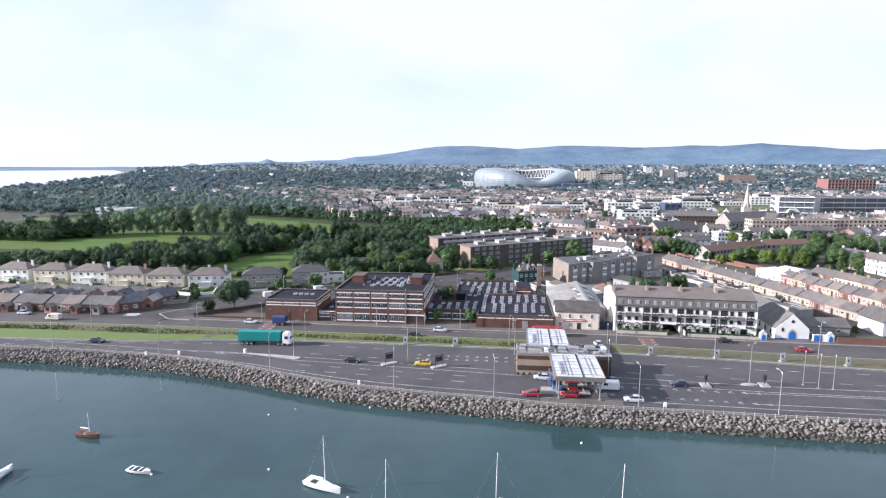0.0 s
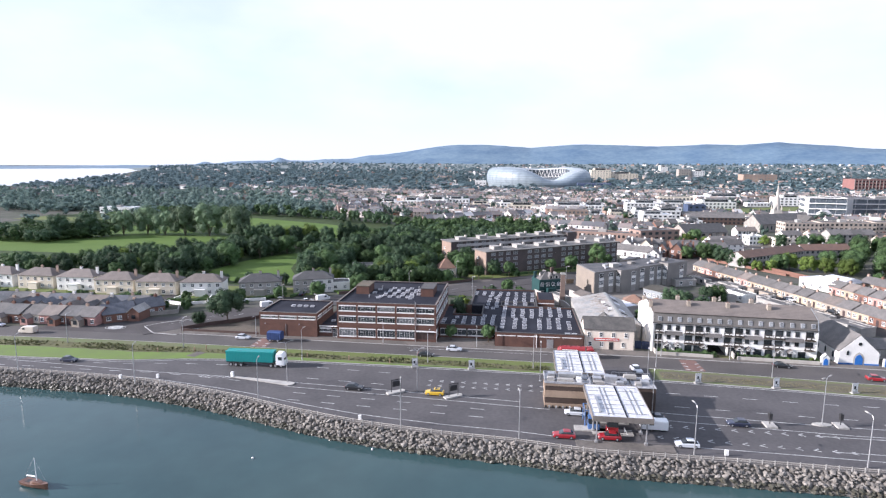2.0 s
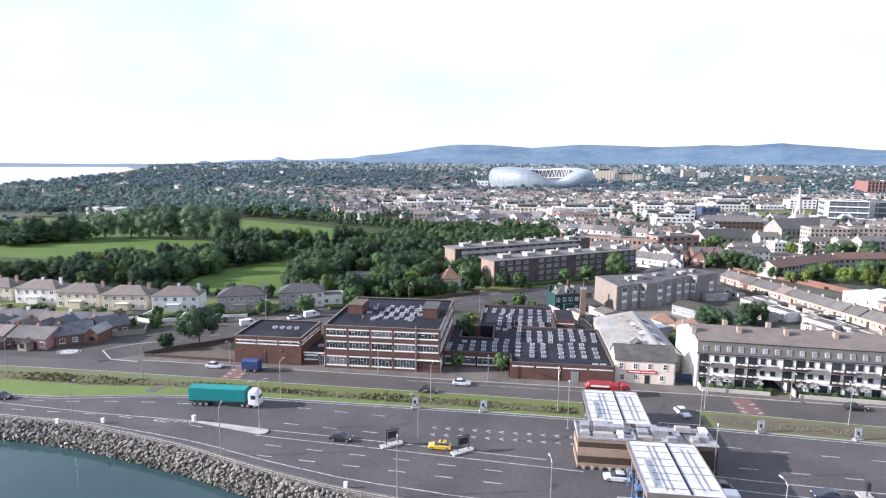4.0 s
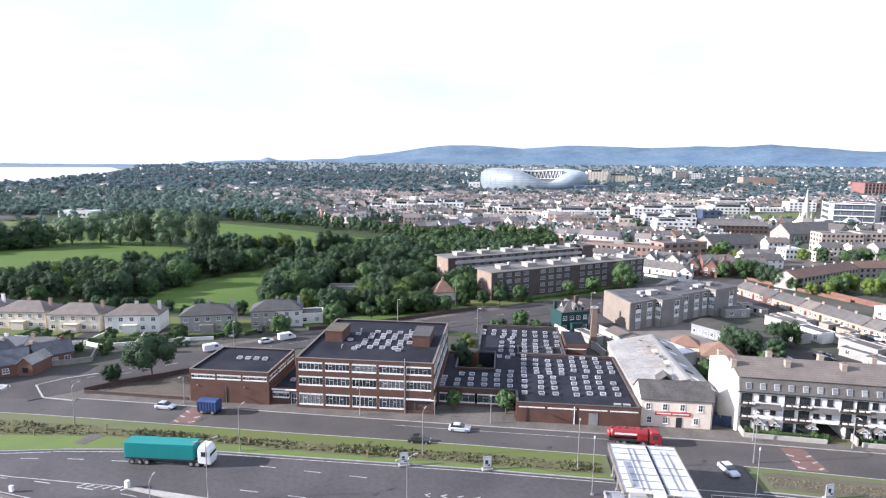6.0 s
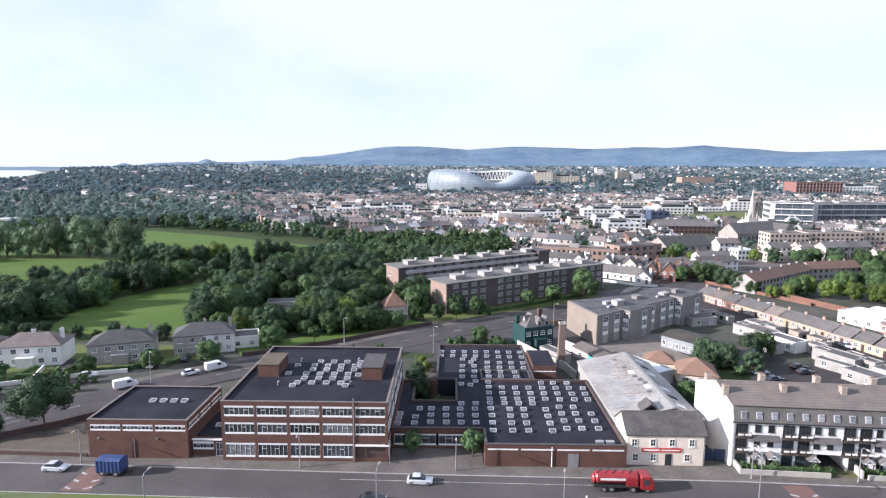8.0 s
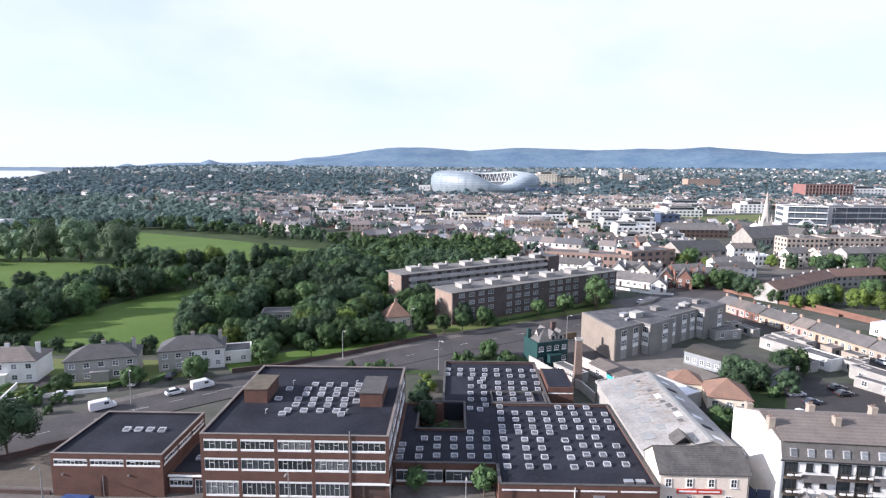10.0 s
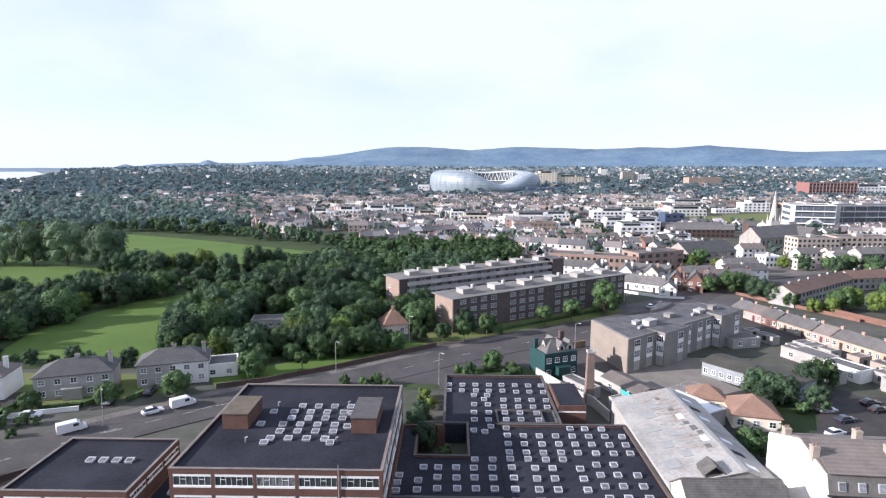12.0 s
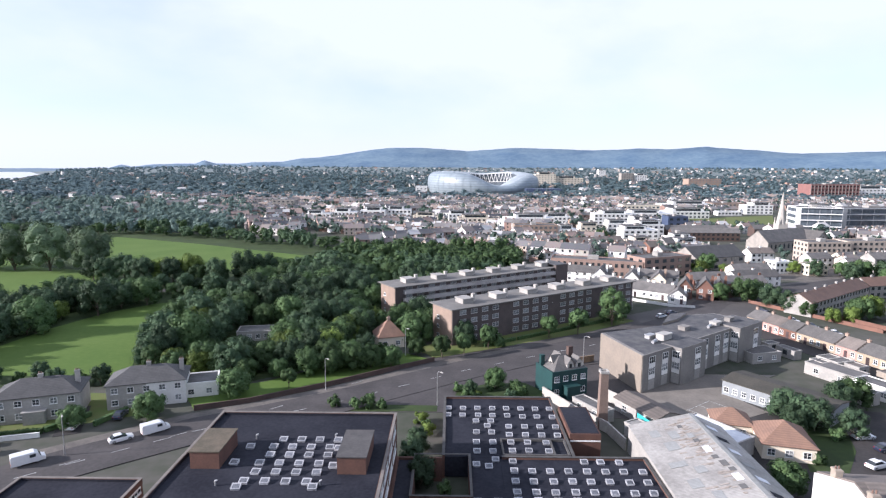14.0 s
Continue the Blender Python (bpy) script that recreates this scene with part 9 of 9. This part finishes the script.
# single trees that stand out
# by the factory courtyard, dark-leaved kind 1 stands in for shaded foliage
for x, y, k, size in ((-95.2, 193.4, 8, 0.86), (-102.6, 189.6, 1, 0.42), (-92, 228, 2, 0.6), (-106, 224, 2, 0.55), (-79, 232.5, 2, 0.75), (-36.5, 276, 2, 0.42), (-41.5, 277.5, 2, 0.36), (-22.5, 184.5, 7, 0.8), (-11.8, 184.2, 7, 0.9), (-22.6, 208.5, 1, 0.5), (-18.5, 207, 2, 0.28), (-24.5, 216, 1, 0.42), (-23.5, 221, 1, 0.4), (-22.0, 227.5, 4, 0.36), (-23.6, 232.6, 4, 0.34), (-22.4, 230, 2, 0.26), (-35.2, 240, 2, 0.42), (-38, 239.2, 0, 0.28), (-42.7, 240.2, 2, 0.34), (-32.4, 239.6, 2, 0.28), (-16, 249, 2, 0.3), (-13.4, 249.8, 0, 0.24), (-1, 248, 2, 0.3),
                      (-7.2, 251.5, 2, 0.62), (-14, 244, 2, 0.4), (-4, 283, 2, 0.5), (-14, 275.8, 7, 1.05), (21.5, 295.5, 7, 1.4), (35, 307, 6, 0.95), (41, 314.5, 7, 1.05), (12, 291.8, 7, 1.2), (86.5, 343, 0, 0.72), (101, 334, 1, 0.78), (104, 327, 1, 0.7), (107, 321, 2, 0.7), (110, 312, 4, 0.6), (116, 312, 4, 0.65), (121, 318, 2, 0.8), (9, 262, 2, 0.35), (-2, 246, 2, 0.35),
                      (53, 233, 1, 0.6), (54.5, 231, 1, 0.6), (60, 228, 3, 0.5), (51, 236, 1, 0.62), (56.5, 227, 2, 0.35), (47, 217.5, 2, 0.3), (50, 230.5, 1, 0.5), (36, 208, 2, 0.7), (69, 241.5, 0, 0.72), (65, 240, 1, 0.6),
                      (95.1, 342.6, 0, 0.95), (101, 345, 0, 0.8), (92, 375, 0, 0.8), (100, 395, 4, 0.9), (112, 395, 4, 0.7), (127, 318, 4, 0.95), (133, 313, 4, 0.9), (139, 309, 4, 0.9), (146, 304, 4, 0.95), (150, 310, 0, 0.9), (156, 318, 0, 1.0), (164, 308, 0, 1.0), (170, 318, 0, 1.05),
                      (178, 330, 0, 1.1), (186, 340, 0, 1.0), (176, 350, 0, 1.0), (160, 330, 2, 1.1), (150, 330, 2, 1.0), (190, 352, 0, 1.1), (200, 345, 0, 1.0), (205, 360, 0, 1.1), (215, 352, 0, 1.0), (74, 505, 2, 1.1), (82, 508, 0, 1.0), (66, 425, 0, 0.7), (108.4, 406, 0, 0.95), (170, 300, 0, 0.9), (182, 290, 0, 0.9)):
    tree(x, y, k, size, "garden and street trees")
for x, y, k, size in ((-37, 293, 0, 0.8), (-31, 286.5, 2, 0.9), (-26, 288.5, 1, 0.66), (-22.5, 298.5, 0, 0.8), (-13.5, 284, 1, 0.66), (-20, 272.5, 7, 1.1), (-7, 281, 7, 1.2), (-27, 275, 2, 0.6), (-33, 298, 0, 0.9), (-28, 304, 1, 0.9), (-49, 282, 0, 0.85), (-44, 290, 1, 0.85),
                      (146, 284, 2, 0.5), (151, 290, 0, 0.45), (156, 286, 2, 0.5), (150, 280, 0, 0.4), (160, 296, 2, 0.6), (158, 278, 1, 0.4), (182, 250, 2, 0.7), (188, 262, 0, 0.7), (186, 300, 2, 0.8), (104, 190, 2, 0.3), (106.5, 188.5, 4, 0.26), (102, 187, 2, 0.24), (165, 384, 1, 0.8), (172, 388, 0, 0.95), (180, 383, 1, 0.9), (188, 374, 0, 1.0), (176, 377, 2, 0.95), (184, 390, 0, 0.9), (194, 384, 1, 0.9), (168, 396, 2, 0.9), (200, 376, 0, 1.0), (156, 397, 1, 0.7), (149, 403, 4, 0.75), (161, 410, 2, 0.8), (122, 316, 0, 0.8)):
    tree(x, y, k, size, "garden and street trees")
for i in range(18):
    x, y = rng.uniform(-225, -95), rng.uniform(206, 224)
    tree(x, y, 2, rng.uniform(0.25, 0.5), "garden and street trees")
for i in range(16):
    tree(-235 + i * 6.6 + rng.uniform(-2, 2), 247 + rng.uniform(-1, 4), rng.choice((2, 0, 2)), rng.uniform(0.3, 0.55), "garden and street trees")


def hedge(x, y, w, d, h, turn, label="clipped green garden hedge"):
    r = random.Random(int(x * 10 + y))
    s = Shape().box(0.1, 0.1, 0, w - 0.1, d - 0.1, h * 0.9)
    pts, faces = [], []
    for i in range(int(w * h * 26)):
        c = Vector((r.uniform(0, w), r.choice((0.05, d - 0.05, r.uniform(0, d))), r.uniform(0.1, h)))
        u = Vector((r.gauss(0, 1), r.gauss(0, 1), r.gauss(0, 1))).normalized()
        v = u.orthogonal().normalized() * 0.14
        n = len(pts)
        pts += [tuple(c - u * 0.2), tuple(c - v), tuple(c + u * 0.2), tuple(c + v)]
        faces.append((n, n + 1, n + 2, n + 3))
    return tagged(s.add(pts, faces).make("hedge", LEAF, m=pose(x, y, 0.1, 0, 0, turn)), label, "hedge")


for x, y, w, turn in ((34.5, 180.2, 13, -4.4), (54.5, 178.8, 17, -4.4), (-120, 219, 9, 14), (-96, 226, 9, 60), (-88, 229, 8, 70), (-104, 223.5, 8, 15), (-17, 242.5, 8, 5), (-8, 282, 12, 34), (2.5, 289, 12, 34), (13, 296, 12, 34), (24, 303.5, 12, 34), (34.5, 310.5, 10, 34), (-92.5, 227, 7, 110), (-112, 220, 6, 105)):
    hedge(x, y, w, 0.9, 1.1, turn)
for i in range(12):
    hedge(-224 + i * 10.4, 216 + (i % 3) * 0.6 + max(0, i - 8) * 0.6, 9, 0.8, 0.9 + 0.5 * (i % 2), 90 if i % 3 else 4)
for i in range(26):
    tree(rng.uniform(-226, -88), rng.uniform(0, 1) * 8 + 214.5, rng.choice((2, 0, 4, 7)), rng.uniform(0.16, 0.34), "garden and street trees")
for i in range(22):
    tree(34.5 + i * 1.72 + (4.5 if i > 8 else 0), 180.9 - (i * 1.72 + (4.5 if i > 8 else 0)) * 0.077 + rng.uniform(-0.3, 0.3), rng.choice((2, 0, 4)), rng.uniform(0.12, 0.2), "garden and street trees", z=0.02)
vs = Shape()
r = random.Random(4)
for i in range(4200):
    x = r.uniform(-175, 4)
    dens = 0.5 + 0.5 * math.sin(x * 0.23) * math.sin(x * 0.071 + 1)
    if r.random() > dens:
        continue
    y = verge_near(x) + 1.2 + mown(x) + max(0.6, verge_far(x) - verge_near(x) - 4.5 - mown(x)) * r.random() ** 1.4
    c, hgt = Vector((x, y, 0.15 + r.random() * 0.5 * dens)), 0.35 + 0.3 * r.random()
    u = Vector((r.gauss(0, 1), r.gauss(0, 1), r.gauss(0.5, 0.6))).normalized() * hgt
    v = u.orthogonal().normalized() * 0.16
    vs.add([c - u, c - v, c + u, c + v], [(0, 1, 2, 3)])
tagged(vs.make("verge_shrubs", leafy("olive scrub", (0.072, 0.084, 0.036), (0.112, 0.115, 0.052))), "ragged low shrubs along the verge", "shrubs", kind="stuff")
vs = Shape()
for i in range(3000):
    x = r.uniform(31, 130)
    y = verge_near(x) + 1.8 + (verge_far(x) - verge_near(x) - 5.0) * r.random()
    c = Vector((x, y, 0.2 + r.random() * 0.1))
    u = Vector((r.gauss(0, 1), r.gauss(0, 1), r.gauss(0.5, 0.6))).normalized() * 0.16
    v = u.orthogonal().normalized() * 0.06
    vs.add([c - u, c - v, c + u, c + v], [(0, 1, 2, 3)])
DRY = leafy("dry grass blades", (0.11, 0.105, 0.055), (0.15, 0.13, 0.08))
tagged(vs.make("verge_shrubs", DRY), "dry brown weeds along the verge", "shrubs", kind="stuff")

# ---- the town beyond ----
BUILT = [(134, 520, 184, 556), (203, 545, 245, 565), (-80, 395, 16, 446), (20, 340, 104, 412), (96, 398, 138, 434), (-275, 395, -80, 530), (165, 465, 225, 520), (185, 495, 205, 515), (245, 570, 360, 615), (95, 508, 160, 572), (-20, 280, 60, 372), (20, 515, 80, 550), (-20, 590, 75, 630), (100, 520, 150, 655), (145, 455, 215, 525), (235, 560, 360, 640), (165, 425, 280, 465), (235, 590, 262, 618), (172, 598, 335, 740), (-155, 640, -50, 710), (135, 385, 172, 412), (110, 460, 140, 490), (88, 470, 112, 496),
         (-70, 1090, 150, 1340), (58, 355, 120, 395), (300, 735, 380, 800), (105, 320, 200, 392), (180, 690, 245, 725), (220, 790, 290, 825), (165, 750, 215, 780), (55, 630, 95, 660), (76, 555, 108, 592), (122, 496, 146, 514), (-56, 632, 10, 675), (270, 570, 380, 650)]


def bay(x, y):
    return y > 900 and x < line([(900, -850), (1000, -900), (1740, -1210), (2700, -1780), (3700, -2440)])(y)


def built(x, y):
    return any(a - 6 < x < c + 6 and b - 6 < y < d + 6 for a, b, c, d in BUILT)


rng = random.Random(31)
protos = []
for i, (w, d, e, ri, wall, roof, st, tint) in enumerate(((6.4, 8.5, 5.4, 2.6, RED_BRICK, SLATE, 2, "red brick"), (6.2, 8.0, 5.2, 2.4, RENDERED, BROWN_SLATE, 2, "white rendered"), (7.0, 8.5, 5.4, 2.8, CREAM, BROWN_SLATE, 2, "cream rendered"), (6.0, 8.0, 3.2, 2.4, RENDERED, SLATE, 1, "low white"),
                                                        (8.0, 9.0, 5.6, 2.8, RED_BRICK, BROWN_SLATE, 2, "brown roofed brick"), (6.6, 8.5, 8.0, 2.6, GREY_RENDER, SLATE, 3, "tall grey"), (7.4, 9, 5.4, 3.0, RENDERED, SLATE, 2, "white gabled"))):
    protos.append(house("town_house", 60 + i * 9, 452, 20, w, d, e, ri, wall, roof, tint + " terraced town house with pitched roof", storeys=st, cols=2, stacks=((0.08, 0.5),), group="town houses", panes=False))
spots, count = [], 0
for row in range(13):
    base_y = 398 + row * 25
    for seg in range(6):
        ang = rng.choice((-24, -12, 8, 16, 30)) + rng.uniform(-4, 4)
        x = -70 - row * 14 + seg * (62 + row * 7)
        y = base_y + rng.uniform(-8, 8)
        k = rng.randrange(7)
        for i in range(rng.randrange(5, 9)):
            if count >= 50:
                break
            if rng.random() < 0.3:
                k = rng.randrange(7)
            px, py = x + i * 7.1 * math.cos(radians(ang)), y + i * 7.1 * math.sin(radians(ang))
            if built(px, py) or inside(px, py, PARK) or px < -110 and py < 520:
                continue
            copy_thing(protos[k], pose(px, py, 0, 0, 0, ang))
            spots.append((px, py))
            count += 1


def palette(name, colours, rough=0.85):
    mat = bpy.data.materials.new(name)
    mat.use_nodes = True
    n, k = mat.node_tree.nodes, mat.node_tree.links
    g = n.new("ShaderNodeNewGeometry")
    ramp = n.new("ShaderNodeValToRGB")
    ramp.color_ramp.interpolation = "CONSTANT"
    el = ramp.color_ramp.elements
    while len(el) < len(colours):
        el.new(0.5)
    for i, c in enumerate(colours):
        el[i].position, el[i].color = i / len(colours), (*c, 1)
    no = n.new("ShaderNodeTexNoise")
    no.inputs["Scale"].default_value = 0.6
    co = n.new("ShaderNodeTexCoord")
    k.new(co.outputs["Object"], no.inputs["Vector"])
    mx = n.new("ShaderNodeMix")
    mx.data_type, mx.blend_type = "RGBA", "MULTIPLY"
    mx.inputs[0].default_value = 0.28
    k.new(g.outputs["Random Per Island"], ramp.inputs[0])
    k.new(ramp.outputs[0], mx.inputs[6])
    k.new(no.outputs["Color"], mx.inputs[7])
    k.new(mx.outputs[2], n["Principled BSDF"].inputs["Base Color"])
    n["Principled BSDF"].inputs["Roughness"].default_value = rough
    return mat


FAR_WALL = palette("distant walls", [(0.78, 0.75, 0.71), (0.4, 0.28, 0.225), (0.82, 0.8, 0.77), (0.56, 0.47, 0.39), (0.3, 0.2, 0.165), (0.7, 0.66, 0.61), (0.48, 0.43, 0.39), (0.82, 0.8, 0.77)])
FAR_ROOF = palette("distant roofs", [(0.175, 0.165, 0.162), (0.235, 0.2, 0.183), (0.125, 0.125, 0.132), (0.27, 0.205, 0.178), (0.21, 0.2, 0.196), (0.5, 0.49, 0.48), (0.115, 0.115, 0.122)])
FAR_STACK = palette("distant chimney stacks", [(0.28, 0.2, 0.165), (0.46, 0.4, 0.34), (0.2, 0.16, 0.145), (0.55, 0.51, 0.47)])
walls, roofs, panes_, stacks_ = Shape(), Shape(), Shape(), Shape()
tree_spots = []


def far_house(x, y, w, d, e, a, detail):
    c, s_ = math.cos(a), math.sin(a)
    lift = rise(x, y)
    T = lambda p: (x + p[0] * c - p[1] * s_, y + p[0] * s_ + p[1] * c, p[2] + lift)
    pitch = d * 0.28
    walls.add([T(p) for p in ((0, 0, 0), (w, 0, 0), (w, d, 0), (0, d, 0), (0, 0, e), (w, 0, e), (w, d, e), (0, d, e), (0, d / 2, e + pitch), (w, d / 2, e + pitch))], [(0, 1, 5, 4), (2, 3, 7, 6), (1, 2, 6, 9, 5), (3, 0, 4, 8, 7)])
    o = 0.3
    roofs.add([T(p) for p in ((-o, -o, e), (w + o, -o, e), (w + o, d / 2, e + pitch + 0.25), (-o, d / 2, e + pitch + 0.25), (w + o, d + o, e), (-o, d + o, e))], [(0, 1, 2, 3), (3, 2, 4, 5)])
    if not detail:
        return
    if rng.random() < 0.6:
        lw, ld, lh, sy = rng.uniform(2.2, w * 0.7), rng.uniform(2.5, 4.5), rng.uniform(2.3, 3.0), rng.choice((-1, -1, 1))
        lx, ly0, ly1 = rng.uniform(0.3, w - lw), (d if sy > 0 else -ld), (d + ld if sy > 0 else 0)
        q = [T((lx + i * lw, (ly1 if j else ly0), k * lh)) for k in (0, 1) for i, j in ((0, 0), (1, 0), (1, 1), (0, 1))]
        walls.add(q, [(0, 1, 5, 4), (1, 2, 6, 5), (2, 3, 7, 6), (3, 0, 4, 7)])
        roofs.add(q[4:], [(0, 1, 2, 3)])
    n = max(1, int(w / 3.2))
    for f in range(max(1, int(e / 2.6))):
        for i in range(n):
            px, pz = w * (i + 0.5) / n - 0.55, 0.9 + f * 2.6
            panes_.add([T(p) for p in ((px, -0.05, pz), (px + 1.1, -0.05, pz), (px + 1.1, -0.05, pz + 1.3), (px, -0.05, pz + 1.3))], [(0, 1, 2, 3)])
            px = d * 0.5 - 0.5
        panes_.add([T(p) for p in ((-0.05, px + 1.0, pz), (-0.05, px, pz), (-0.05, px, pz + 1.2), (-0.05, px + 1.0, pz + 1.2))], [(0, 1, 2, 3)])
    for cx in (0.0, w - 0.8):
        q = [T((cx + i * 0.8, d / 2 - 0.35 + j * 0.7, k)) for k in (e + pitch * 0.5, e + pitch + 1.3) for i, j in ((0, 0), (1, 0), (1, 1), (0, 1))]
        stacks_.add(q, [(4, 5, 6, 7), (0, 1, 5, 4), (1, 2, 6, 5), (2, 3, 7, 6), (3, 0, 4, 7)])


# streets of small houses, row upon row
for row in range(64):
    y0 = 392 + row * 9.5
    wide = 0.82 * (y0 - 40)
    x = -110 - max(0, y0 - 480) * 0.75
    while x < wide:
        a = radians(rng.choice((-26, -18, 10, 18, 32)) + rng.uniform(-4, 4))
        run = rng.randrange(3, 8)
        w, d, e = rng.uniform(5.4, 8.5), rng.uniform(7, 9.5), rng.choice((3.2, 5.2, 5.2, 5.6, 5.6, 7.8))
        for i in range(run):
            px, py = x + i * w * math.cos(a), y0 + i * w * math.sin(a) + rng.uniform(-0.2, 0.2)
            if py < 388 or built(px, py) or built(px + w, py) or inside(px, py, PARK) or any((qx - px) ** 2 + (qy - py) ** 2 < 64 for qx, qy in spots):
                continue
            if rng.random() < 0.17:
                tree_spots.append((px, py))
                continue
            far_house(px, py, w, d, e, a, True)
        x += run * w * abs(math.cos(a)) + rng.choice((3, 7, 14, 24)) + (24 if x < -150 else 0)
        if rng.random() < 0.8:
            spot = (x - 5, y0 + rng.uniform(-6, 6))
            if not built(*spot):
                tree_spots.append(spot)
for i in range(6800):
    u = rng.random()
    y = 560 + (3780 - 560) * u ** 1.4
    dist = y - 60
    x = rng.uniform(-1.05, 0.95) * dist
    if built(x, y) or inside(x, y, PARK) or bay(x, y):
        continue
    left = x < -110 - (y - 430) * 0.12
    if y < 620 and left and rng.random() < 0.9:
        tree_spots.append((x, y))
        continue
    if rng.random() < ((0.86 if y < 950 else 0.84) if left else 0.55) + (0.07 if y > 1100 else 0) + (0.13 if y > 1700 and not left else 0):
        tree_spots.append((x, y))
        continue
    if y < 1000 and not left:
        continue
    w, d = rng.uniform(7, 15), rng.uniform(6.5, 9)
    e = rng.choice((3.0, 5.2, 5.4, 5.6, 8.0)) * (1.5 if rng.random() < 0.06 else 1)
    if y > 1300:
        w *= 1.35
    far_house(x, y, w, d, e, radians(rng.choice((-24, -8, 12, 30, 75, 100)) + rng.uniform(-5, 5)), False)
tagged(panes_.make("distant_windows", GLASS), "windows of the many town houses", "windows", kind="stuff")
tagged(stacks_.make("distant_chimneys", FAR_STACK), "chimney stacks of the many town houses", "chimneys", kind="stuff")
tagged(walls.make("distant_house_walls", FAR_WALL), "walls of countless distant houses", "houses", kind="stuff")
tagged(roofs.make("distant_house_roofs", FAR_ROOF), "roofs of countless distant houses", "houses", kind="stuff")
for i in range(4600):
    y = 450 + 3330 * rng.random() ** 1.4
    x = rng.uniform(-1.08, 0.97) * (y - 60)
    if built(x, y) or bay(x, y) or (x < -260 and y < 545 and rng.random() < 0.8):
        continue
    tree_spots.append((x, y))
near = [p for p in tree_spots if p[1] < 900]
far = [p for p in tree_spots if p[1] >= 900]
woodland("town_trees", [p for p in near if p[0] > -110 - (p[1] - 430) * 0.4], LEAF_HAZED, 60, 0.1, "garden trees among the town roofs", 3, (6, 11), (3, 5.4), 4)
woodland("town_trees", [p for p in near if p[0] <= -110 - (p[1] - 430) * 0.4], LEAF_SUBURB_HAZED, 80, 0.1, "large trees of the leafy suburb", 4, (8, 14), (4.5, 8), 5, 0.05)
woodland("distant_trees", far, FAR_HAZE_LEAF, 14, 0.24, "belts of haze-tinted trees among far houses", 2, (9, 15), (6.5, 11), 6, 0.02)
